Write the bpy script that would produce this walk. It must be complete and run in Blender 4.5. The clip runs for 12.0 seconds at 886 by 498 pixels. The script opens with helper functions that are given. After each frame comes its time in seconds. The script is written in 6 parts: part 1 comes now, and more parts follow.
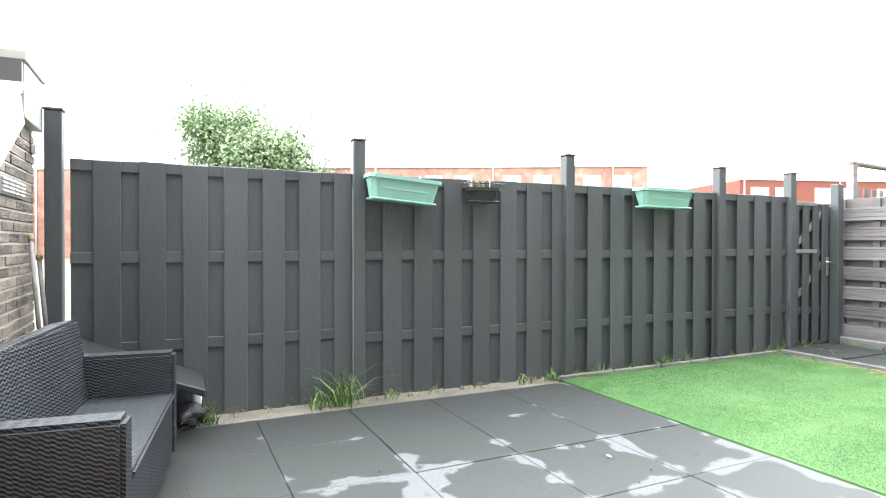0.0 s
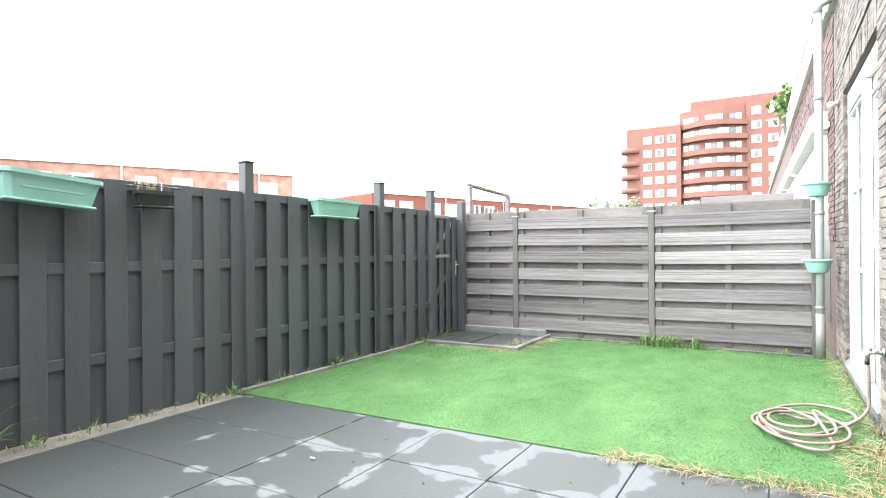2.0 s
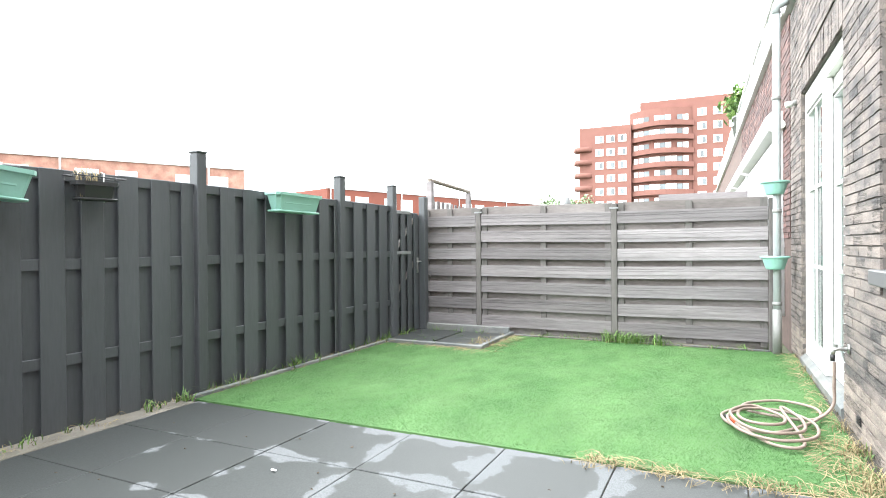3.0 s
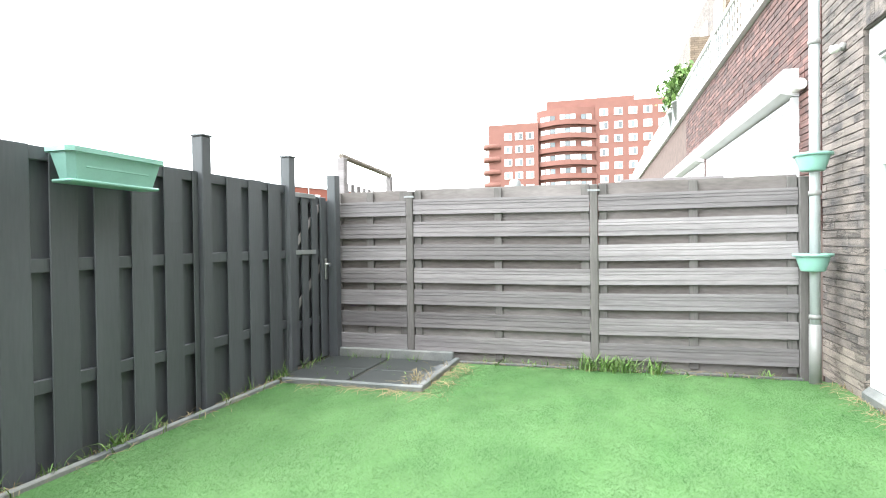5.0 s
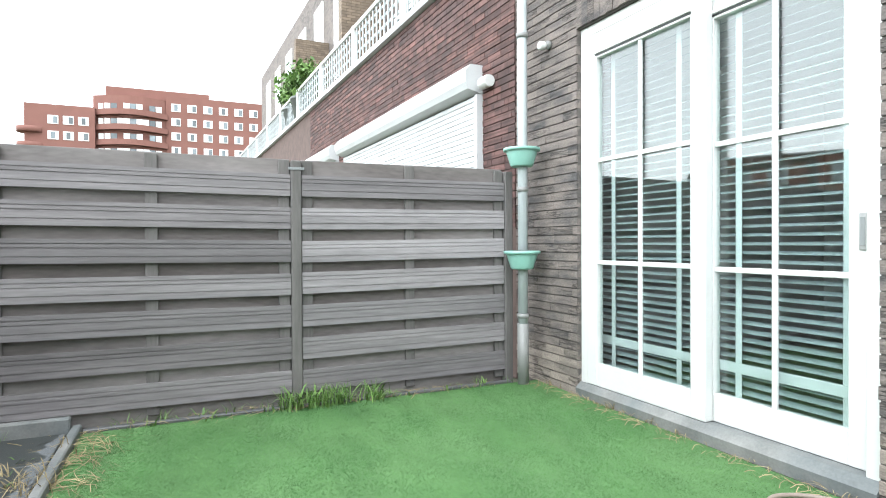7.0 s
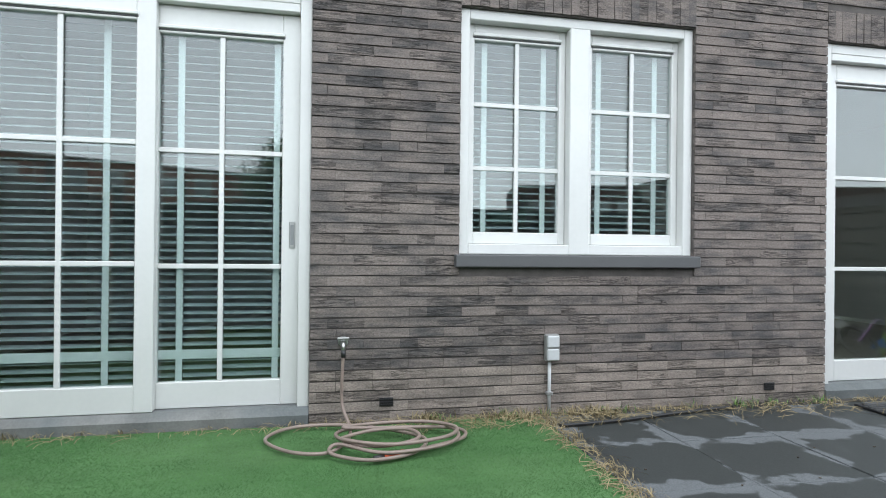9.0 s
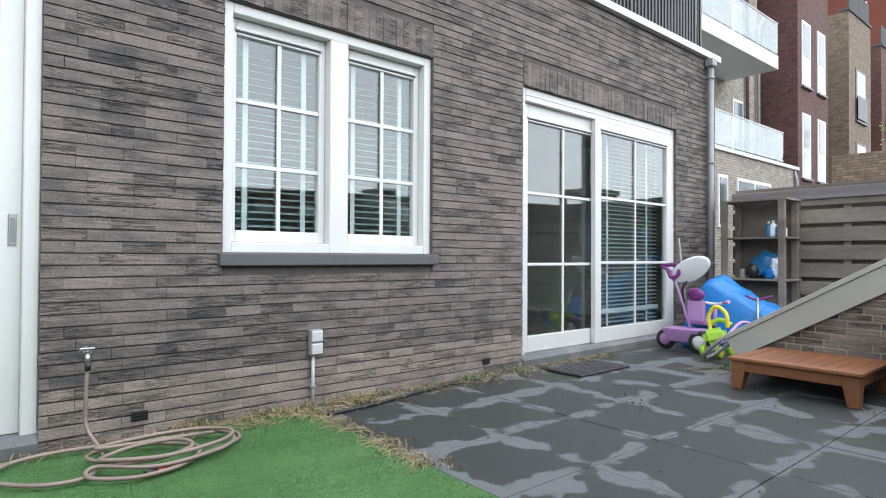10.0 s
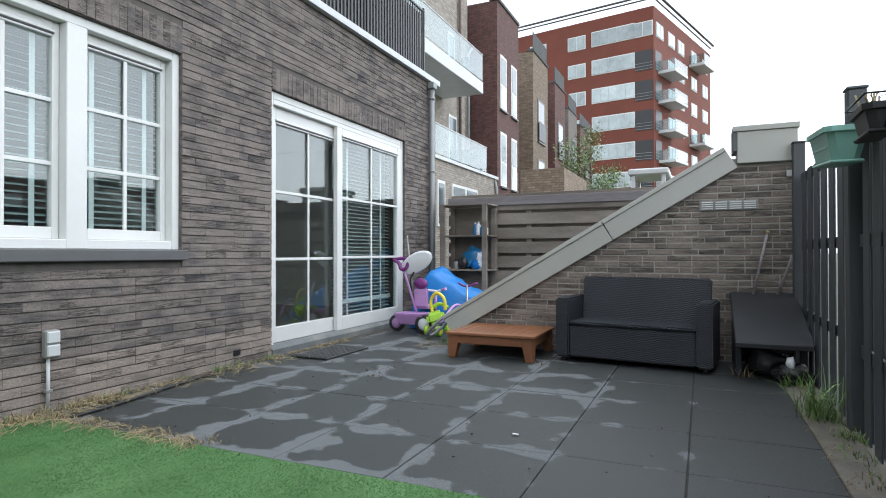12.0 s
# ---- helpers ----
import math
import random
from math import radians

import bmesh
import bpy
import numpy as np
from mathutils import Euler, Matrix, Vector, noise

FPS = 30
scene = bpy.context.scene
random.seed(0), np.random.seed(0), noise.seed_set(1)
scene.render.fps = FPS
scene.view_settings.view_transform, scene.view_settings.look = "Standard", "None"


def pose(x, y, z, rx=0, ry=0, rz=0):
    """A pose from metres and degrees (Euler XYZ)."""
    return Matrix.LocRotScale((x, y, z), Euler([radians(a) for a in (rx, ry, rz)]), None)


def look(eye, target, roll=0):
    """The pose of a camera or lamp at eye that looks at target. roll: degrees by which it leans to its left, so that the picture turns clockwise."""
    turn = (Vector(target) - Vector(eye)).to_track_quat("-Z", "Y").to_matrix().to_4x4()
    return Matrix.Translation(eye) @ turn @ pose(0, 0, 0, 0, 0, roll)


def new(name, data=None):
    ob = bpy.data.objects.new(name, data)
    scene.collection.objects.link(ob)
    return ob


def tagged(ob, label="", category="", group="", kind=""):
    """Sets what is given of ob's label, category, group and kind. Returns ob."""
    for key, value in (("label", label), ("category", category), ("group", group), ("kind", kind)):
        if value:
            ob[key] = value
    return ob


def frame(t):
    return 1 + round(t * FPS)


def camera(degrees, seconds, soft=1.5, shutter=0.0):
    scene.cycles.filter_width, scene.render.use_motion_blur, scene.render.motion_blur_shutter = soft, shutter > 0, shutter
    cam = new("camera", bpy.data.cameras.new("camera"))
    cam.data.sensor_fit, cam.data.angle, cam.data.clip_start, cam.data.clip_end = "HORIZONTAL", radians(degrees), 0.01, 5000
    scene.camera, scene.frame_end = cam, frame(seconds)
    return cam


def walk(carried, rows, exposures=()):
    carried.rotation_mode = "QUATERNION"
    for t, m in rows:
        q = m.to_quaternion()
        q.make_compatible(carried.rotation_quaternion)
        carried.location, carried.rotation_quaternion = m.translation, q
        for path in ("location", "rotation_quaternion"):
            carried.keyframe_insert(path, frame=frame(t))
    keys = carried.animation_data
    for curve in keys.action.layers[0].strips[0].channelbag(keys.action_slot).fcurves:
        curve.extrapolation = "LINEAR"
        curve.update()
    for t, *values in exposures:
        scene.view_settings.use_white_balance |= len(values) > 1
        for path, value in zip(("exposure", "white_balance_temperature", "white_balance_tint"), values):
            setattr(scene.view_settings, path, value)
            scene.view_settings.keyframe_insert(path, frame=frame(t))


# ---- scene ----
cam = camera(75.1, 12.0, soft=1.0)
EXPOSURES = [(0, 3.45, 6350, 7), (1, 3.55, 6350, 7), (1.5, 3.45, 6350, 7), (2.5, 3.15, 6350, 7), (4.5, 3.15, 6350, 6), (5.5, 3.05, 6300, 5), (6.5, 2.7, 6200, 5), (7.4, 2.15, 6050, 5), (8.3, 1.78, 5950, 6), (9, 1.42, 5950, 6), (9.5, 1.4, 5970, 7), (10.5, 1.74, 6050, 9), (11, 1.73, 6000, 7), (11.5, 1.5, 5980, 7), (12, 1.37, 5950, 7)]
PATH = [
    (0, (4.276, -7.196, 1.13), (2.467, -6.343, 1.11), 0.1),
    (0.5, (4.208, -7.286, 1.093), (2.646, -6.037, 1.101), -0.3),
    (1, (4.138, -7.396, 1.115), (2.809, -5.902, 1.122), -0.5),
    (1.5, (4.12, -7.438, 1.133), (2.963, -5.807, 1.138), -0.5),
    (2, (4.113, -7.457, 1.139), (3.104, -5.73, 1.14), -0.5),
    (2.5, (4.085, -7.462, 1.146), (3.17, -5.684, 1.144), -0.6),
    (2.7, (4.04, -7.445, 1.144), (3.147, -5.655, 1.137), -0.5),
    (4.3, (3.427, -6.37, 1.126), (2.705, -4.504, 1.103), -0.7),
    (4.5, (3.312, -6.179, 1.12), (2.652, -4.291, 1.095), -0.7),
    (5, (3.017, -5.61, 1.137), (2.435, -3.696, 1.109), -0.7),
    (5.5, (2.761, -5.11, 1.129), (2.311, -3.161, 1.1), -0.6),
    (6, (2.577, -4.703, 1.124), (2.407, -2.71, 1.094), -0.5),
    (6.5, (2.405, -4.433, 1.091), (2.67, -2.451, 1.07), -0.2),
    (6.7, (2.321, -4.377, 1.085), (2.803, -2.436, 1.064), -0.3),
    (8.3, (1.337, -3.651, 0.97), (3.219, -2.977, 1.004), 0.4),
    (8.5, (1.273, -3.561, 0.965), (3.23, -3.151, 1.003), 0.3),
    (9, (1.202, -3.025, 1.032), (3.167, -3.395, 1.034), 0.6),
    (9.5, (1.219, -2.79, 0.992), (3.019, -3.661, 1.016), 0.4),
    (10, (1.191, -2.6, 0.987), (2.731, -3.876, 1.014), 0.3),
    (10.5, (1.112, -2.397, 0.985), (2.434, -3.898, 1.01), 0.2),
    (11, (1.017, -2.19, 0.969), (2.126, -3.854, 0.996), 0.0),
    (11.5, (0.979, -2.138, 0.972), (1.927, -3.899, 0.997), -0.1),
    (12, (0.987, -2.129, 0.97), (1.808, -3.953, 0.987), -0.1),
]
walk(cam, [(t, look(eye, target, roll)) for t, eye, target, roll in PATH], EXPOSURES)

# ---- world and light ----
world = bpy.data.worlds.new("overcast")
scene.world = world
world.use_nodes = True
wn, wl = world.node_tree.nodes, world.node_tree.links
sky = wn.new("ShaderNodeTexSky")
sky.sky_type, sky.sun_disc = "NISHITA", False
sky.sun_elevation, sky.sun_rotation = radians(65), radians(250)
sky.air_density, sky.dust_density, sky.ozone_density = 1.0, 1.0, 1.0
grey = wn.new("ShaderNodeHueSaturation")
grey.inputs["Saturation"].default_value = 0.12
wl.new(sky.outputs[0], grey.inputs["Color"])
wl.new(grey.outputs[0], wn["Background"].inputs["Color"])
wn["Background"].inputs["Strength"].default_value = 0.15
sun_data = bpy.data.lights.new("sun", "SUN")
sun_data.energy, sun_data.angle, sun_data.color = 0.9, radians(170), (1.0, 0.98, 0.95)
sun = new("sun", sun_data)
sun.matrix_world = look((-8, -6, 34), (0, 0, 0))

# ---- helpers for building ----
ORIGIN = {}


def add_box(bm, x0, x1, y0, y1, z0, z1, m=None):
    vs = [bm.verts.new((x, y, z)) for x in (x0, x1) for y in (y0, y1) for z in (z0, z1)]
    for q in ((0, 1, 3, 2), (4, 6, 7, 5), (0, 4, 5, 1), (2, 3, 7, 6), (0, 2, 6, 4), (1, 5, 7, 3)):
        bm.faces.new([vs[i] for i in q])
    if m is not None:
        bmesh.ops.transform(bm, matrix=m, verts=vs)
    return vs


def rounded(bm, width, segments=1):
    bmesh.ops.bevel(bm, geom=list(bm.edges), offset=width, segments=segments, affect="EDGES", clamp_overlap=True)
    return bm


def box(x0, x1, y0, y1, z0, z1, bevel=0.0, segments=1, m=None):
    bm = bmesh.new()
    add_box(bm, x0, x1, y0, y1, z0, z1)
    if bevel:
        rounded(bm, bevel, segments)
    if m is not None:
        bm.transform(m)
    return bm


def add_tube(bm, points, radius, sides=8, closed=False, caps=True):
    """A round tube along points; radius may be a list."""
    pts = [Vector(p) for p in points]
    n = len(pts)
    radii = radius if isinstance(radius, (list, tuple)) else [radius] * n
    rings, side = [], None
    for i, p in enumerate(pts):
        if closed:
            d = (pts[(i + 1) % n] - pts[i - 1]).normalized()
        else:
            d = (pts[min(i + 1, n - 1)] - pts[max(i - 1, 0)]).normalized()
        if side is None:
            side = d.orthogonal().normalized()
        side = (side - d * side.dot(d))
        side = side.normalized() if side.length > 1e-6 else d.orthogonal().normalized()
        up = d.cross(side)
        rings.append([bm.verts.new(p + radii[i] * (math.cos(a) * side + math.sin(a) * up)) for a in (2 * math.pi * k / sides for k in range(sides))])
    for i in range(n if closed else n - 1):
        a, b = rings[i], rings[(i + 1) % n]
        for k in range(sides):
            f = bm.faces.new((a[k], a[(k + 1) % sides], b[(k + 1) % sides], b[k]))
            f.smooth = True
    if caps and not closed:
        bm.faces.new(list(reversed(rings[0])))
        bm.faces.new(rings[-1])
    return bm


def tube(points, radius, sides=8, closed=False):
    return add_tube(bmesh.new(), points, radius, sides, closed)


def lathe(profile, sides=20, m=None, caps=True):
    """A turned body about z from (radius, z) pairs."""
    bm = bmesh.new()
    rings = [[bm.verts.new((r * math.cos(a), r * math.sin(a), z)) for a in (2 * math.pi * k / sides for k in range(sides))] for r, z in profile]
    for a, b in zip(rings, rings[1:]):
        for k in range(sides):
            f = bm.faces.new((a[k], a[(k + 1) % sides], b[(k + 1) % sides], b[k]))
            f.smooth = True
    if caps:
        bm.faces.new(list(reversed(rings[0])))
        bm.faces.new(rings[-1])
    if m is not None:
        bm.transform(m)
    return bm


def prism(outline, x0, x1):
    """A body from a (y, z) outline, drawn out along x."""
    bm = bmesh.new()
    a = [bm.verts.new((x0, y, z)) for y, z in outline]
    b = [bm.verts.new((x1, y, z)) for y, z in outline]
    bm.faces.new(a)
    bm.faces.new(list(reversed(b)))
    n = len(outline)
    for i in range(n):
        bm.faces.new((a[i], b[i], b[(i + 1) % n], a[(i + 1) % n]))
    bmesh.ops.recalc_face_normals(bm, faces=bm.faces)
    return bm


def sweep_y(outline, y0, y1):
    """A body from an (x, z) outline, drawn out along y."""
    bm = prism([(a, b) for a, b in outline], y0, y1)
    for v in bm.verts:
        v.co.x, v.co.y = v.co.y, v.co.x
    bmesh.ops.recalc_face_normals(bm, faces=bm.faces)
    return bm


def mesh_of(name, bm, material):
    me = bpy.data.meshes.new(name)
    bmesh.ops.recalc_face_normals(bm, faces=bm.faces)
    bm.to_mesh(me)
    bm.free()
    me.materials.append(material)
    return me


def thing(name, at, label, category, group="", kind=""):
    ob = tagged(new(name), label, category, group, kind)
    ob.location = at
    ORIGIN[ob.name] = Vector(at)
    return ob


def part(name, bm, material, parent, label=""):
    """Links a bmesh, in world coordinates, as one mesh under a thing or a part."""
    bm.transform(Matrix.Translation(-ORIGIN[parent.name]))
    ob = new(name, mesh_of(name, bm, material))
    ob.parent = parent
    ORIGIN[ob.name] = ORIGIN[parent.name]
    return tagged(ob, label)


def solo(name, bm, material, label, category, group="", kind="", at=None):
    """One mesh as a top-level object, its origin at its base."""
    if at is None:
        cs = [v.co for v in bm.verts]
        at = Vector((sum(c.x for c in cs) / len(cs), sum(c.y for c in cs) / len(cs), min(c.z for c in cs)))
    bm.transform(Matrix.Translation(-Vector(at)))
    ob = new(name, mesh_of(name, bm, material))
    ob.location = at
    ORIGIN[ob.name] = Vector(at)
    return tagged(ob, label, category, group, kind)


def piece(name, me, at, parent, turn=0.0):
    """A small piece on shared mesh data, at a world place."""
    ob = new(name, me)
    ob.parent = parent
    ob.location = Vector(at) - ORIGIN[parent.name]
    if turn:
        ob.rotation_euler.z = turn
    return ob


# ---- materials ----
def surf(name, col, rough=0.7, metal=0.0, var=0.2, scale=6.0, fine=90.0, bump=0.15, dist=0.004, rand="", randamt=0.0, col2=None, stretch=(1, 1, 1), spec=0.5, stain=None, ramp=1.0, course=0.0):
    m = bpy.data.materials.new(name)
    m.use_nodes = True
    n, l = m.node_tree.nodes, m.node_tree.links
    b = n["Principled BSDF"]
    b.inputs["Roughness"].default_value, b.inputs["Metallic"].default_value = rough, metal
    b.inputs["Specular IOR Level"].default_value = spec
    geo = n.new("ShaderNodeNewGeometry")
    mp = n.new("ShaderNodeMapping")
    mp.inputs["Scale"].default_value = stretch
    l.new(geo.outputs["Position"], mp.inputs["Vector"])
    big, small = n.new("ShaderNodeTexNoise"), n.new("ShaderNodeTexNoise")
    big.inputs["Scale"].default_value, small.inputs["Scale"].default_value = scale, fine
    big.inputs["Detail"].default_value, small.inputs["Detail"].default_value = 4, 3
    for t in (big, small):
        l.new(mp.outputs[0], t.inputs["Vector"])
    add = n.new("ShaderNodeMath")
    add.operation = "ADD"
    l.new(big.outputs["Fac"], add.inputs[0])
    half = n.new("ShaderNodeMath")
    half.operation = "MULTIPLY"
    half.inputs[1].default_value = 0.5
    l.new(small.outputs["Fac"], half.inputs[0])
    l.new(half.outputs[0], add.inputs[1])
    val = n.new("ShaderNodeMapRange")
    val.inputs["From Min"].default_value, val.inputs["From Max"].default_value = 0.45, 1.05
    val.inputs["To Min"].default_value, val.inputs["To Max"].default_value = 1 - var, 1 + var
    l.new(add.outputs[0], val.inputs["Value"])
    src = None
    if col2 is not None:
        mix = n.new("ShaderNodeMix")
        mix.data_type = "RGBA"
        mix.inputs[6].default_value, mix.inputs[7].default_value = (*col, 1), (*col2, 1)
        if rand:
            r = n.new("ShaderNodeObjectInfo") if rand == "object" else geo
            few = n.new("ShaderNodeMapRange")
            few.inputs["From Min"].default_value, few.inputs["From Max"].default_value = 0.0, ramp
            l.new(r.outputs["Random" if rand == "object" else "Random Per Island"], few.inputs["Value"])
            l.new(few.outputs[0], mix.inputs[0])
        else:
            t = n.new("ShaderNodeTexNoise")
            t.inputs["Scale"].default_value, t.inputs["Detail"].default_value = (stain or scale * 0.35), 5
            l.new(mp.outputs[0], t.inputs["Vector"])
            s = n.new("ShaderNodeMapRange")
            s.inputs["From Min"].default_value, s.inputs["From Max"].default_value = 0.42, 0.62
            l.new(t.outputs["Fac"], s.inputs["Value"])
            l.new(s.outputs[0], mix.inputs[0])
        src = mix.outputs[2]
    hsv = n.new("ShaderNodeHueSaturation")
    if src:
        l.new(src, hsv.inputs["Color"])
    else:
        hsv.inputs["Color"].default_value = (*col, 1)
    if rand and randamt:
        r = n.new("ShaderNodeObjectInfo") if rand == "object" else geo
        mul = n.new("ShaderNodeMapRange")
        mul.inputs["To Min"].default_value, mul.inputs["To Max"].default_value = 1 - randamt, 1 + randamt
        wob = n.new("ShaderNodeMath")
        wob.operation = "MULTIPLY"
        wob.inputs[1].default_value = 7.31
        fr = n.new("ShaderNodeMath")
        fr.operation = "FRACT"
        l.new(r.outputs["Random" if rand == "object" else "Random Per Island"], wob.inputs[0])
        l.new(wob.outputs[0], fr.inputs[0])
        l.new(fr.outputs[0], mul.inputs["Value"])
        both = n.new("ShaderNodeMath")
        both.operation = "MULTIPLY"
        l.new(val.outputs[0], both.inputs[0])
        l.new(mul.outputs[0], both.inputs[1])
        l.new(both.outputs[0], hsv.inputs["Value"])
    else:
        l.new(val.outputs[0], hsv.inputs["Value"])
    tint = hsv.outputs[0]
    if course:
        # brick courses on walls that stay far off
        tb, sw, mm = n.new("ShaderNodeTexBrick"), n.new("ShaderNodeCombineXYZ"), n.new("ShaderNodeMix")
        sx = n.new("ShaderNodeSeparateXYZ")
        l.new(geo.outputs["Position"], sx.inputs[0])
        ho = n.new("ShaderNodeMath")
        l.new(sx.outputs[0], ho.inputs[0])
        l.new(sx.outputs[1], ho.inputs[1])
        l.new(ho.outputs[0], sw.inputs[0])
        l.new(sx.outputs[2], sw.inputs[1])
        l.new(sw.outputs[0], tb.inputs["Vector"])
        tb.inputs["Scale"].default_value, tb.inputs["Brick Width"].default_value, tb.inputs["Row Height"].default_value = 1.0, 0.22, course
        tb.inputs["Mortar Size"].default_value = course * 0.13
        tb.inputs["Color1"].default_value, tb.inputs["Color2"].default_value, tb.inputs["Mortar"].default_value = (1.15, 1.15, 1.15, 1), (0.72, 0.72, 0.74, 1), (0.62, 0.6, 0.58, 1)
        mm.data_type, mm.blend_type = "RGBA", "MULTIPLY"
        mm.inputs[0].default_value = 1.0
        l.new(tint, mm.inputs[6])
        l.new(tb.outputs["Color"], mm.inputs[7])
        tint = mm.outputs[2]
    l.new(tint, b.inputs["Base Color"])
    if bump:
        bp = n.new("ShaderNodeBump")
        bp.inputs["Strength"].default_value, bp.inputs["Distance"].default_value = bump, dist
        l.new(add.outputs[0], bp.inputs["Height"])
        l.new(bp.outputs[0], b.inputs["Normal"])
    return m


def glass_mat(name, tint=(0.9, 0.95, 0.94), body=0.0):
    m = bpy.data.materials.new(name)
    m.use_nodes = True
    n, l = m.node_tree.nodes, m.node_tree.links
    n.remove(n["Principled BSDF"])
    tr, gl, mix, fr = n.new("ShaderNodeBsdfTransparent"), n.new("ShaderNodeBsdfGlossy"), n.new("ShaderNodeMixShader"), n.new("ShaderNodeLayerWeight")
    tr.inputs["Color"].default_value = (*tint, 1)
    gl.inputs["Roughness"].default_value = 0.01
    fr.inputs["Blend"].default_value = 0.5
    pw, mul = n.new("ShaderNodeMath"), n.new("ShaderNodeMath")
    pw.operation, pw.inputs[1].default_value = "POWER", 4.0
    mul.operation, mul.inputs[1].default_value, mul.inputs[2].default_value = "MULTIPLY_ADD", 0.7, 0.085
    l.new(fr.outputs["Facing"], pw.inputs[0])
    l.new(pw.outputs[0], mul.inputs[0])
    l.new(mul.outputs[0], mix.inputs[0])
    l.new(tr.outputs[0], mix.inputs[1])
    l.new(gl.outputs[0], mix.inputs[2])
    l.new(mix.outputs[0], n["Material Output"].inputs[0])
    return m


def wet_tile_mat():
    """Dark concrete slab, rain-wet in the middle and drying out from the joints."""
    m = bpy.data.materials.new("wet_slab")
    m.use_nodes = True
    n, l = m.node_tree.nodes, m.node_tree.links
    b = n["Principled BSDF"]
    b.inputs["Specular IOR Level"].default_value = 0.32
    geo, tc = n.new("ShaderNodeNewGeometry"), n.new("ShaderNodeTexCoord")
    sep = n.new("ShaderNodeSeparateXYZ")
    l.new(tc.outputs["Object"], sep.inputs[0])

    def math_node(op, a, c=None, k=None):
        q = n.new("ShaderNodeMath")
        q.operation = op
        l.new(a, q.inputs[0])
        if c is not None:
            l.new(c, q.inputs[1])
        if k is not None:
            q.inputs[1].default_value = k
        return q.outputs[0]

    edge = math_node("MAXIMUM", math_node("ABSOLUTE", sep.outputs[0]), math_node("ABSOLUTE", sep.outputs[1]))
    blob, fine, wide = n.new("ShaderNodeTexNoise"), n.new("ShaderNodeTexNoise"), n.new("ShaderNodeTexNoise")
    for t, s, d in ((blob, 3.6, 4.0), (fine, 160, 3), (wide, 0.85, 2)):
        t.inputs["Scale"].default_value, t.inputs["Detail"].default_value = s, d
        l.new(geo.outputs["Position"], t.inputs["Vector"])
    world_x = n.new("ShaderNodeSeparateXYZ")
    l.new(geo.outputs["Position"], world_x.inputs[0])
    drier = n.new("ShaderNodeMapRange")
    drier.inputs["From Min"].default_value, drier.inputs["From Max"].default_value = 0.9, 2.0
    drier.inputs["To Min"].default_value, drier.inputs["To Max"].default_value = -0.17, 0.0
    l.new(world_x.outputs[0], drier.inputs["Value"])
    dry = math_node("ADD", math_node("MULTIPLY", edge, k=1.45), math_node("MULTIPLY", blob.outputs["Fac"], k=0.8))
    dry = math_node("ADD", dry, math_node("MULTIPLY", wide.outputs["Fac"], k=0.3))
    dry = math_node("ADD", dry, drier.outputs[0])
    mask = n.new("ShaderNodeMapRange")
    mask.inputs["From Min"].default_value, mask.inputs["From Max"].default_value = 0.90, 0.93
    l.new(dry, mask.inputs["Value"])
    mix = n.new("ShaderNodeMix")
    mix.data_type = "RGBA"
    mix.inputs[6].default_value, mix.inputs[7].default_value = (0.044, 0.048, 0.047, 1), (0.126, 0.133, 0.138, 1)
    l.new(mask.outputs[0], mix.inputs[0])
    hsv = n.new("ShaderNodeHueSaturation")
    l.new(mix.outputs[2], hsv.inputs["Color"])
    val = n.new("ShaderNodeMapRange")
    val.inputs["From Min"].default_value, val.inputs["From Max"].default_value = 0.3, 0.7
    val.inputs["To Min"].default_value, val.inputs["To Max"].default_value = 0.75, 1.25
    l.new(fine.outputs["Fac"], val.inputs["Value"])
    l.new(val.outputs[0], hsv.inputs["Value"])
    l.new(hsv.outputs[0], b.inputs["Base Color"])
    ro = n.new("ShaderNodeMapRange")
    ro.inputs["To Min"].default_value, ro.inputs["To Max"].default_value = 0.52, 0.92
    l.new(mask.outputs[0], ro.inputs["Value"])
    l.new(ro.outputs[0], b.inputs["Roughness"])
    bp = n.new("ShaderNodeBump")
    bp.inputs["Strength"].default_value, bp.inputs["Distance"].default_value = 0.25, 0.002
    l.new(fine.outputs["Fac"], bp.inputs["Height"])
    l.new(bp.outputs[0], b.inputs["Normal"])
    return m


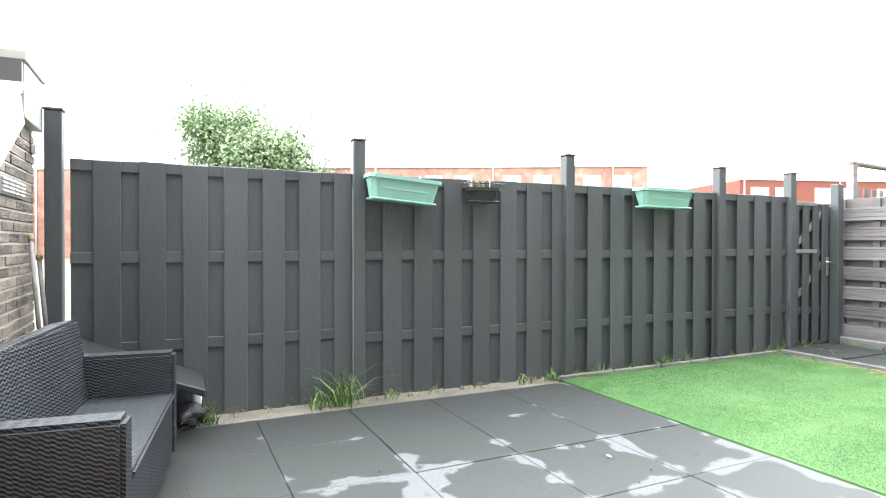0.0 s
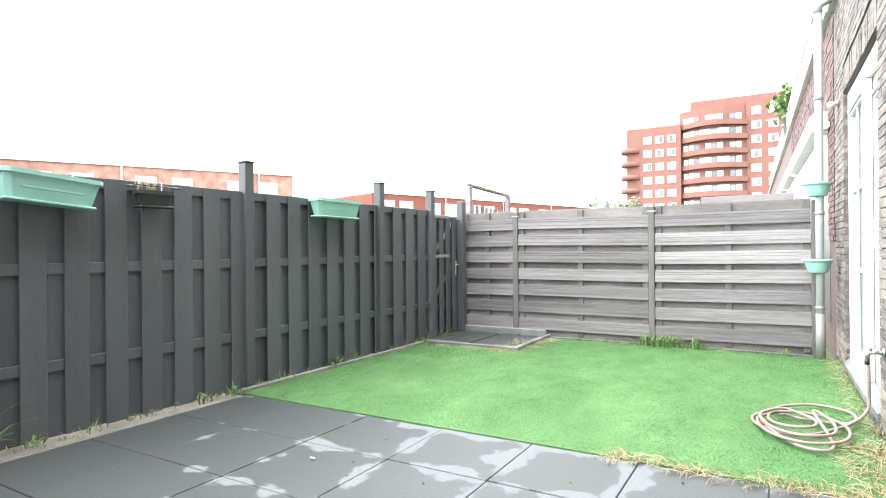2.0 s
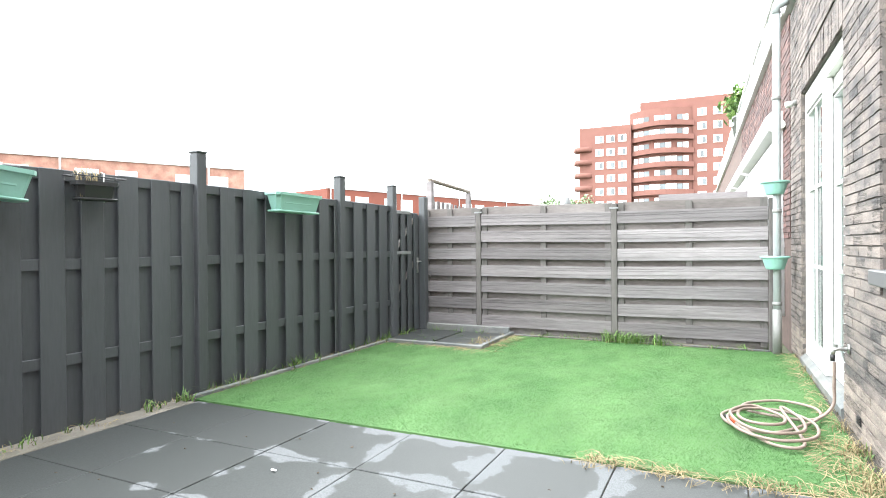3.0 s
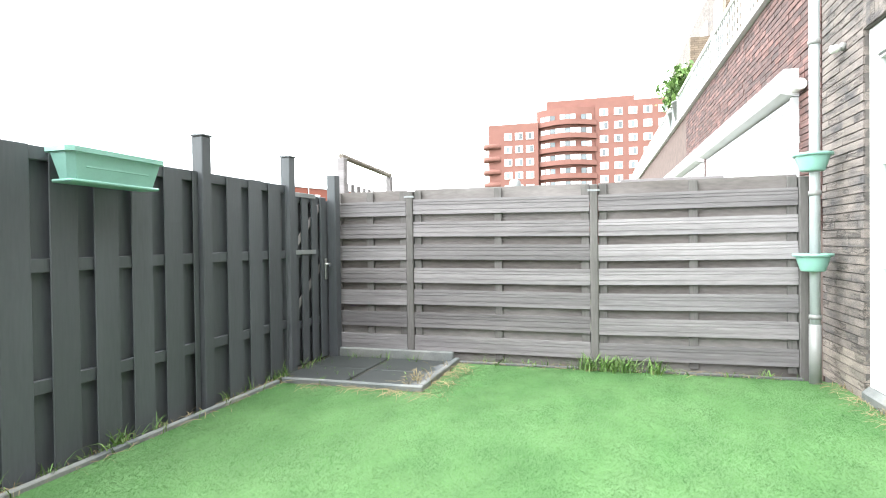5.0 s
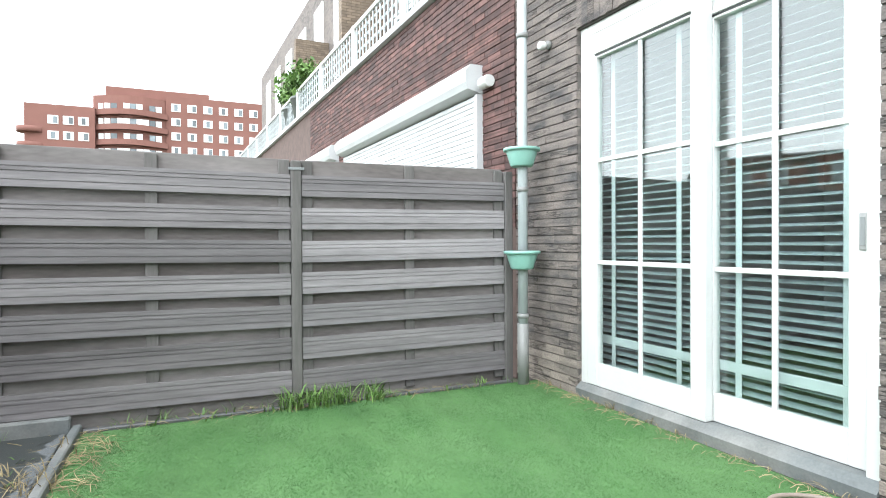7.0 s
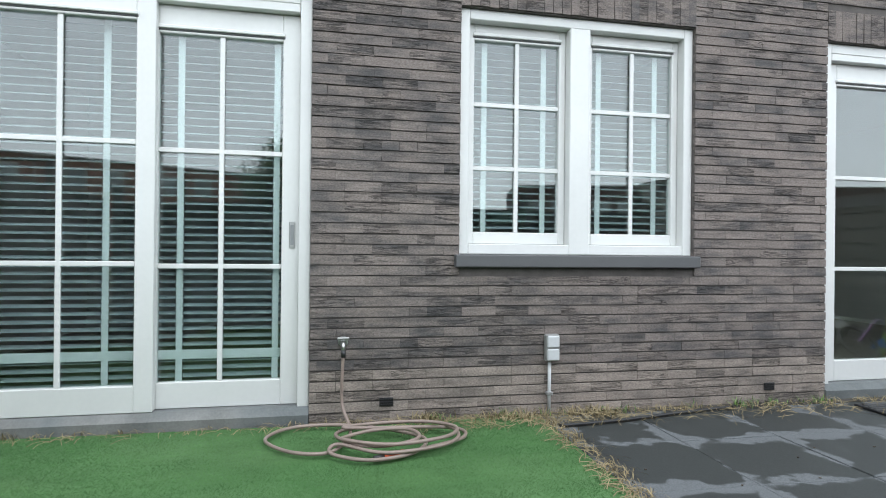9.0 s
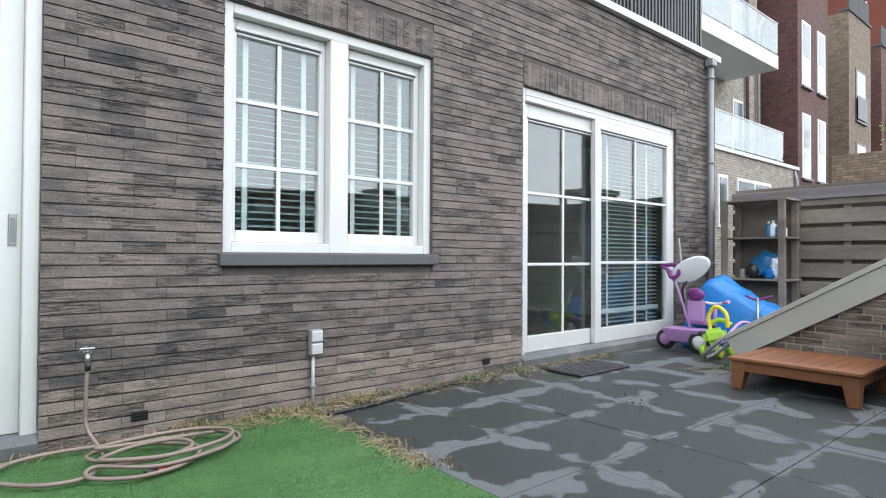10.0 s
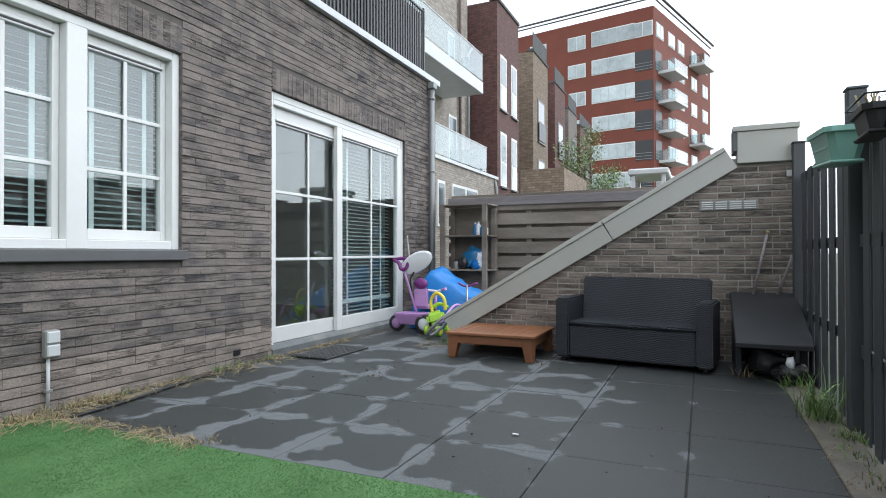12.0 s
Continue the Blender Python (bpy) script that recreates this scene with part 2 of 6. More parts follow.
def wicker_mat():
    m = surf("wicker", (0.018, 0.021, 0.027), 0.5, var=0.3, scale=3, bump=0, spec=0.45)
    n, l = m.node_tree.nodes, m.node_tree.links
    geo = n.new("ShaderNodeNewGeometry")
    sep = n.new("ShaderNodeSeparateXYZ")
    l.new(geo.outputs["Position"], sep.inputs[0])

    def mn(op, a, c):
        q = n.new("ShaderNodeMath")
        q.operation = op
        for i, v in enumerate((a, c)):
            if isinstance(v, (int, float)):
                q.inputs[i].default_value = v
            elif v is not None:
                l.new(v, q.inputs[i])
        return q.outputs[0]

    along = mn("ADD", sep.outputs[0], sep.outputs[1])
    row = mn("MULTIPLY", mn("ADD", sep.outputs[2], mn("MULTIPLY", sep.outputs[1], 0.35)), 2 * math.pi / 0.015)
    strand = mn("MULTIPLY", along, 2 * math.pi / 0.036)
    flip = mn("SIGN", mn("SINE", strand, None), None)
    h = mn("SINE", mn("ADD", row, mn("MULTIPLY", flip, 0.9)), None)
    h = mn("MULTIPLY", h, mn("ADD", mn("ABSOLUTE", mn("SINE", strand, None), None), 0.5))
    bp = n.new("ShaderNodeBump")
    bp.inputs["Strength"].default_value, bp.inputs["Distance"].default_value = 0.45, 0.004
    l.new(h, bp.inputs["Height"])
    l.new(bp.outputs[0], n["Principled BSDF"].inputs["Normal"])
    return m


def brick_mat(name, dark, light, rand="island", along="y", lift=0.0):
    """Rough hand-moulded brick: folded creases with their shade painted in, blue-grey burnt patches, sandy faces."""
    m = bpy.data.materials.new(name)
    m.use_nodes = True
    n, l = m.node_tree.nodes, m.node_tree.links
    b = n["Principled BSDF"]
    b.inputs["Roughness"].default_value = 0.88
    b.inputs["Specular IOR Level"].default_value = 0.35
    geo = n.new("ShaderNodeNewGeometry")
    pick = n.new("ShaderNodeObjectInfo").outputs["Random"] if rand == "object" else geo.outputs["Random Per Island"]

    def op(kind, a, c=0.0, clamp=False):
        q = n.new("ShaderNodeMath")
        q.operation, q.use_clamp = kind, clamp
        for i, v in enumerate((a, c)):
            if isinstance(v, (int, float)):
                q.inputs[i].default_value = v
            else:
                l.new(v, q.inputs[i])
        return q.outputs[0]

    def cloud(scale, detail, rough, stretch, warp=0.0):
        mp, t = n.new("ShaderNodeMapping"), n.new("ShaderNodeTexNoise")
        mp.inputs["Scale"].default_value = (stretch, 1, 1) if along == "x" else (1, stretch, 1)
        l.new(geo.outputs["Position"], mp.inputs["Vector"])
        l.new(mp.outputs[0], t.inputs["Vector"])
        t.inputs["Scale"].default_value, t.inputs["Detail"].default_value = scale, detail
        t.inputs["Roughness"].default_value, t.inputs["Distortion"].default_value = rough, warp
        return t.outputs["Fac"]

    def span(v, a, c, lo=0.0, hi=1.0):
        q = n.new("ShaderNodeMapRange")
        for k, x in (("From Min", a), ("From Max", c), ("To Min", lo), ("To Max", hi)):
            q.inputs[k].default_value = x
        l.new(v, q.inputs["Value"])
        return q.outputs[0]

    patch, grain, fold, wide = cloud(13, 4, 0.6, 0.3), cloud(150, 3, 0.65, 0.5), cloud(48, 4, 0.6, 0.09, 0.7), cloud(0.9, 3, 0.5, 0.8)
    tone = op("ADD", op("ADD", op("MULTIPLY", span(pick, 0.0, 0.3), 0.5), 0.28), span(patch, 0.30, 0.70, -0.65, 0.6))
    tone = op("ADD", tone, span(wide, 0.35, 0.65, -0.12, 0.18), True)
    mix = n.new("ShaderNodeMix")
    mix.data_type = "RGBA"
    mix.inputs[6].default_value, mix.inputs[7].default_value = (*dark, 1), (*light, 1)
    l.new(tone, mix.inputs[0])
    crease = span(op("ABSOLUTE", op("SUBTRACT", fold, 0.5)), 0.0, 0.05)
    some = span(op("ADD", op("FRACT", op("MULTIPLY", pick, 13.7)), patch), 0.60, 1.0)
    crease = op("MAXIMUM", crease, some)
    # shade in the folds is put into the colour: creases darken it
    val = op("MULTIPLY", span(grain, 0.3, 0.7, 0.68, 1.32), span(crease, 0.0, 1.0, 0.36, 1.0))
    val = op("MULTIPLY", val, span(op("FRACT", op("MULTIPLY", pick, 7.31)), 0.0, 1.0, 0.92, 1.10))
    hsv = n.new("ShaderNodeHueSaturation")
    l.new(mix.outputs[2], hsv.inputs["Color"])
    l.new(val, hsv.inputs["Value"])
    l.new(hsv.outputs[0], b.inputs["Base Color"])
    bp = n.new("ShaderNodeBump")
    bp.inputs["Strength"].default_value, bp.inputs["Distance"].default_value = 0.9, 0.007
    l.new(op("ADD", op("MULTIPLY", crease, 0.7), op("ADD", op("MULTIPLY", grain, 0.35), op("MULTIPLY", fold, 0.9))), bp.inputs["Height"])
    l.new(bp.outputs[0], b.inputs["Normal"])
    return m


M = {}
WALL_DARK, WALL_LIGHT = (0.078, 0.073, 0.072), (0.185, 0.156, 0.14)
M["brick"] = brick_mat("grey_brick", WALL_DARK, WALL_LIGHT, "object")
M["brick_joined"] = brick_mat("grey_brick_joined", WALL_DARK, WALL_LIGHT)
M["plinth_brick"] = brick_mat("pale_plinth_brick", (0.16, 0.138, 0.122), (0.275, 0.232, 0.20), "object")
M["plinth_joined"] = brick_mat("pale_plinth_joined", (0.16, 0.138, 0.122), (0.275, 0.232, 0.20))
M["gable_brick"] = brick_mat("gable_brick", (0.085, 0.075, 0.067), (0.235, 0.197, 0.165), "object", "x")
M["gable_joined"] = brick_mat("gable_brick_joined", (0.085, 0.075, 0.067), (0.235, 0.197, 0.165), "island", "x")
M["pale_mortar"] = surf("pale_mortar", (0.35, 0.325, 0.29), 0.95, var=0.25, scale=10, bump=0.3)
M["mortar"] = surf("dark_mortar", (0.095, 0.085, 0.078), 0.95, var=0.25, scale=10, bump=0.3)
M["red_brick"] = surf("red_brick", (0.086, 0.049, 0.045), 0.85, course=0.065, var=0.35, scale=9, fine=110, bump=0.4, rand="island", randamt=0.3, col2=(0.128, 0.062, 0.053))
M["tan_brick"] = surf("tan_brick", (0.165, 0.118, 0.084), 0.88, course=0.065, var=0.3, scale=9, bump=0.3, rand="island", randamt=0.25, col2=(0.23, 0.178, 0.132))
M["pale_brick"] = surf("pale_brick", (0.33, 0.292, 0.25), 0.9, course=0.065, var=0.2, scale=6, bump=0.2)
M["red_mortar"] = surf("red_mortar", (0.11, 0.075, 0.065), 0.95, var=0.25, scale=8)
M["white_paint"] = surf("white_paint", (0.64, 0.64, 0.62), 0.32, var=0.04, scale=3, fine=40, bump=0.03, spec=0.5)
M["white_metal"] = surf("white_metal", (0.52, 0.53, 0.53), 0.4, var=0.06, scale=3, bump=0.03)
M["cream"] = surf("cream_coping", (0.40, 0.40, 0.36), 0.45, var=0.07, scale=2.5, bump=0.04)
M["sill_grey"] = surf("grey_sill", (0.09, 0.09, 0.092), 0.45, var=0.1, scale=4, bump=0.05)
M["glass"] = glass_mat("window_glass")
M["clear_glass"] = glass_mat("frosted_glass", (0.75, 0.82, 0.82))
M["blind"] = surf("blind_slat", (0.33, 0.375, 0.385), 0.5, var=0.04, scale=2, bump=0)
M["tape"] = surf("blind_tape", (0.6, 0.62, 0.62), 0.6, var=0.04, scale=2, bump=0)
M["dark_fence"] = surf("dark_composite", (0.069, 0.074, 0.080), 0.55, var=0.22, scale=2.2, fine=70, bump=0.12, dist=0.002, stretch=(1, 1, 0.12), rand="object", randamt=0.12)
M["grey_wood"] = surf("weathered_wood", (0.160, 0.145, 0.147), 0.85, var=0.4, scale=5, fine=60, bump=0.35, dist=0.003, stretch=(0.12, 1, 1.6), rand="object", randamt=0.2, col2=(0.242, 0.224, 0.228))
# back boards: browner and slightly darker than the front ones
M["grey_wood_back"] = surf("weathered_wood_damp", (0.135, 0.118, 0.110), 0.88, var=0.35, scale=3, fine=50, bump=0.3, dist=0.003, stretch=(0.25, 1, 1), col2=(0.215, 0.196, 0.188), stain=1.6)
M["batten_wood"] = surf("batten_wood", (0.128, 0.119, 0.113), 0.88, var=0.35, scale=5, fine=60, bump=0.3, stretch=(1, 1, 0.15))
M["shelf_wood"] = surf("brown_grey_wood", (0.16, 0.136, 0.112), 0.85, var=0.3, scale=5, fine=60, bump=0.3, stretch=(0.3, 1, 1.2), col2=(0.245, 0.213, 0.18))
M["teak"] = surf("teak", (0.21, 0.085, 0.035), 0.55, var=0.25, scale=4, fine=60, bump=0.15, stretch=(0.2, 1, 1), rand="object", randamt=0.12)
M["slab"] = wet_tile_mat()
M["joint"] = surf("sandy_joint", (0.055, 0.05, 0.042), 0.95, var=0.4, scale=8, bump=0.3)
M["concrete"] = surf("concrete", (0.185, 0.17, 0.145), 0.9, var=0.4, scale=4, fine=80, bump=0.4, col2=(0.115, 0.105, 0.082))
M["kerb"] = surf("kerb_concrete", (0.13, 0.14, 0.14), 0.85, var=0.25, scale=6, fine=80, bump=0.3, col2=(0.2, 0.2, 0.19))
M["turf"] = surf("turf_backing", (0.068, 0.156, 0.048), 0.9, var=0.18, scale=3, fine=60, bump=0.2, dist=0.004, stretch=(1, 0.5, 1), stain=1.6, col2=(0.098, 0.196, 0.070))
M["blade"] = surf("turf_blade", (0.066, 0.156, 0.047), 0.75, var=0.36, scale=6.0, fine=26, bump=0, stretch=(1, 0.6, 1), stain=1.8, spec=0.2, col2=(0.104, 0.202, 0.071))
M["weed"] = surf("weed_green", (0.07, 0.15, 0.03), 0.6, var=0.3, scale=3, bump=0, rand="island", randamt=0.35, col2=(0.15, 0.235, 0.06))
M["straw"] = surf("dry_grass", (0.31, 0.25, 0.14), 0.8, var=0.3, scale=5, bump=0, rand="island", randamt=0.3, col2=(0.21, 0.165, 0.085))
M["mint"] = surf("mint_plastic", (0.25, 0.46, 0.39), 0.4, var=0.08, scale=4, bump=0.02)
M["wicker"] = wicker_mat()
M["black_cloth"] = surf("black_cover", (0.018, 0.019, 0.022), 0.6, var=0.25, scale=4, fine=150, bump=0.2, dist=0.002)
M["black_plastic"] = surf("black_plastic", (0.02, 0.02, 0.021), 0.4, var=0.15, scale=5, bump=0.05)
M["bin_bag"] = surf("bin_bag", (0.03, 0.03, 0.033), 0.25, var=0.2, scale=9, bump=0.5, dist=0.02)
M["steel"] = surf("steel", (0.45, 0.45, 0.44), 0.35, 0.9, var=0.1, scale=6, bump=0.03)
M["zinc"] = surf("zinc_pipe", (0.24, 0.25, 0.25), 0.5, 0.3, var=0.12, scale=5, bump=0.05)
M["pvc"] = surf("pvc_pipe", (0.235, 0.235, 0.225), 0.45, var=0.1, scale=4, bump=0.03)
M["pale_pipe"] = surf("painted_pipe", (0.36, 0.39, 0.39), 0.4, var=0.08, scale=4, bump=0.03)
M["hose"] = surf("hose_rubber", (0.26, 0.2, 0.17), 0.5, var=0.2, scale=7, bump=0.05)
M["orange"] = surf("orange_plastic", (0.6, 0.1, 0.03), 0.45, var=0.08)
M["lilac"] = surf("lilac_plastic", (0.46, 0.26, 0.52), 0.38, var=0.06, scale=4, bump=0.02)
M["purple"] = surf("purple_plastic", (0.17, 0.03, 0.18), 0.4, var=0.08, scale=4, bump=0.02)
M["lime"] = surf("lime_plastic", (0.36, 0.60, 0.04), 0.38, var=0.06, scale=4, bump=0.02)
M["yellow"] = surf("yellow_plastic", (0.75, 0.62, 0.05), 0.38, var=0.05, bump=0.02)
M["tarp"] = surf("blue_tarp", (0.012, 0.17, 0.50), 0.42, var=0.15, scale=9, fine=60, bump=0.4, dist=0.015)
M["blue"] = surf("blue_plastic", (0.02, 0.14, 0.30), 0.4, var=0.1, bump=0.02)
M["cloth_white"] = surf("white_plastic_sheet", (0.75, 0.76, 0.78), 0.5, var=0.06, bump=0.05)
M["interior"] = surf("interior_plaster", (0.74, 0.73, 0.70), 0.9, var=0.06, scale=2, bump=0)
M["int_floor"] = surf("interior_floor", (0.30, 0.25, 0.20), 0.6, var=0.15, scale=3, bump=0)
M["roof_dark"] = surf("roofing", (0.07, 0.07, 0.072), 0.85, var=0.2, scale=2, bump=0.1)
M["tower_red"] = surf("tower_red", (0.168, 0.075, 0.059), 0.85, var=0.1, scale=0.5, fine=8, bump=0.05)
M["tower_brown"] = surf("tower_brown", (0.15, 0.043, 0.027), 0.85, var=0.12, scale=0.5, fine=12, bump=0.05)
M["far_glass"] = surf("far_window_glass", (0.10, 0.12, 0.13), 0.08, var=0.3, scale=0.4, fine=2, bump=0, rand="object", randamt=0.5)
M["pale_glass"] = surf("curtained_glass", (0.38, 0.42, 0.43), 0.15, var=0.25, scale=0.5, fine=2, bump=0, rand="object", randamt=0.3)
M["ground"] = surf("ground_earth", (0.07, 0.09, 0.04), 0.95, var=0.3, scale=0.6, fine=20, bump=0.3, col2=(0.11, 0.10, 0.08), stain=0.15)
# leaf colours are lightened to carry the haze over distant crowns
M["leaf"] = surf("tree_leaf", (0.13, 0.19, 0.09), 0.6, var=0.3, scale=1, bump=0, rand="island", randamt=0.3, col2=(0.18, 0.24, 0.13))
M["bark"] = surf("bark", (0.09, 0.07, 0.05), 0.95, var=0.35, scale=6, bump=0.5)
M["yellow_leaf"] = surf("pale_leaf", (0.11, 0.18, 0.055), 0.6, var=0.3, scale=1, bump=0, rand="island", randamt=0.4, col2=(0.18, 0.22, 0.08))


# ---- ground, patio and lawn ----
def boxes_mesh(name, boxes, material, jitter=0.0, seed=1):
    """Many boxes (x0, x1, y0, y1, z0, z1) as one mesh."""
    rng = np.random.default_rng(seed)
    b = np.array(boxes, float)
    idx = np.array([(i, 2 + j, 4 + k) for i in (0, 1) for j in (0, 1) for k in (0, 1)])
    vs = np.stack([b[:, idx[:, c]] for c in range(3)], -1)
    if jitter:
        vs = vs + rng.normal(0, jitter, vs.shape)
    quads = np.array(((0, 1, 3, 2), (4, 6, 7, 5), (0, 4, 5, 1), (2, 3, 7, 6), (0, 2, 6, 4), (1, 5, 7, 3)))
    faces = (np.arange(len(b))[:, None, None] * 8 + quads[None]).reshape(-1, 4)
    me = bpy.data.meshes.new(name)
    me.from_pydata(vs.reshape(-1, 3).tolist(), [], faces.tolist())
    me.materials.append(material)
    me.update()
    return me


X0, Y0, PITCH = 0.45, -4.30, 0.602
FENCE_X, BACK_Y, WALL_X, GABLE_Y = 0.295, -0.40, 4.67, -7.92

gm = bmesh.new()
add_box(gm, -2500, 2500, -2500, 2500, -0.6, -0.06)
solo("ground", gm, M["ground"], "flat earth and grass ground around the gardens", "ground", kind="structure", at=(0, 0, -0.6))

pavement = solo("patio_bed", box(0.12, 4.66, -10.8, Y0 + 0.02, -0.055, -0.012), M["joint"], "sandy bed under the patio slabs", "ground", kind="structure")
edge_strip = solo("fence_strip", box(FENCE_X - 0.08, X0 - 0.006, -8.2, Y0 - 0.03, -0.055, -0.002, 0.004), M["concrete"], "dirty concrete strip along the dark fence", "pavement", kind="structure")
kerb_strip = solo("lawn_kerb", box(0.355, 0.395, Y0 + 0.02, -1.55, -0.055, 0.03, 0.006), M["kerb"], "narrow concrete kerb beside the lawn", "kerb", kind="structure")
verge = solo("verge", box(FENCE_X - 0.2, 0.353, Y0 - 0.02, BACK_Y + 0.1, -0.055, -0.004), M["joint"], "bare soil between fence and lawn", "ground", kind="structure")
lm = bmesh.new()
add_box(lm, 0.397, 1.60, Y0 + 0.012, -1.54, -0.055, 0.004)
add_box(lm, 1.60, WALL_X - 0.05, Y0 + 0.012, BACK_Y - 0.09, -0.055, 0.004)
lawn = solo("lawn", lm, M["turf"], "bright green artificial grass lawn", "lawn", kind="structure")
solo("wall_strip", box(WALL_X - 0.048, WALL_X + 0.16, -10.0, BACK_Y + 0.0, -0.055, 0.0), M["joint"], "soil strip along the house wall", "ground", kind="structure")
solo("back_kerb", box(1.60, 4.4, BACK_Y - 0.085, BACK_Y - 0.04, -0.05, 0.022, 0.006), M["sill_grey"], "thin dark grey kerb at the foot of the board fence", "kerb", kind="structure")


# ---- house wall with openings ----
OPENINGS = {"door1": (-2.886, -0.985, 0.0, 2.54), "window": (-5.403, -3.78, 0.925, 2.54), "door2": (-9.225, -6.45, 0.0, 2.54)}
HOUSE_Y0, HOUSE_Y1, HOUSE_TOP = -10.26, -0.20, 3.63


def wall_blocks(y0, y1, z0, z1, holes):
    out, y = [], y0
    for h0, h1, hz0, hz1 in sorted(holes):
        out.append((y, h0, z0, z1))
        if hz0 > z0:
            out.append((h0, h1, z0, hz0))
        out.append((h0, h1, hz1, z1))
        y = h1
    out.append((y, y1, z0, z1))
    return out


wm = bmesh.new()
for a, b, c, d in wall_blocks(HOUSE_Y0 + 0.03, HOUSE_Y1 - 0.01, -0.05, HOUSE_TOP, OPENINGS.values()):
    add_box(wm, WALL_X + 0.011, WALL_X + 0.32, a, b, c, d)
house_wall = solo("wall_house", wm, M["mortar"], "grey-brown brick garden wall of the house", "wall", kind="structure")
solo("wall_house_side", box(WALL_X + 0.012, 9.0, HOUSE_Y0, HOUSE_Y0 + 0.028, -0.05, HOUSE_TOP), M["mortar"], "brick side wall of the house", "wall", kind="structure")

# rooms behind the windows
rm = bmesh.new()
add_box(rm, 8.5, 8.6, HOUSE_Y0, HOUSE_Y1, 0, 3.0)
add_box(rm, WALL_X + 0.33, 8.5, HOUSE_Y1 - 0.1, HOUSE_Y1, 0, 3.0)
add_box(rm, WALL_X + 0.33, 8.5, HOUSE_Y0 + 0.03, HOUSE_Y0 + 0.1, 0, 3.0)
add_box(rm, WALL_X + 0.33, 8.5, -5.9, -5.8, 0, 3.0)
solo("wall_interior", rm, M["interior"], "plain plastered walls of the rooms indoors", "wall", kind="structure")
solo("floor_interior", box(WALL_X + 0.33, 8.5, HOUSE_Y0 + 0.1, HOUSE_Y1 - 0.1, -0.02, 0.1), M["int_floor"], "brown floor of the rooms indoors", "floor", kind="structure")
solo("ceiling_interior", box(WALL_X + 0.33, 8.6, HOUSE_Y0 + 0.03, HOUSE_Y1, 2.72, 3.2), M["interior"], "white ceiling of the rooms indoors", "ceiling", kind="structure")
solo("roof_terrace", box(WALL_X + 0.3, 9.0, HOUSE_Y0, HOUSE_Y1, 3.4, HOUSE_TOP - 0.03), M["roof_dark"], "flat roof terrace over the ground floor", "roof", kind="structure")
solo("roof_trim", sweep_y([(WALL_X - 0.06, HOUSE_TOP - 0.05), (WALL_X + 0.34, HOUSE_TOP - 0.05), (WALL_X + 0.34, HOUSE_TOP + 0.03), (WALL_X - 0.06, HOUSE_TOP + 0.03)], HOUSE_Y0 - 0.05, HOUSE_Y1), M["white_metal"], "white metal trim along the flat roof", "trim", kind="structure")
um = bmesh.new()
add_box(um, 6.9, 9.0, HOUSE_Y0, HOUSE_Y1, HOUSE_TOP, 9.2)
solo("wall_upper", um, M["brick_joined"], "set-back grey brick upper storeys of the house", "wall", kind="structure")


def brick_rows(y0, y1, z0, z1, holes, course, length, joint, seed, top=None, head=0.0007):
    """Bricks in courses with random staggering: (y0, y1, z0, z1), left out at the holes."""
    rng = random.Random(seed)
    out, z, n = [], z0, 0
    while z + course * 0.5 < z1:
        h = course - joint
        spans = [(y0, y1)]
        for h0, h1, hz0, hz1 in holes:
            if z + h > hz0 + 0.004 and z < hz1 - 0.004:
                nxt = []
                for a, b in spans:
                    if h1 <= a or h0 >= b:
                        nxt.append((a, b))
                    else:
                        if h0 > a:
                            nxt.append((a, h0))
                        if h1 < b:
                            nxt.append((h1, b))
                spans = nxt
        for a, b in spans:
            if top is not None:
                a, b = top(a, b, z + h * 0.5)
                if b - a < 0.02:
                    continue
            y = a
            first = rng.choice((0.1, 0.21, 0.155, 0.05))
            while y < b - 0.012:
                ln = first if first else (length if rng.random() < 0.85 else length * 0.5)
                first = 0
                e = min(b, y + ln)
                if b - e < 0.035:
                    e = b
                out.append((y, e - head * (e < b), z, min(z + h, z1)))
                y = e
        z += course
        n += 1
    return out


# ---- window and door frames, glass and blinds ----
def slat_blind(name, parent_label, y0, y1, z0, z1, x, group="window blinds"):
    th = thing(name, (x, (y0 + y1) / 2, z0), parent_label, "blind", group)
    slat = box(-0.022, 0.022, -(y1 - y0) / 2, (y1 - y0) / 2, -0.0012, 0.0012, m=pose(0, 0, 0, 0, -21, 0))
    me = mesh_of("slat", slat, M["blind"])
    n = int((z1 - z0 - 0.06) / 0.046)
    for i in range(n):
        piece("slat", me, (x, (y0 + y1) / 2, z0 + 0.03 + i * 0.046), th)
    part("head_rail", box(x - 0.03, x + 0.03, y0, y1, z1 - 0.045, z1, 0.004), M["blind"], th)
    part("bottom_rail", box(x - 0.026, x + 0.026, y0, y1, z0, z0 + 0.018, 0.004), M["blind"], th)
    if z0 < 0.5:
        part("middle_rail", box(x - 0.034, x - 0.026, y0, y1, 0.375, 0.43, 0.002), M["tape"], th)
    w = y1 - y0
    for f in (0.2, 0.8):
        part("ladder_tape", box(x - 0.032, x - 0.029, y0 + f * w - 0.018, y0 + f * w + 0.018, z0, z1 - 0.04), M["tape"], th)
    return th


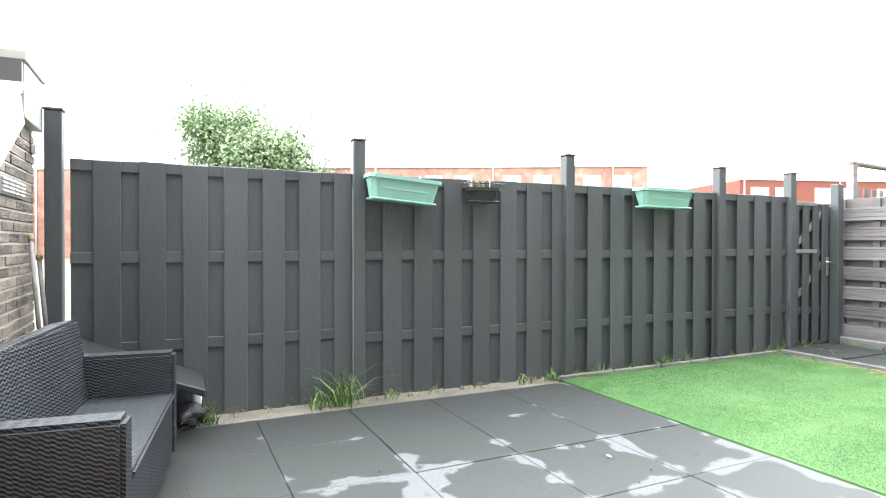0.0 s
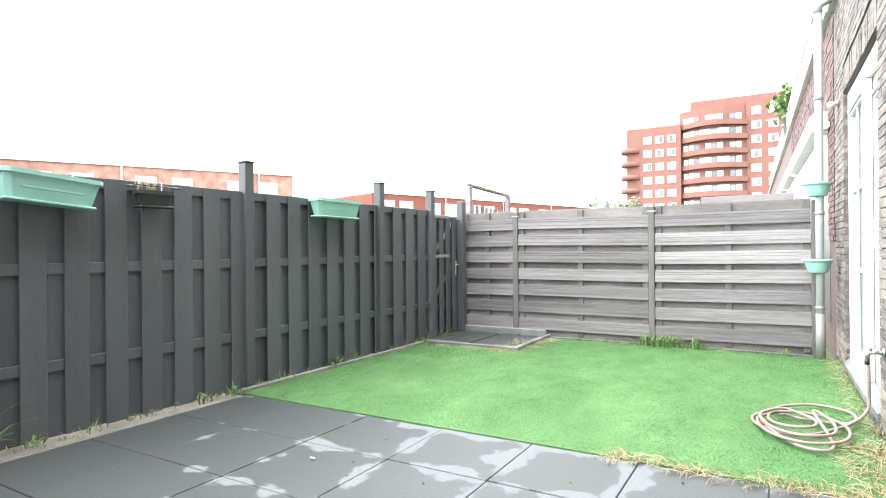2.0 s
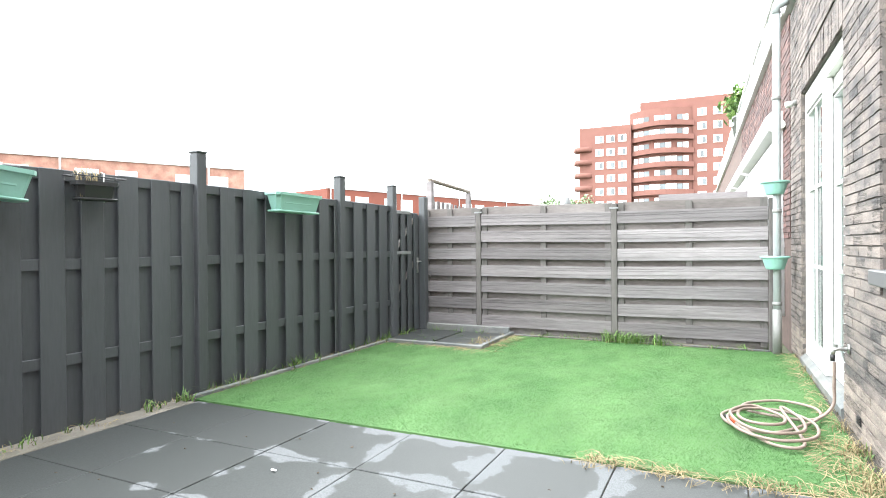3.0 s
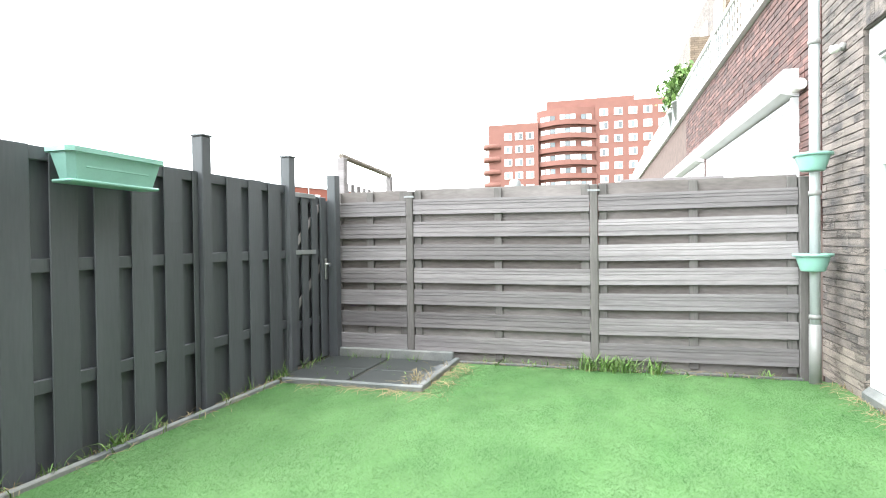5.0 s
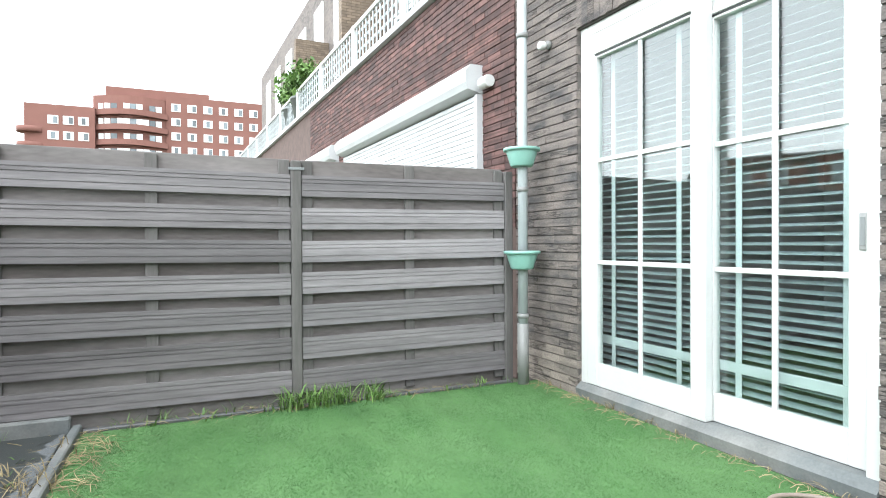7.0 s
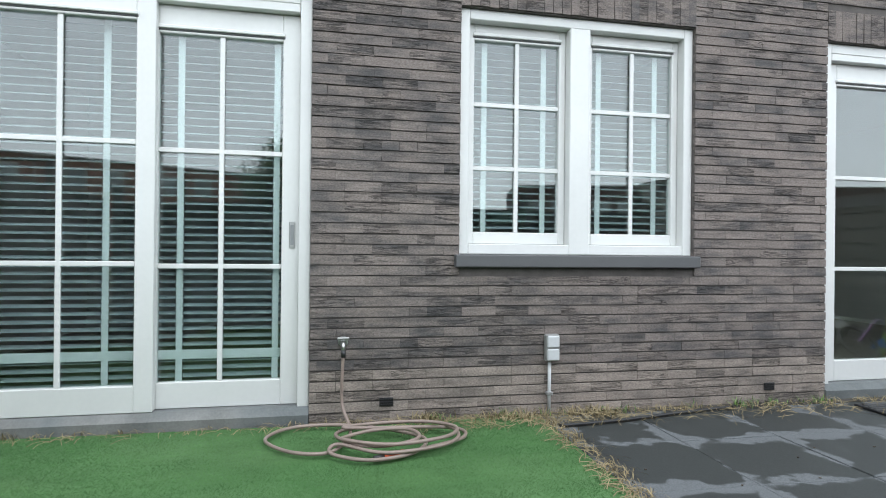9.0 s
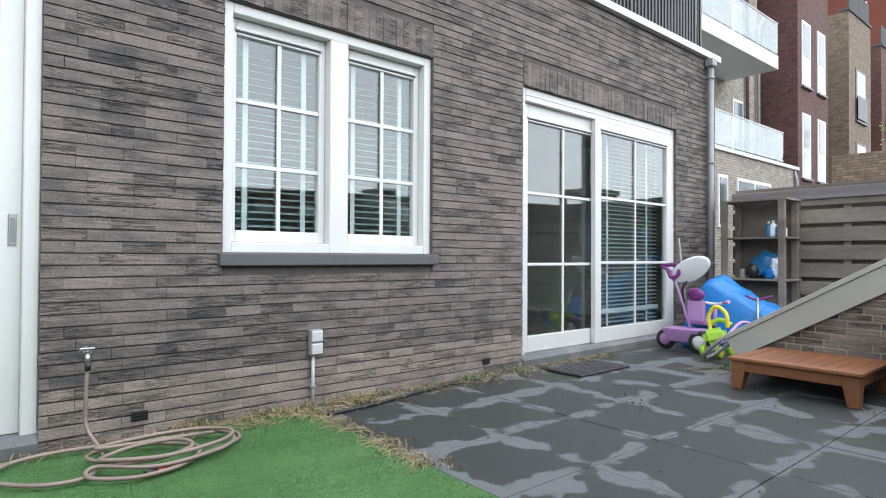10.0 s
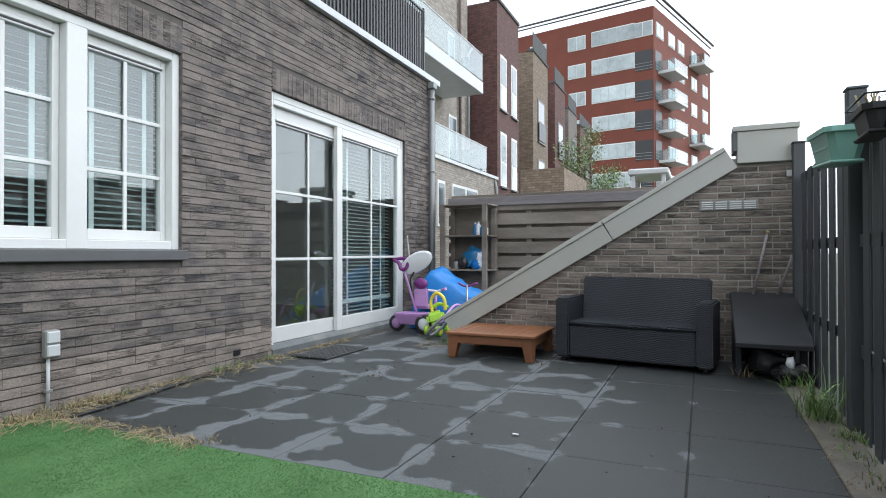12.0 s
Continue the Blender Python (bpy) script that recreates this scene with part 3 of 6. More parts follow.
def leaf(parent, y0, y1, z0, z1, x, cols, rows, stile=0.09, bottom=0.16, top=0.10, vent=True):
    """A glazed leaf: frame, panes, bars. x is its outer face."""
    d = 0.055
    fm = bmesh.new()
    add_box(fm, x, x + d, y0, y0 + stile, z0, z1)
    add_box(fm, x, x + d, y1 - stile, y1, z0, z1)
    add_box(fm, x + 0.001, x + d, y0 + stile, y1 - stile, z0, z0 + bottom)
    add_box(fm, x + 0.001, x + d, y0 + stile, y1 - stile, z1 - top, z1)
    part("leaf_frame", rounded(fm, 0.004), M["white_paint"], parent)
    gy0, gy1, gz0, gz1 = y0 + stile, y1 - stile, z0 + bottom, z1 - top
    if vent:
        part("vent_strip", box(x - 0.004, x + 0.01, gy0 - 0.01, gy1 + 0.01, gz1 + 0.014, gz1 + 0.022, 0.001), M["black_plastic"], parent, "black ventilation slot")
        part("vent_cover", box(x - 0.014, x + 0.012, gy0 - 0.012, gy1 + 0.012, gz1 + 0.024, gz1 + 0.044, 0.004), M["white_paint"], parent)
    pane = part("pane", box(x + 0.026, x + 0.034, gy0 - 0.005, gy1 + 0.005, gz0 - 0.005, gz1 + 0.005), M["glass"], parent, "reflecting double glazing")
    pane.visible_shadow = False
    for i in range(1, cols):
        c = gy0 + (gy1 - gy0) * i / cols
        part("glazing_bar", box(x + 0.008, x + 0.024, c - 0.014, c + 0.014, gz0, gz1, 0.003), M["white_paint"], parent)
    for k in range(1, rows):
        c = gz0 + (gz1 - gz0) * k / rows
        part("glazing_bar", box(x + 0.009, x + 0.023, gy0, gy1, c - 0.014, c + 0.014, 0.003), M["white_paint"], parent)
    return gy0, gy1, gz0, gz1


def outer_frame(parent, y0, y1, z0, z1, mids, x, jamb=0.07, bottom=True, depth=0.12):
    fm = bmesh.new()
    add_box(fm, x, x + depth, y0, y0 + jamb, z0, z1)
    add_box(fm, x, x + depth, y1 - jamb, y1, z0, z1)
    add_box(fm, x + 0.002, x + depth, y0 + jamb, y1 - jamb, z1 - jamb, z1)
    if bottom:
        add_box(fm, x + 0.002, x + depth, y0 + jamb, y1 - jamb, z0, z0 + jamb)
    for a, b in mids:
        add_box(fm, x - 0.002, x + depth, a, b, z0 + 0.001, z1 - jamb)
    return part("frame", rounded(fm, 0.005), M["white_paint"], parent)


# window
w0, w1, wz0, wz1 = OPENINGS["window"]
window = thing("window_1", (WALL_X + 0.04, (w0 + w1) / 2, wz0), "white double window with glazing bars and blinds", "window", kind="structure")
outer_frame(window, w0, w1, wz0 + 0.08, wz1, [(-4.655, -4.515)], WALL_X + 0.035, 0.065, depth=0.16)
for a, b in ((w0 + 0.065, -4.655), (-4.515, w1 - 0.065)):
    leaf(window, a + 0.002, b - 0.002, wz0 + 0.147, wz1 - 0.067, WALL_X + 0.105, 2, 3, 0.045, 0.075, 0.10)
part("window_sill", box(WALL_X - 0.045, WALL_X + 0.16, w0 - 0.02, w1 + 0.03, wz0, wz0 + 0.078, 0.006), M["sill_grey"], window, "dark grey stone sill")

# sliding doors
DOORS = (("door_1", "door1", (-2.03, -1.93), "white glazed sliding doors with closed blinds"), ("door_2", "door2", (-7.80, -7.60), "white glazed sliding doors onto the patio"))
for nm, key, mid, lab in DOORS:
    d0, d1, dz0, dz1 = OPENINGS[key]
    dr = thing(nm, (WALL_X + 0.04, (d0 + d1) / 2, 0.0), lab, "door", kind="structure")
    outer_frame(dr, d0, d1, 0.085, dz1, [], WALL_X + 0.035, 0.07, bottom=False)
    part("threshold", sweep_y([(WALL_X - 0.01, 0.0), (WALL_X + 0.3, 0.0), (WALL_X + 0.3, 0.10), (WALL_X + 0.03, 0.10), (WALL_X - 0.015, 0.06)], d0 + 0.001, d1 - 0.001), M["kerb"], dr, "grey threshold")
    part("top_rail", box(WALL_X + 0.037, WALL_X + 0.14, d0 + 0.072, d1 - 0.072, dz1 - 0.12, dz1 - 0.071, 0.004), M["white_paint"], dr)
    # outer leaf stands nearer the garden than the sliding one
    if key == "door1":
        outer, inner = (mid[0], d1 - 0.07), (d0 + 0.07, mid[1])
    else:
        outer, inner = (d0 + 0.07, mid[1]), (mid[0], d1 - 0.07)
    leaf(dr, outer[0], outer[1], 0.102, dz1 - 0.122, WALL_X + 0.03, 2, 3, 0.10, 0.15, 0.12)
    leaf(dr, inner[0], inner[1], 0.102, dz1 - 0.122, WALL_X + 0.09, 2, 3, 0.10, 0.15, 0.16)
    if key == "door1":
        hd = part("door_handle", box(WALL_X + 0.082, WALL_X + 0.092, -2.865 + 0.07, -2.865 + 0.105, 1.03, 1.19, 0.004), M["steel"], dr, "recessed steel pull")
        part("handle_recess", box(WALL_X + 0.080, WALL_X + 0.084, -2.865 + 0.078, -2.865 + 0.097, 1.05, 1.17, 0.001), M["zinc"], hd)

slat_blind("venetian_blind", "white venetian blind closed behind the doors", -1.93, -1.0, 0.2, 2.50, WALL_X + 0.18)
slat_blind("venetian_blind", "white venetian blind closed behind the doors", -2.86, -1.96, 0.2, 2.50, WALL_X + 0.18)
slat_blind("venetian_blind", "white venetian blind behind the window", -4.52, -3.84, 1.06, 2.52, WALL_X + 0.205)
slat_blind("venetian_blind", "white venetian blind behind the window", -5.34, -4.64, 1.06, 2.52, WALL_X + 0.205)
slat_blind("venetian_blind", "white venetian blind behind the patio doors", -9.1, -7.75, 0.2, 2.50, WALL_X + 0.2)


# ---- gable wall of the sunken shed, with sloping coping ----
# the top of the slope runs from near the ground up to the fence
SL = ((3.46, 0.125), (0.76, 1.715))
slope = (SL[1][1] - SL[0][1]) / (SL[1][0] - SL[0][0])


def slope_z(x):
    return SL[0][1] + slope * (x - SL[0][0])


gb = bmesh.new()
pts = [(0.22, -0.05), (3.5, -0.05), (3.46, slope_z(3.46) + 0.05), (0.76, 1.82), (0.22, 1.82)]
fa = [gb.verts.new((x, GABLE_Y - 0.005, z)) for x, z in pts]
fb = [gb.verts.new((x, GABLE_Y - 0.2, z)) for x, z in pts]
gb.faces.new(fa)
gb.faces.new(list(reversed(fb)))
for i in range(5):
    gb.faces.new((fa[i], fb[i], fb[(i + 1) % 5], fa[(i + 1) % 5]))
gable = solo("wall_gable", gb, M["pale_mortar"], "brown-grey brick wall with a sloping top", "wall", kind="structure")

coping = thing("coping", (2.0, GABLE_Y, 0.0), "cream metal coping sloping down along the wall", "coping", kind="structure")
ang = math.atan2(SL[1][1] - SL[0][1], SL[0][0] - SL[1][0])
run = math.hypot(SL[0][0] - SL[1][0], SL[1][1] - SL[0][1])
for f0, f1 in ((-0.005, 0.62), (0.623, 1.02)):
    sl = bmesh.new()
    add_box(sl, -run * f1, -run * f0, -0.27, 0.05, -0.015, 0.165)
    add_box(sl, -run * f1, -run * f0, -0.275, 0.065, 0.166, 0.205)
    sl.transform(Matrix.Translation((SL[0][0], GABLE_Y, SL[0][1])) @ Matrix.Rotation(ang, 4, "Y"))
    part("coping_board", rounded(sl, 0.003), M["cream"], coping)
part("upstand", box(0.235, 0.70, GABLE_Y - 0.27, GABLE_Y + 0.05, 1.77, 2.05, 0.004), M["cream"], coping)
part("cap_strip", box(0.22, 0.735, GABLE_Y - 0.275, GABLE_Y + 0.062, 2.052, 2.10, 0.004), M["cream"], coping)
part("grey_end", box(0.701, 0.735, GABLE_Y - 0.265, GABLE_Y + 0.045, 1.88, 2.051, 0.003), M["sill_grey"], coping, "dark grey end flashing")
# roof behind the coping closes the shed
solo("shed_roof", prism([(GABLE_Y - 0.28, 0.0), (GABLE_Y - 1.2, 0.0), (GABLE_Y - 1.2, 0.9), (GABLE_Y - 0.28, 0.9)], 0.2, 1.7), M["roof_dark"], "dark low shed behind the sloping wall", "shed")


# ---- dark fence ----
def fence_x(y):
    """The fence stands a little out of line towards the gable wall."""
    for (a, u), (b, v) in (((-9.0, -0.045), (-7.8, -0.045)), ((-7.8, -0.045), (-5.97, -0.075)), ((-5.97, -0.075), (-4.14, 0.0))):
        if a <= y <= b:
            return FENCE_X + u + (v - u) * (y - a) / (b - a)
    return FENCE_X


def dark_post(y, top):
    fx = fence_x(y + 0.045)
    th = thing("fence_post", (fx - 0.045, y + 0.045, 0.0), "tall dark grey composite fence post", "post", "dark fence posts")
    part("post", box(fx - 0.055, fx + 0.035, y, y + 0.09, -0.05, top, 0.006), M["dark_fence"], th)
    part("cap", box(fx - 0.061, fx + 0.041, y - 0.006, y + 0.096, top, top + 0.015, 0.004), M["dark_fence"], th)
    return th


POST_Y = (-7.86, -6.01, -4.186, -2.342, -1.262)
for y in POST_Y:
    post = dark_post(y, 1.87 if y > -7 else 1.90)
    if y == -6.01:
        fx = fence_x(y)
        # the post's lighter edge, added as a thin pale strip
        part("edge_strip", box(fx + 0.030, fx + 0.0375, y - 0.007, y - 0.0005, 0.02, 1.52, 0.002), M["pvc"], post, "thin pale strip added for the post's lighter edge")
ep = thing("fence_post", (FENCE_X - 0.02, -0.50, 0.0), "dark grey corner post beside the gate", "post", "dark fence posts")
part("post", box(FENCE_X + 0.01, FENCE_X + 0.10, -0.56, -0.46, -0.05, 1.79, 0.006), M["dark_fence"], ep)

SLAT = {}


def slat_mesh(w, t, h):
    key = (round(w, 3), round(t, 3), round(h, 3))
    if key not in SLAT:
        SLAT[key] = mesh_of("slat", box(-t, 0, -w / 2, w / 2, 0, h, 0.005), M["dark_fence"])
    return SLAT[key]


def dark_panel(y0, y1, first, pitch, n, lap, deep, top=1.632, low=0.40, gap=0.097, back=0.016):
    """Wide front slats with narrower recesses between them; the rails show in the recesses."""
    th = thing("garden_fence", (FENCE_X, (y0 + y1) / 2, 0.0), "dark grey fence panel with overlapping upright slats", "fence", "dark fence panels")
    rng = random.Random(int(y0 * 100))
    for i in range(n):
        g0 = first + pitch * i
        a, b = g0 + gap, min(g0 + pitch, y1)
        w = round(max(b - a, 0.02), 2)
        piece("slat", slat_mesh(w, 0.009, top + 0.04), (FENCE_X - 0.003 + rng.uniform(-0.003, 0.003), (a + b) / 2, -0.04 + rng.uniform(-0.005, 0.003)), th)
        a, b = y0 if i == 0 else g0 - 0.012, min(g0 + gap + lap, y1)
        piece("slat", slat_mesh(round(b - a, 2), back, top + 0.03), (FENCE_X - deep, (a + b) / 2, -0.04), th)
    for z in (low, 1.003, top - 0.07):
        part("rail", box(FENCE_X - deep + 0.0005, FENCE_X - 0.0155, y0, y1, z, z + 0.07, 0.003), M["dark_fence"], th)
    th.location.x = (fence_x(y0) + fence_x(y1)) / 2
    th.rotation_euler.z = math.atan2(fence_x(y0) - fence_x(y1), y1 - y0)
    return th


dark_panel(-7.74, -6.01, -7.721, 0.247, 7, 0.014, 0.033, low=0.445, back=0.011)
dark_panel(-5.92, -4.186, -5.875, 0.2468, 7, 0.034, 0.036)
dark_panel(-4.096, -2.342, -4.026, 0.2557, 7, 0.066, 0.046)
dark_panel(-2.252, -1.262, -2.137, 0.2618, 4, 0.075, 0.046, gap=0.09)

gate = thing("garden_gate", (FENCE_X, -0.87, 0.0), "dark slatted garden gate with strap hinges", "gate")
for i, c in enumerate((-1.10, -0.94, -0.78, -0.63)):
    piece("board", slat_mesh(0.098, 0.02, 1.53), (FENCE_X - 0.005, c, 0.04), gate)
for i in range(4):
    piece("back_board", slat_mesh(0.135, 0.015, 1.5), (FENCE_X - 0.062, -1.10 + i * 0.147, 0.04), gate)
for z in (0.36, 1.0, 1.5):
    part("rail", box(FENCE_X - 0.06, FENCE_X - 0.028, -1.17, -0.57, z, z + 0.07, 0.003), M["dark_fence"], gate)
bl = math.hypot(0.55, 0.55)
for za in (0.43, 1.0):
    part("brace", box(-bl / 2, bl / 2, -0.004, 0.004, -0.03, 0.03, 0.002, m=Matrix.Translation((FENCE_X - 0.030, -0.87, za + 0.29)) @ Matrix.Rotation(radians(90), 4, "Z") @ Matrix.Rotation(radians(-42), 4, "Y")), M["grey_wood"], gate, "pale diagonal brace")
for z in (1.03, 1.545):
    part("hinge_strap", box(FENCE_X - 0.003, FENCE_X + 0.006, -1.26, -0.78, z, z + 0.04, 0.002), M["zinc"], gate, "grey steel strap hinge")
lp = part("lock_plate", box(FENCE_X - 0.004, FENCE_X + 0.008, -0.625, -0.59, 0.78, 0.98, 0.003), M["steel"], gate, "steel lock plate")
part("handle", tube([(FENCE_X + 0.005, -0.607, 0.93), (FENCE_X + 0.055, -0.607, 0.93), (FENCE_X + 0.06, -0.62, 0.93), (FENCE_X + 0.06, -0.72, 0.93)], 0.009, 8), M["steel"], lp)


part("stop_board", box(FENCE_X - 0.085, FENCE_X - 0.066, -1.19, -0.44, -0.04, 1.55, 0.003), M["dark_fence"], gate)
gate.rotation_euler.z = radians(-3.0)


# ---- weathered board fence at the back ----
def grooved(w, h, t=0.021):
    """A board with three grooves along its face, lying along x; the face looks to -y."""
    bm = bmesh.new()
    out = [(0, 0), (0, h)]
    prof = [(-t, h)]
    for f in (0.80, 0.62, 0.27):
        prof += [(-t, h * f + 0.004), (-t + 0.005, h * f + 0.003), (-t + 0.005, h * f - 0.003), (-t, h * f - 0.004)]
    prof += [(-t, 0)]
    return prism([(0, 0), (0, h)] + prof, -w / 2, w / 2)


BOARD_TOPS = [1.530 - 0.2165 * i for i in range(7)]


def board_panel(x0, x1, tilt=0.0, seed=1):
    th = thing("garden_fence", ((x0 + x1) / 2, BACK_Y, 0.0), "weathered grey timber fence panel with grooved boards", "fence", "timber fence panels")
    rng = random.Random(seed)
    w, cx = x1 - x0, (x0 + x1) / 2
    front = mesh_of("board", grooved(w - 0.004, 0.142), M["grey_wood"])
    back = mesh_of("back_board", box(-w / 2, w / 2, 0, 0.018, 0, 0.165, 0.002), M["grey_wood_back"])
    for i, z in enumerate(BOARD_TOPS):
        ob = piece("board", front, (cx, BACK_Y + 0.030, z - 0.142 + rng.uniform(-0.004, 0.004)), th)
        ob.rotation_euler.y = radians(tilt + rng.uniform(-0.25, 0.25))
    for i in range(8):
        ob = piece("back_board", back, (cx, BACK_Y + 0.062 + rng.uniform(0, 0.004), 1.468 - 0.2165 * i), th)
        ob.rotation_euler.y = radians(tilt * 0.5 + rng.uniform(-0.2, 0.2))
    for x in (x0 + 0.04, cx, x1 - 0.04):
        part("batten", box(x - 0.035, x + 0.035, BACK_Y + 0.032, BACK_Y + 0.058, 0.03, 1.622, 0.003), M["batten_wood"], th)
    part("base_board", box(x0, x1, BACK_Y + 0.08, BACK_Y + 0.11, -0.05, 0.25), M["grey_wood_back"], th)
    return th


board_panel(0.285, 1.06, 0.1, 3)
board_panel(1.132, 2.779, 0.35, 5)
board_panel(2.85, 4.395, -0.5, 8)
for x in (1.063, 2.781, 4.398):
    th = thing("fence_post", (x + 0.034, BACK_Y + 0.04, 0.0), "weathered grey timber fence post", "post", "timber fence posts")
    part("post", box(x, x + 0.067, BACK_Y, BACK_Y + 0.09, -0.05, 1.618, 0.006), M["batten_wood"], th)
    if x < 4.2:
        part("bracket", box(x - 0.018, x + 0.085, BACK_Y - 0.004, BACK_Y - 0.001, 1.555, 1.573, 0.001), M["zinc"], th, "small steel bracket")

# paved pad in the corner by the gate
pad = thing("gate_pad", (0.9, -1.0, 0.0), "small paved pad with grey kerbs before the gate", "pavement", kind="structure")
part("bed", box(0.12, 1.548, -1.50, BACK_Y - 0.06, -0.05, 0.012), M["joint"], pad)
part("kerb", box(0.397, 1.60, -1.538, -1.49, -0.05, 0.045, 0.008), M["kerb"], pad)
part("kerb", box(1.55, 1.598, -1.488, BACK_Y - 0.05, -0.05, 0.05, 0.008), M["kerb"], pad)
part("kerb", box(0.30, 1.548, BACK_Y - 0.11, BACK_Y - 0.055, -0.05, 0.105, 0.008), M["kerb"], pad)
pt = mesh_of("slab", box(-0.29, 0.29, -0.237, 0.237, -0.03, 0.012, 0.005), M["slab"])
for x, y in ((0.62, -1.245), (1.24, -1.245), (0.62, -0.76), (1.24, -0.76)):
    piece("slab", pt, (x, y, 0.014), pad)


# ---- the neighbouring house beyond the board fence ----
nb = thing("neighbour_house", (6.0, 7.0, 0.0), "red-brown brick house with white shutters and roof terrace", "house")
NX = 4.61
part("wall", box(NX + 0.012, 9.0, -0.19, 24.0, -0.05, 3.62), M["red_mortar"], nb)
part("terrace_ledge", box(NX - 0.06, NX + 0.3, -0.19, 24.0, 3.622, 3.70, 0.006), M["white_metal"], nb, "white terrace edge")
part("upper_wall", box(6.6, 9.0, -0.19, 26.0, 3.62, 9.4), M["brick_joined"], nb, "set-back grey-brown brick upper floors")
for i in range(9):
    y = 4.0 + i * 2.4
    for z in (4.0, 6.7):
        wd = part("window", box(6.55, 6.62, y, y + 1.1, z, z + 1.9, 0.01), M["white_paint"], nb)
        part("pane", box(6.545, 6.549, y + 0.1, y + 1.0, z + 0.1, z + 1.8), M["far_glass"], wd)
    if i in (0, 2, 4):
        part("party_wall", box(5.6, 6.59, y - 0.6, y - 0.35, 3.63, (8.6, 0, 8.0, 0, 7.1)[i]), M["tan_brick"], nb)
for i in range(12):
    y = 0.2 + i * 1.95
    part("terrace_post", box(NX - 0.03, NX + 0.05, y, y + 0.10, 3.702, 4.30, 0.006), M["white_paint"], nb)
    part("terrace_rail", box(NX - 0.02, NX + 0.04, y + 0.102, y + 1.948, 4.24, 4.30, 0.006), M["white_paint"], nb)
    lt = bmesh.new()
    for k in range(13):
        add_box(lt, NX + 0.0, NX + 0.012, y + 0.12 + k * 0.145, y + 0.16 + k * 0.145, 3.705, 4.238)
    for k in range(4):
        add_box(lt, NX + 0.013, NX + 0.024, y + 0.103, y + 1.947, 3.73 + k * 0.135, 3.77 + k * 0.135)
    part("lattice", lt, M["pale_pipe"], nb, "pale lattice screen")
for y0, y1 in ((0.33, 4.62), (5.0, 7.6), (8.0, 10.6), (11.2, 14.0)):
    sb = part("shutter_box", sweep_y([(NX + 0.01, 2.40), (NX - 0.15, 2.44), (NX - 0.175, 2.50), (NX - 0.175, 2.60), (NX - 0.12, 2.66), (NX + 0.01, 2.66)], y0, y1), M["white_metal"], nb, "white roller shutter box")
    for k in range(40):
        z = 0.42 + k * 0.0495
        part("shutter_slat", box(NX - 0.045, NX - 0.025, y0 + 0.05, y1 - 0.02, z, z + 0.046, 0.005), M["white_metal"], sb) if y0 < 1 and z > 1.3 else None
    part("shutter_guide", box(NX - 0.06, NX + 0.01, y0, y0 + 0.048, 0.3, 2.399), M["white_metal"], sb)
    if y0 > 1:
        part("shutter_curtain", box(NX - 0.045, NX - 0.025, y0 + 0.05, y1 - 0.02, 0.4, 2.398), M["white_metal"], sb)
part("wall_lamp", lathe([(0.05, 0), (0.055, 0.02), (0.055, 0.13), (0.03, 0.16)], 16, Matrix.Translation((NX - 0.05, 0.12, 2.47)) @ Matrix.Rotation(radians(-90), 4, "X")), M["white_paint"], nb, "white cylindrical wall lamp")
rb = [(NX + random.Random(i).uniform(-0.003, 0.003), NX + 0.05, a, b, c, d) for i, (a, b, c, d) in enumerate(brick_rows(-0.19, 7.0, 1.2, 3.6, [(0.33, 4.62, 0, 2.45), (5.0, 7.6, 0, 2.45)], 0.0605, 0.217, 0.009, 31))]
ob = new("bricks", boxes_mesh("red_bricks", rb, M["red_brick"], 0.001, 7))
ob.parent, ob.location = nb, -ORIGIN[nb.name]
tagged(ob, kind="stuff")

pivot, ask = Vector((NX, -0.19, 0)), Matrix.Rotation(radians(2.1), 3, "Z")
nb.rotation_euler.z = radians(2.1)
nb.location = pivot + ask @ (ORIGIN[nb.name] - pivot)

# ---- neighbours beyond the house ----
h2 = thing("terraced_house", (9.0, -17.0, 0.0), "pale brick house with white balconies of frosted glass", "house", "terraced houses")
part("wall", box(8.8, 12.0, -21.7, -12.0, -0.05, 11.0), M["pale_brick"], h2)
part("extension", box(7.42, 8.79, -20.9, -12.0, -0.05, 3.50), M["pale_brick"], h2, "pale brick ground-floor extension")
part("roof_edge", box(7.36, 8.79, -20.95, -12.0, 3.502, 3.60, 0.006), M["white_metal"], h2)
b1 = part("balcony", box(7.38, 8.79, -19.5, -12.0, 6.10, 6.48, 0.01), M["white_metal"], h2, "white concrete balcony slab")
part("balustrade", box(7.39, 7.41, -19.49, -12.0, 6.52, 7.34), M["clear_glass"], b1, "frosted glass balustrade")
part("balustrade", box(7.412, 8.7, -19.49, -19.47, 6.52, 7.34), M["clear_glass"], b1)
part("handrail", box(7.38, 7.42, -19.5, -12.0, 7.342, 7.37, 0.004), M["white_metal"], b1)
b2 = part("balustrade", box(7.39, 7.41, -19.85, -12.0, 3.64, 4.42), M["clear_glass"], h2, "frosted glass balustrade")
part("handrail", box(7.38, 7.42, -19.86, -12.0, 4.422, 4.45, 0.004), M["white_metal"], b2)
part("balustrade", box(7.412, 8.7, -19.85, -19.83, 3.64, 4.42), M["clear_glass"], b2)
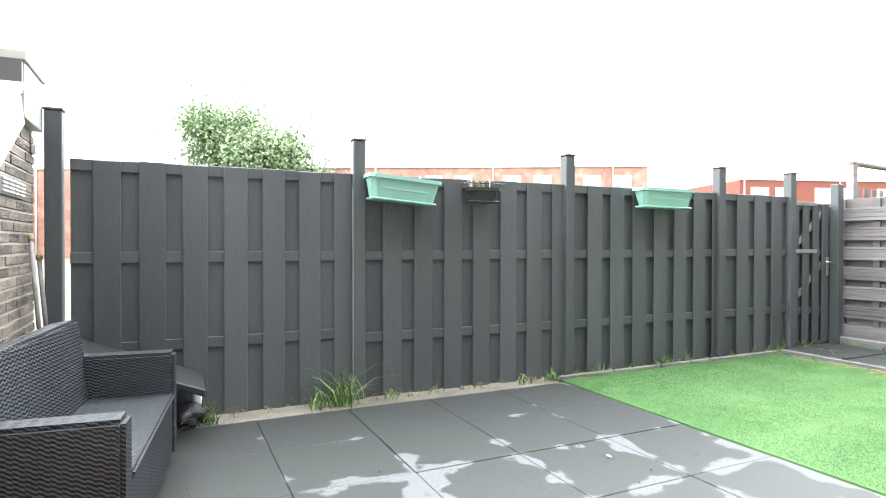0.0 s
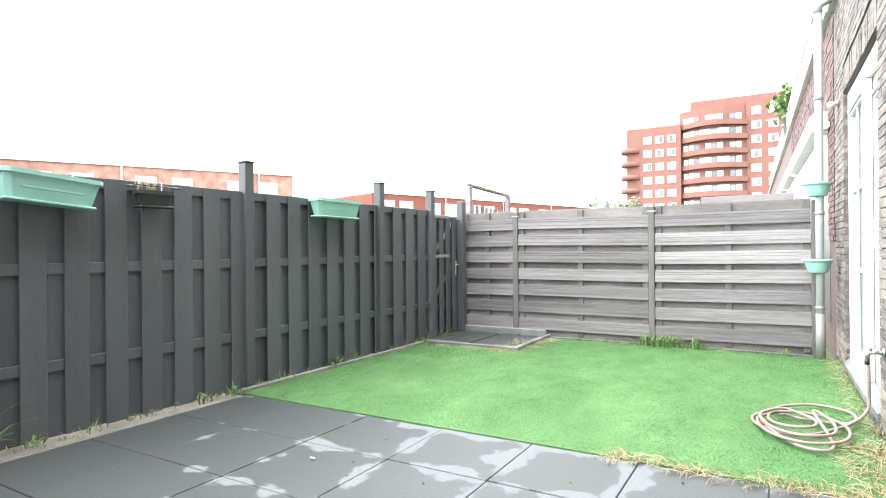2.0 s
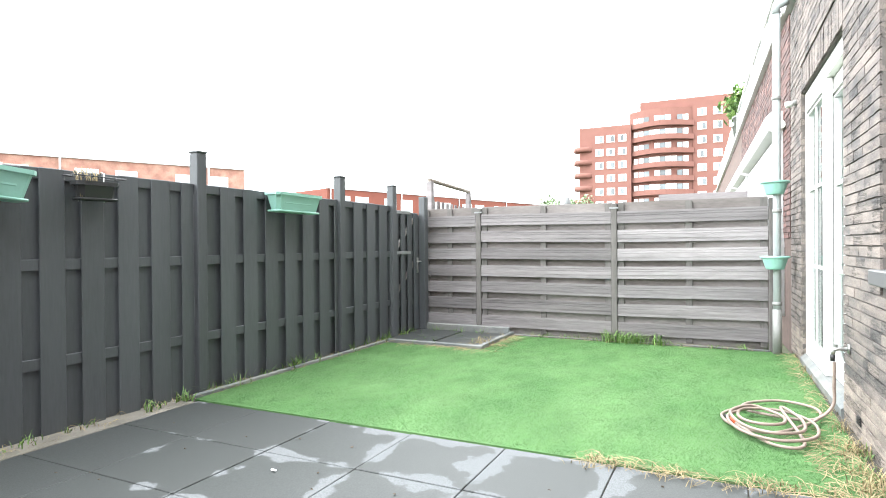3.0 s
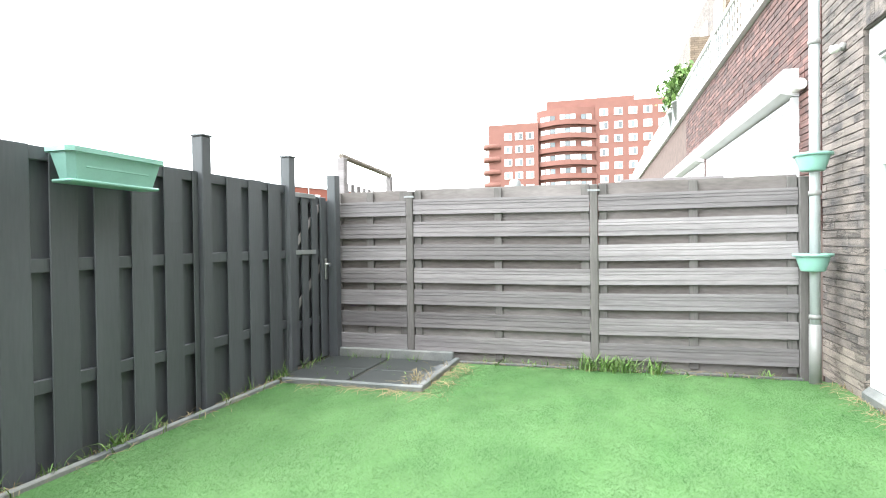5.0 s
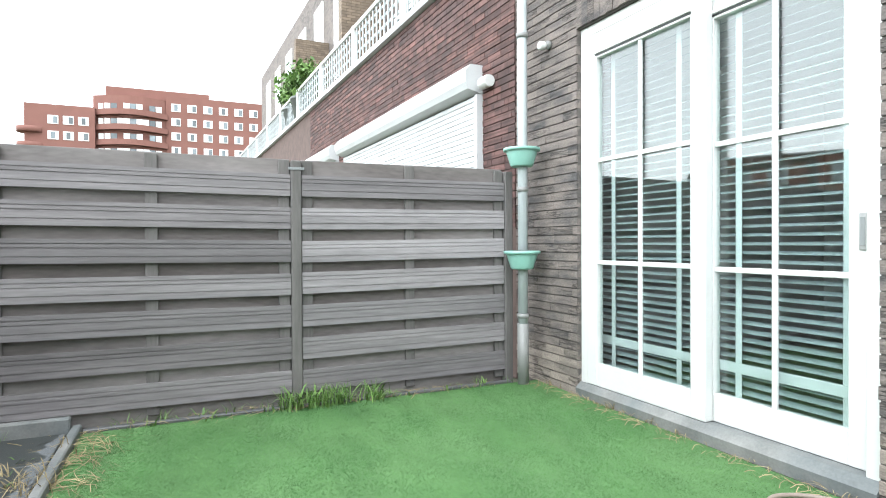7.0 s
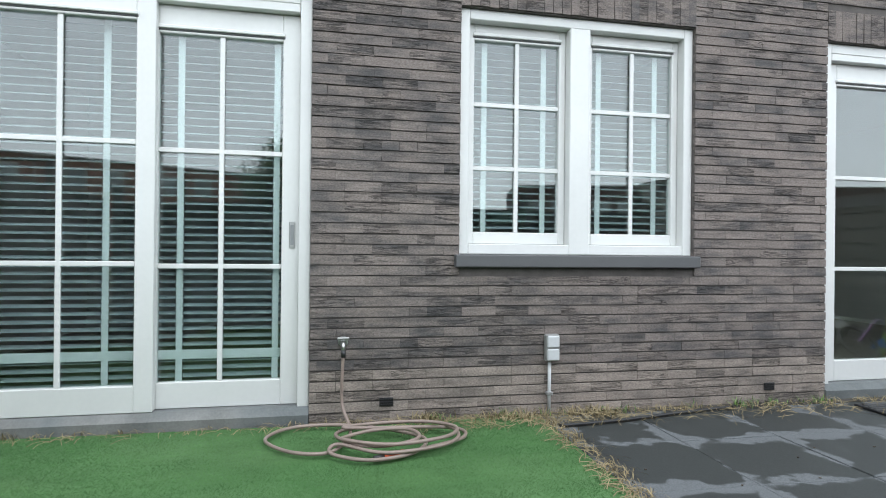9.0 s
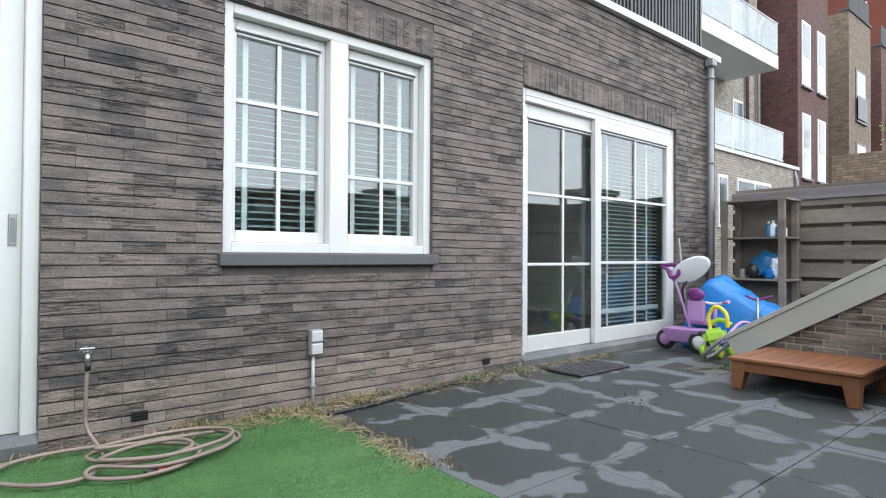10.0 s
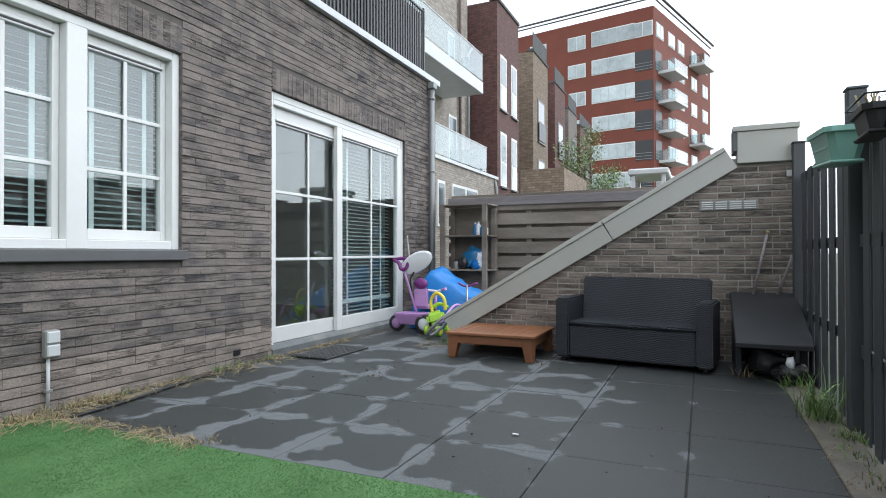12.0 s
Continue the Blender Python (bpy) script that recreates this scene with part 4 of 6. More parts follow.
for y0, y1, z0, z1, x in ((-16.5, -16.0, 1.7, 2.95, 7.42), (-19.0, -17.0, 1.7, 2.95, 7.42), (-17.6, -16.2, 3.65, 5.9, 8.8), (-20.6, -19.9, 3.65, 5.7, 8.8), (-17.6, -16.2, 6.5, 8.7, 8.8), (-20.4, -19.9, 6.8, 8.5, 8.8)):
    wd = part("window", box(x - 0.04, x + 0.04, y0, y1, z0, z1, 0.006), M["white_paint"], h2)
    n = 2 if y1 - y0 > 1 else 1
    for k in range(n):
        a = y0 + (y1 - y0) * k / n
        part("pane", box(x - 0.05, x - 0.041, a + 0.07, a + (y1 - y0) / n - 0.07, z0 + 0.08, z1 - 0.08), M["far_glass"], wd)
part("downpipe", tube([(8.72, -20.8, 3.6), (8.72, -20.8, 11.0)], 0.05, 10), M["red_mortar"], h2, "brown rain pipe")
part("downpipe", tube([(8.70, -21.55, 0), (8.70, -21.55, 8.2), (8.6, -21.7, 8.5)], 0.05, 10), M["zinc"], h2)
part("downpipe", tube([(7.35, -20.7, 0.2), (7.35, -20.7, 3.2), (7.42, -20.7, 3.48)], 0.05, 10), M["zinc"], h2)


def row_house(y0, y1, x, top, mat, label, cols, light=True):
    th = thing("terraced_house", (x + 1.5, (y0 + y1) / 2, 0.0), label, "house", "terraced houses")
    part("wall", box(x, 12.0, y0, y1, -0.05, top), mat, th)
    part("parapet", box(x - 0.05, x + 0.3, y0 - 0.04, y1 + 0.04, top + 0.002, top + 0.12, 0.008), M["roof_dark"], th)
    w = (y1 - y0) / cols
    for i in range(cols):
        c = y0 + w * (i + 0.5)
        hw = 0.36 if cols > 1 else 0.62
        for z in (0.6, 3.5, 6.4):
            frame_mat = M["white_paint"] if light else M["sill_grey"]
            wd = part("window", box(x - 0.03, x + 0.05, c - hw, c + hw, z, z + 2.05, 0.006), frame_mat, th)
            part("pane", box(x - 0.038, x - 0.031, c - hw + 0.09, c + hw - 0.09, z + 0.95, z + 1.95), M["far_glass"], wd)
            part("panel", box(x - 0.038, x - 0.031, c - hw + 0.09, c + hw - 0.09, z + 0.08, z + 0.88), M["pale_glass"] if light else M["far_glass"], wd)
            part("sill", box(x - 0.09, x - 0.001, c - hw - 0.05, c + hw + 0.05, z - 0.07, z - 0.002, 0.006), M["sill_grey"], wd)
            if not light:
                part("guard_rail", box(x - 0.10, x - 0.085, c - hw - 0.03, c + hw + 0.03, z + 0.05, z + 0.95), M["black_plastic"], wd)
    if not light:
        part("roof_screen", box(x + 0.02, x + 0.05, y0 + 0.1, y1 - 0.1, top + 0.122, top + 0.95), M["roof_dark"], th, "dark roof terrace screen")
    return th


row_house(-25.0, -22.3, 7.86, 10.35, M["red_brick"], "dark red brick terraced house with tall white windows", 2)
row_house(-31.3, -28.5, 8.2, 10.5, M["tan_brick"], "brown brick terraced house with dark windows", 1, False)
row_house(-36.5, -33.9, 8.44, 10.5, M["red_brick"], "dark brick terraced house with dark windows", 1, False)
row_house(-41.4, -38.7, 8.7, 10.2, M["brick_joined"], "grey brick terraced house with dark windows", 1, False)
row_house(-48.0, -43.5, 8.9, 10.1, M["red_brick"], "dark brick terraced house at the row's end", 1, False)
solo("wall_terraces", box(10.2, 12.0, -48.0, -21.71, -0.05, 9.6), M["tan_brick"], "set-back brick wall joining the terraced houses", "wall", kind="structure")
solo("garden_store", box(4.3, 5.5, -20.5, -17.3, -0.05, 3.25, 0.01), M["tan_brick"], "brown brick garden store before the terraces", "shed")


# ---- apartment towers ----
def box_window(me_frame, me_pane, parent, m):
    f = new("window", me_frame)
    f.parent, f.matrix_local = parent, m
    p = new("pane", me_pane)
    p.parent = f
    return f


tower = thing("apartment_tower", (-5.0, 123.0, -0.1), "orange-red apartment tower with white windows and curved balconies", "building")
FL = 2.85
part("wing", box(-25.0, -14.0, 121.0, 135.0, -1.0, 25.9), M["tower_red"], tower)
part("main_block", box(-2.0, 24.0, 122.5, 137.0, -1.0, 29.6), M["tower_red"], tower)
ck = bmesh.new()
arc = [(-14.5 + 13.0 * i / 12, 123.0 - 2.6 * math.sin(math.pi * i / 12)) for i in range(13)]
lo = [ck.verts.new((x, y, -1.0)) for x, y in arc] + [ck.verts.new((-1.5, 136, -1.0)), ck.verts.new((-14.5, 136, -1.0))]
hi = [ck.verts.new((v.co.x, v.co.y, 28.6)) for v in lo]
ck.faces.new(lo)
ck.faces.new(hi)
for i in range(len(lo)):
    ck.faces.new((lo[i], lo[(i + 1) % len(lo)], hi[(i + 1) % len(lo)], hi[i]))
part("curved_block", ck, M["tower_red"], tower)
part("roof_storey", box(-12.5, 6.0, 124.0, 136.0, 28.61, 30.9, 0.05), M["tower_red"], tower)
wf = mesh_of("window", box(-0.85, 0.85, -0.06, 0.06, 0, 1.55, 0.02), M["white_paint"])
wp = mesh_of("pane", box(-0.33, 0.33, -0.09, -0.065, 0.16, 1.36), M["far_glass"])
wb = mesh_of("pane", box(0.03, 0.72, -0.09, -0.065, 0.16, 1.36), M["far_glass"])
dk = mesh_of("recess", box(-0.8, 0.8, -0.05, 0.05, 0, 1.5), M["far_glass"])
for f in range(9):
    z = 26.6 - f * FL
    for i in range(8):
        x = -0.2 + i * 2.95
        o = Matrix.Translation(Vector((x, 122.46, z)) - ORIGIN[tower.name])
        box_window(wf, wb if (i + f) % 3 else wp, tower, o)
    if z < 25:
        for x in (-20.6, -18.2, -15.8):
            box_window(wf, wb if (f + int(x)) % 2 else wp, tower, Matrix.Translation(Vector((x, 120.96, z - 1.4)) - ORIGIN[tower.name]))
    for i in range(1, 11):
        x, y = arc[i]
        if i % 4 != 0 or f % 2:
            ob = new("window", wf if i % 3 else dk)
            ob.parent = tower
            ob.location = Vector((x + 0.4, y - 0.35, z - 0.9)) - ORIGIN[tower.name]
            ob.scale = (0.62, 1, 0.85)
    cb = bmesh.new()
    ring = [(-14.3 + 12.6 * i / 12, 122.0 - 3.1 * math.sin(math.pi * i / 12)) for i in range(13)]
    a = [[cb.verts.new((x, y + dy, z - 1.85 + dz)) for x, y in ring] for dy, dz in ((0, 0), (0, 1.05), (0.15, 1.05), (1.4, 0))]
    for r in range(4):
        p, q = a[r], a[(r + 1) % 4]
        for i in range(12):
            cb.faces.new((p[i], p[i + 1], q[i + 1], q[i]))
    part("balcony", cb, M["tower_red"], tower)
    if z < 25:
        part("balcony", lathe([(2.0, z - 3.1), (2.15, z - 3.1), (2.15, z - 2.1), (2.0, z - 2.1)], 24, Matrix.Translation((-24.2, 121.9, 0))), M["tower_red"], tower)

tower.location += Vector((0.5, 0, 0.8))

# brown-red tower seen past the patio
t2 = thing("apartment_block", (9.0, -72.0, 0.0), "brown-red apartment block with white corner balconies", "building")
A, B, C = Vector((5.3, -62.7, 0)), Vector((23.0, -66.0, 0)), Vector((0.0, -80.7, 0))
D = B + (C - A)
tm = bmesh.new()
lo = [tm.verts.new((p.x, p.y, -0.1)) for p in (A, B, D, C)]
hi = [tm.verts.new((p.x, p.y, 25.6)) for p in (A, B, D, C)]
tm.faces.new(lo)
tm.faces.new(hi)
for i in range(4):
    tm.faces.new((lo[i], lo[(i + 1) % 4], hi[(i + 1) % 4], hi[i]))
part("wall", tm, M["tower_brown"], t2)


def on_face(p, q, s, z, depth=0.0):
    """A frame on the face from p to q: x along it, y into the building."""
    d = (q - p).normalized()
    nrm = Vector((-d.y, d.x, 0))
    c = (A + B + C + D) / 4
    if (c - p).dot(nrm) < 0:
        nrm = -nrm
    m = Matrix((d, nrm, Vector((0, 0, 1)))).transposed().to_4x4()
    return Matrix.Translation(p + d * s + nrm * depth + Vector((0, 0, z)) - ORIGIN[t2.name]) @ m


f_big = mesh_of("window", box(-2.25, 2.25, -0.05, 0.08, 0, 1.6, 0.02), M["white_paint"])
p_big = mesh_of("pane", rounded((lambda b: ([add_box(b, -2.17 + k * 0.874, -1.34 + k * 0.874, -0.09, -0.06, 0.1, 1.5) for k in range(5)], b)[1])(bmesh.new()), 0.005), M["pale_glass"])
f_sm = mesh_of("window", box(-1.0, 1.0, -0.05, 0.08, 0, 1.5, 0.02), M["white_paint"])
p_sm = mesh_of("pane", (lambda b: ([add_box(b, -0.9 + k * 0.95, -0.05 + k * 0.95, -0.09, -0.06, 0.12, 1.4) for k in range(2)], b)[1])(bmesh.new()), M["pale_glass"])
# flat black panel on the wall, painted for the shade inside a balcony
rec = mesh_of("recess", box(-0.85, 0.85, -0.04, 0.1, 0, 2.0), M["black_plastic"])
slabm = mesh_of("slab", box(-1.9, 1.9, -1.7, 0, -0.15, 0.15, 0.02), M["white_metal"])
glm = mesh_of("balustrade", box(-1.88, 1.88, -1.68, -1.6, 0.16, 1.15), M["clear_glass"])
gsm = mesh_of("side_glass", box(-1.9, -1.84, -1.66, -0.02, 0.16, 1.15), M["clear_glass"])
railm = mesh_of("railing", (lambda b: ([add_box(b, -0.84, 0.84, -0.02, 0.0, 0.1 + 0.3 * k, 0.14 + 0.3 * k) for k in range(3)], b)[1])(bmesh.new()), M["zinc"])
for f in range(8):
    z = 1.7 + f * 3.0
    box_window(f_big, p_big, t2, on_face(A, B, 4.1, z))
    box_window(f_sm, p_sm, t2, on_face(A, B, 8.0, z))
    box_window(f_sm, p_sm, t2, on_face(A, B, 12.5, z))
    if f == 7:
        box_window(f_sm, p_sm, t2, on_face(A, B, 1.05, z))
        box_window(f_sm, p_sm, t2, on_face(A, C, 1.6, z))
    else:
        for p, q, at in ((A, B, 0.95), (A, C, 1.2)):
            r = new("recess", rec)
            r.parent, r.matrix_local = t2, on_face(p, q, at, z - 0.4)
            gl = new("railing", railm)
            gl.parent, gl.matrix_local = t2, on_face(p, q, at, z - 0.4, -0.06)
    for at, floors in ((3.1, (3, 4, 5, 6)), (12.6, (1, 4, 7))):
        if f in floors:
            sb = new("balcony", slabm)
            sb.parent, sb.matrix_local = t2, on_face(A, C, at, z - 0.5)
            gl = new("balustrade", glm)
            gl.parent = sb
            gs = new("side_glass", gsm)
            gs.parent = sb
    for at in (5.0, 8.0, 12.4, 16.5):
        box_window(f_sm, p_sm, t2, on_face(A, C, at, z))
rr = bmesh.new()
for p, q in ((A, B), (A, C)):
    d = (q - p)
    m = on_face(p, q, 0, 26.5)
    add_box(rr, -0.5, d.length, -0.5, -0.3, 0, 0.14, Matrix.Translation(ORIGIN[t2.name]) @ m)
    add_box(rr, 0, d.length, -0.1, 0.0, -0.22, -0.1, Matrix.Translation(ORIGIN[t2.name]) @ m)
part("roof_rail", rr, M["roof_dark"], t2, "dark rail along the roof edge")


# ---- row houses across the dark fence ----
def long_row(p, q, top, deep, mat, label, n, win_z, win_w=1.3):
    p, q = Vector((*p, 0)), Vector((*q, 0))
    d = (q - p).normalized()
    back = Vector((-d.y, d.x, 0))
    if back.x > 0:
        back = -back
    th = thing("row_houses", tuple((p + q) / 2), label, "house", "row houses")
    bm = bmesh.new()
    c = [p, q, q + back * deep, p + back * deep]
    lo = [bm.verts.new((v.x, v.y, -0.1)) for v in c]
    hi = [bm.verts.new((v.x, v.y, top)) for v in c]
    bm.faces.new(lo)
    bm.faces.new(hi)
    for i in range(4):
        bm.faces.new((lo[i], lo[(i + 1) % 4], hi[(i + 1) % 4], hi[i]))
    part("wall", bm, mat, th)
    m0 = Matrix((d, back, Vector((0, 0, 1)))).transposed().to_4x4()
    fr = mesh_of("window", box(-win_w / 2, win_w / 2, -0.05, 0.1, 0, 1.45, 0.02), M["white_paint"])
    pn = mesh_of("pane", box(-win_w / 2 + 0.1, win_w / 2 - 0.1, -0.08, -0.055, 0.1, 1.35), M["pale_glass"])
    ln = (q - p).length
    for i in range(n):
        for z in win_z:
            box_window(fr, pn, th, Matrix.Translation(p + d * (ln * (i + 0.5 + 0.12 * (-1) ** i) / n) + Vector((0, 0, z)) - ORIGIN[th.name]) @ m0)
        if i % 3 == 0:
            k = p + d * (ln * i / n + 0.4) - back * 0.1
            part("downpipe", tube([(k.x, k.y, 0), (k.x, k.y, top)], 0.06, 6), M["white_metal"], th)
    e = bmesh.new()
    add_box(e, 0, ln, -0.12, 0.25, top + 0.002, top + 0.12, Matrix.Translation(p) @ m0)
    part("roof_edge", e, M["white_metal"], th)
    return th


M["pale_red"] = surf("pale_red_brick", (0.25, 0.125, 0.095), 0.85, var=0.22, scale=3, fine=14, bump=0.1, col2=(0.33, 0.19, 0.145), stain=1.2)
long_row((-50.0, -17.0), (-27.9, 24.7), 6.8, 9.0, M["pale_red"], "pale red brick row houses with white windows", 16, (1.3, 4.75))
long_row((-32.0, 40.0), (-18.0, 83.0), 7.0, 9.0, M["tower_brown"], "red row houses with flat roofs", 14, (1.5, 4.9), 1.8)
long_row((-36.0, -60.0), (-46.0, -22.0), 7.4, 9.0, M["red_brick"], "dark red row houses beyond the gardens", 12, (1.5, 4.6), 1.6)


# ---- trees ----
def tree(x, y, height, spread, seed, mat, label, leaves=2600, size=0.28, base=0.25):
    rng = np.random.default_rng(seed)
    th = thing("tree", (x, y, -0.06), label, "tree", "trees")
    limbs = bmesh.new()
    add_tube(limbs, [(x, y, -0.1), (x + 0.05, y, height * 0.25), (x - 0.05, y + 0.05, height * 0.5), (x, y, height * 0.85)], [0.03 * height * 0.5, 0.022 * height * 0.5, 0.014 * height * 0.5, 0.02], 8)
    tips = []
    for i in range(12):
        a, z0 = rng.uniform(0, 2 * np.pi), height * rng.uniform(base, 0.7)
        ln = spread * rng.uniform(0.45, 0.85)
        end = (x + math.cos(a) * ln, y + math.sin(a) * ln, min(height * 0.93, z0 + ln * rng.uniform(0.3, 1.0)))
        mid = tuple((u + v) / 2 + rng.uniform(-0.1, 0.1) for u, v in zip((x, y, z0), end))
        add_tube(limbs, [(x, y, z0), mid, end], [0.008 * height * 0.5, 0.005 * height * 0.5, 0.01], 5)
        tips += [end, mid]
    tips.append((x, y, height * 0.9))
    part("trunk", limbs, M["bark"], th)
    cs = np.array(tips)[rng.integers(0, len(tips), leaves)] + rng.normal(0, 1, (leaves, 3)) * spread * np.array([0.17, 0.17, 0.14])
    u = rng.normal(0, 1, (leaves, 3))
    u /= np.linalg.norm(u, axis=1)[:, None]
    w = np.cross(u, rng.normal(0, 1, (leaves, 3)))
    w /= np.linalg.norm(w, axis=1)[:, None]
    s = rng.uniform(0.5, 1.0, leaves)[:, None] * size
    v = np.stack([cs - u * s, cs + w * s * 0.5, cs + u * s, cs - w * s * 0.5], 1).reshape(-1, 3) - np.array(ORIGIN[th.name])
    me = bpy.data.meshes.new("crown")
    me.from_pydata(v.tolist(), [], np.arange(4 * leaves).reshape(-1, 4).tolist())
    me.materials.append(mat)
    cr = new("crown", me)
    cr.parent = th
    return th


tree(-34.5, -2.6, 9.6, 4.8, 3, M["leaf"], "leafy green tree beyond the row houses", 36000, 0.17, 0.3)
tree(-24.0, 92.0, 9.0, 4.0, 5, M["leaf"], "green tree in the distance", 1500, 0.5)
tree(-20.5, 93.0, 9.5, 4.0, 6, M["leaf"], "green tree in the distance", 1500, 0.5)
tree(5.3, -27.0, 6.6, 1.6, 9, M["yellow_leaf"], "slender tree with pale yellow-green leaves", 5200, 0.075, 0.3)
tree(4.5, -24.0, 4.1, 1.2, 10, M["leaf"], "low green shrub before the terraces", 4200, 0.07, 0.3)
for y, s in ((8.3, 0.9), (9.4, 0.7)):
    pot = thing("potted_bush", (4.36, y, 3.69), "leafy green bush in a tub on the terrace", "plant", "terrace plants")
    part("tub", lathe([(0.2, 0), (0.27, 0.45), (0.29, 0.45), (0.29, 0.5), (0.2, 0.5)], 18, Matrix.Translation((4.47, y, 3.69))), M["zinc"], pot)
    rng = np.random.default_rng(int(y * 10))
    n = 1900
    cs = np.array([0.10, 0, 0.82]) + rng.normal(0, 1, (n, 3)) * np.array([0.20, 0.42, 0.17]) * s
    u = rng.normal(0, 1, (n, 3)) * 0.036
    w = rng.normal(0, 1, (n, 3)) * 0.026
    me = bpy.data.meshes.new("foliage")
    me.from_pydata(np.stack([cs - u, cs + w, cs + u, cs - w], 1).reshape(-1, 3).tolist(), [], np.arange(4 * n).reshape(-1, 4).tolist())
    me.materials.append(M["weed"])
    fo = new("foliage", me)
    fo.parent = pot

# timber rail and pickets in the garden behind
pr = thing("picket_rail", (0.0, 1.2, 0.0), "grey timber rail and pickets behind the fence", "fence")
part("post", box(-0.05, 0.04, 0.35, 0.44, -0.05, 2.10, 0.006), M["grey_wood"], pr)
part("post", box(-0.28, -0.20, 2.35, 2.43, -0.05, 2.10, 0.006), M["grey_wood"], pr)
part("rail", tube([(0.0, 0.36, 2.12), (-0.24, 2.42, 2.12)], 0.035, 4), M["shelf_wood"], pr)
for i in range(9):
    f = i / 8.5
    part("picket", box(-0.24 * f - 0.045, -0.24 * f - 0.025, 0.52 + 1.9 * f, 0.60 + 1.9 * f, -0.05, 1.83, 0.004), M["grey_wood"], pr)
ps = thing("closed_parasol", (1.85, 1.2, 0.0), "closed parasol under a blue-grey cover", "parasol")
part("cover", lathe([(0.03, 0.9), (0.09, 1.0), (0.085, 1.75), (0.06, 1.84), (0.02, 1.86)], 16, Matrix.Translation((1.85, 1.2, 0))), M["zinc"], ps)
part("pole", tube([(1.85, 1.2, -0.06), (1.85, 1.2, 1.0)], 0.022, 8), M["steel"], ps)
fb = thing("fence_board", (3.7, 2.4, 0.0), "grey timber screen in the garden behind", "fence")
for i in range(9):
    part("board", box(3.05, 4.3, 2.4, 2.42, 0.02 + i * 0.215, 0.2 + i * 0.215, 0.003), M["grey_wood"], fb)


# ---- on and along the house wall ----
PX, PY = WALL_X - 0.16, -0.545
dp = thing("downpipe", (PX, PY, 0.0), "pale grey rain pipe in the corner by the fence", "downpipe")
part("pipe", tube([(PX, PY, -0.02), (PX, PY, 3.50)], 0.037, 16), M["pale_pipe"], dp)
part("lower_sleeve", tube([(PX, PY, -0.02), (PX, PY, 0.46)], 0.043, 16), M["pvc"], dp, "grey lower pipe sleeve")
for z in (0.5, 1.45, 2.6):
    part("collar", tube([(PX, PY, z), (PX, PY, z + 0.035)], 0.044, 16), M["pvc"], dp)
part("outlet", tube([(PX, PY, 3.48), (PX, PY, 3.56), (PX + 0.10, PY, 3.60)], 0.045, 12), M["pale_pipe"], dp)
for z in (0.87, 1.635):
    pt = thing("pipe_planter", (PX, PY, z), "small mint plastic planter clipped round the rain pipe", "planter", "pipe planters")
    part("pot", lathe([(0.078, 0), (0.085, 0.01), (0.118, 0.115), (0.118, 0.118), (0.11, 0.118), (0.08, 0.02)], 22, Matrix.Translation((PX - 0.02, PY - 0.02, z))), M["mint"], pt)
    part("rim", lathe([(0.119, 0.112), (0.136, 0.114), (0.138, 0.135), (0.125, 0.137), (0.112, 0.13)], 22, Matrix.Translation((PX - 0.02, PY - 0.02, z)), False), M["mint"], pt)
    part("soil", lathe([(0.105, 0.10), (0.105, 0.108)], 18, Matrix.Translation((PX - 0.02, PY - 0.02, z))), M["joint"], pt, "dark potting soil")

dp2 = thing("downpipe", (WALL_X - 0.06, -9.95, 0.0), "zinc rain pipe at the house corner", "downpipe")
part("pipe", tube([(WALL_X - 0.06, -10.0, 0.0), (WALL_X - 0.06, -10.0, 3.46)], 0.04, 14), M["zinc"], dp2)
for z in (0.9, 2.2, 3.3):
    part("collar", tube([(WALL_X - 0.06, -10.0, z), (WALL_X - 0.06, -10.0, z + 0.03)], 0.048, 14), M["zinc"], dp2)
part("hopper", box(WALL_X - 0.12, WALL_X - 0.01, -10.06, -9.94, 3.46, 3.56, 0.01), M["zinc"], dp2)

# black terrace railing on the roof edge
tr = thing("terrace_railing", (WALL_X + 0.05, -7.5, HOUSE_TOP), "black steel railing with close upright bars", "railing")
bar = mesh_of("bar", box(-0.006, 0.006, -0.016, 0.016, 0, 0.95), M["black_plastic"])
for i in range(62):
    piece("bar", bar, (WALL_X + 0.06, -9.9 + i * 0.075, HOUSE_TOP + 0.06), tr)
for z in (0.05, 1.0):
    part("rail", box(WALL_X + 0.045, WALL_X + 0.075, -9.95, -5.2, HOUSE_TOP + z, HOUSE_TOP + z + 0.03, 0.004), M["black_plastic"], tr)
for y in (-9.95, -8.3, -6.7, -5.2):
    part("post", box(WALL_X + 0.04, WALL_X + 0.08, y - 0.02, y + 0.02, HOUSE_TOP - 0.0, HOUSE_TOP + 1.06, 0.004), M["black_plastic"], tr)
part("backing", box(WALL_X + 0.10, WALL_X + 0.115, -9.95, -5.2, HOUSE_TOP + 0.035, HOUSE_TOP + 0.98), M["black_plastic"], tr, "black screen behind the bars")

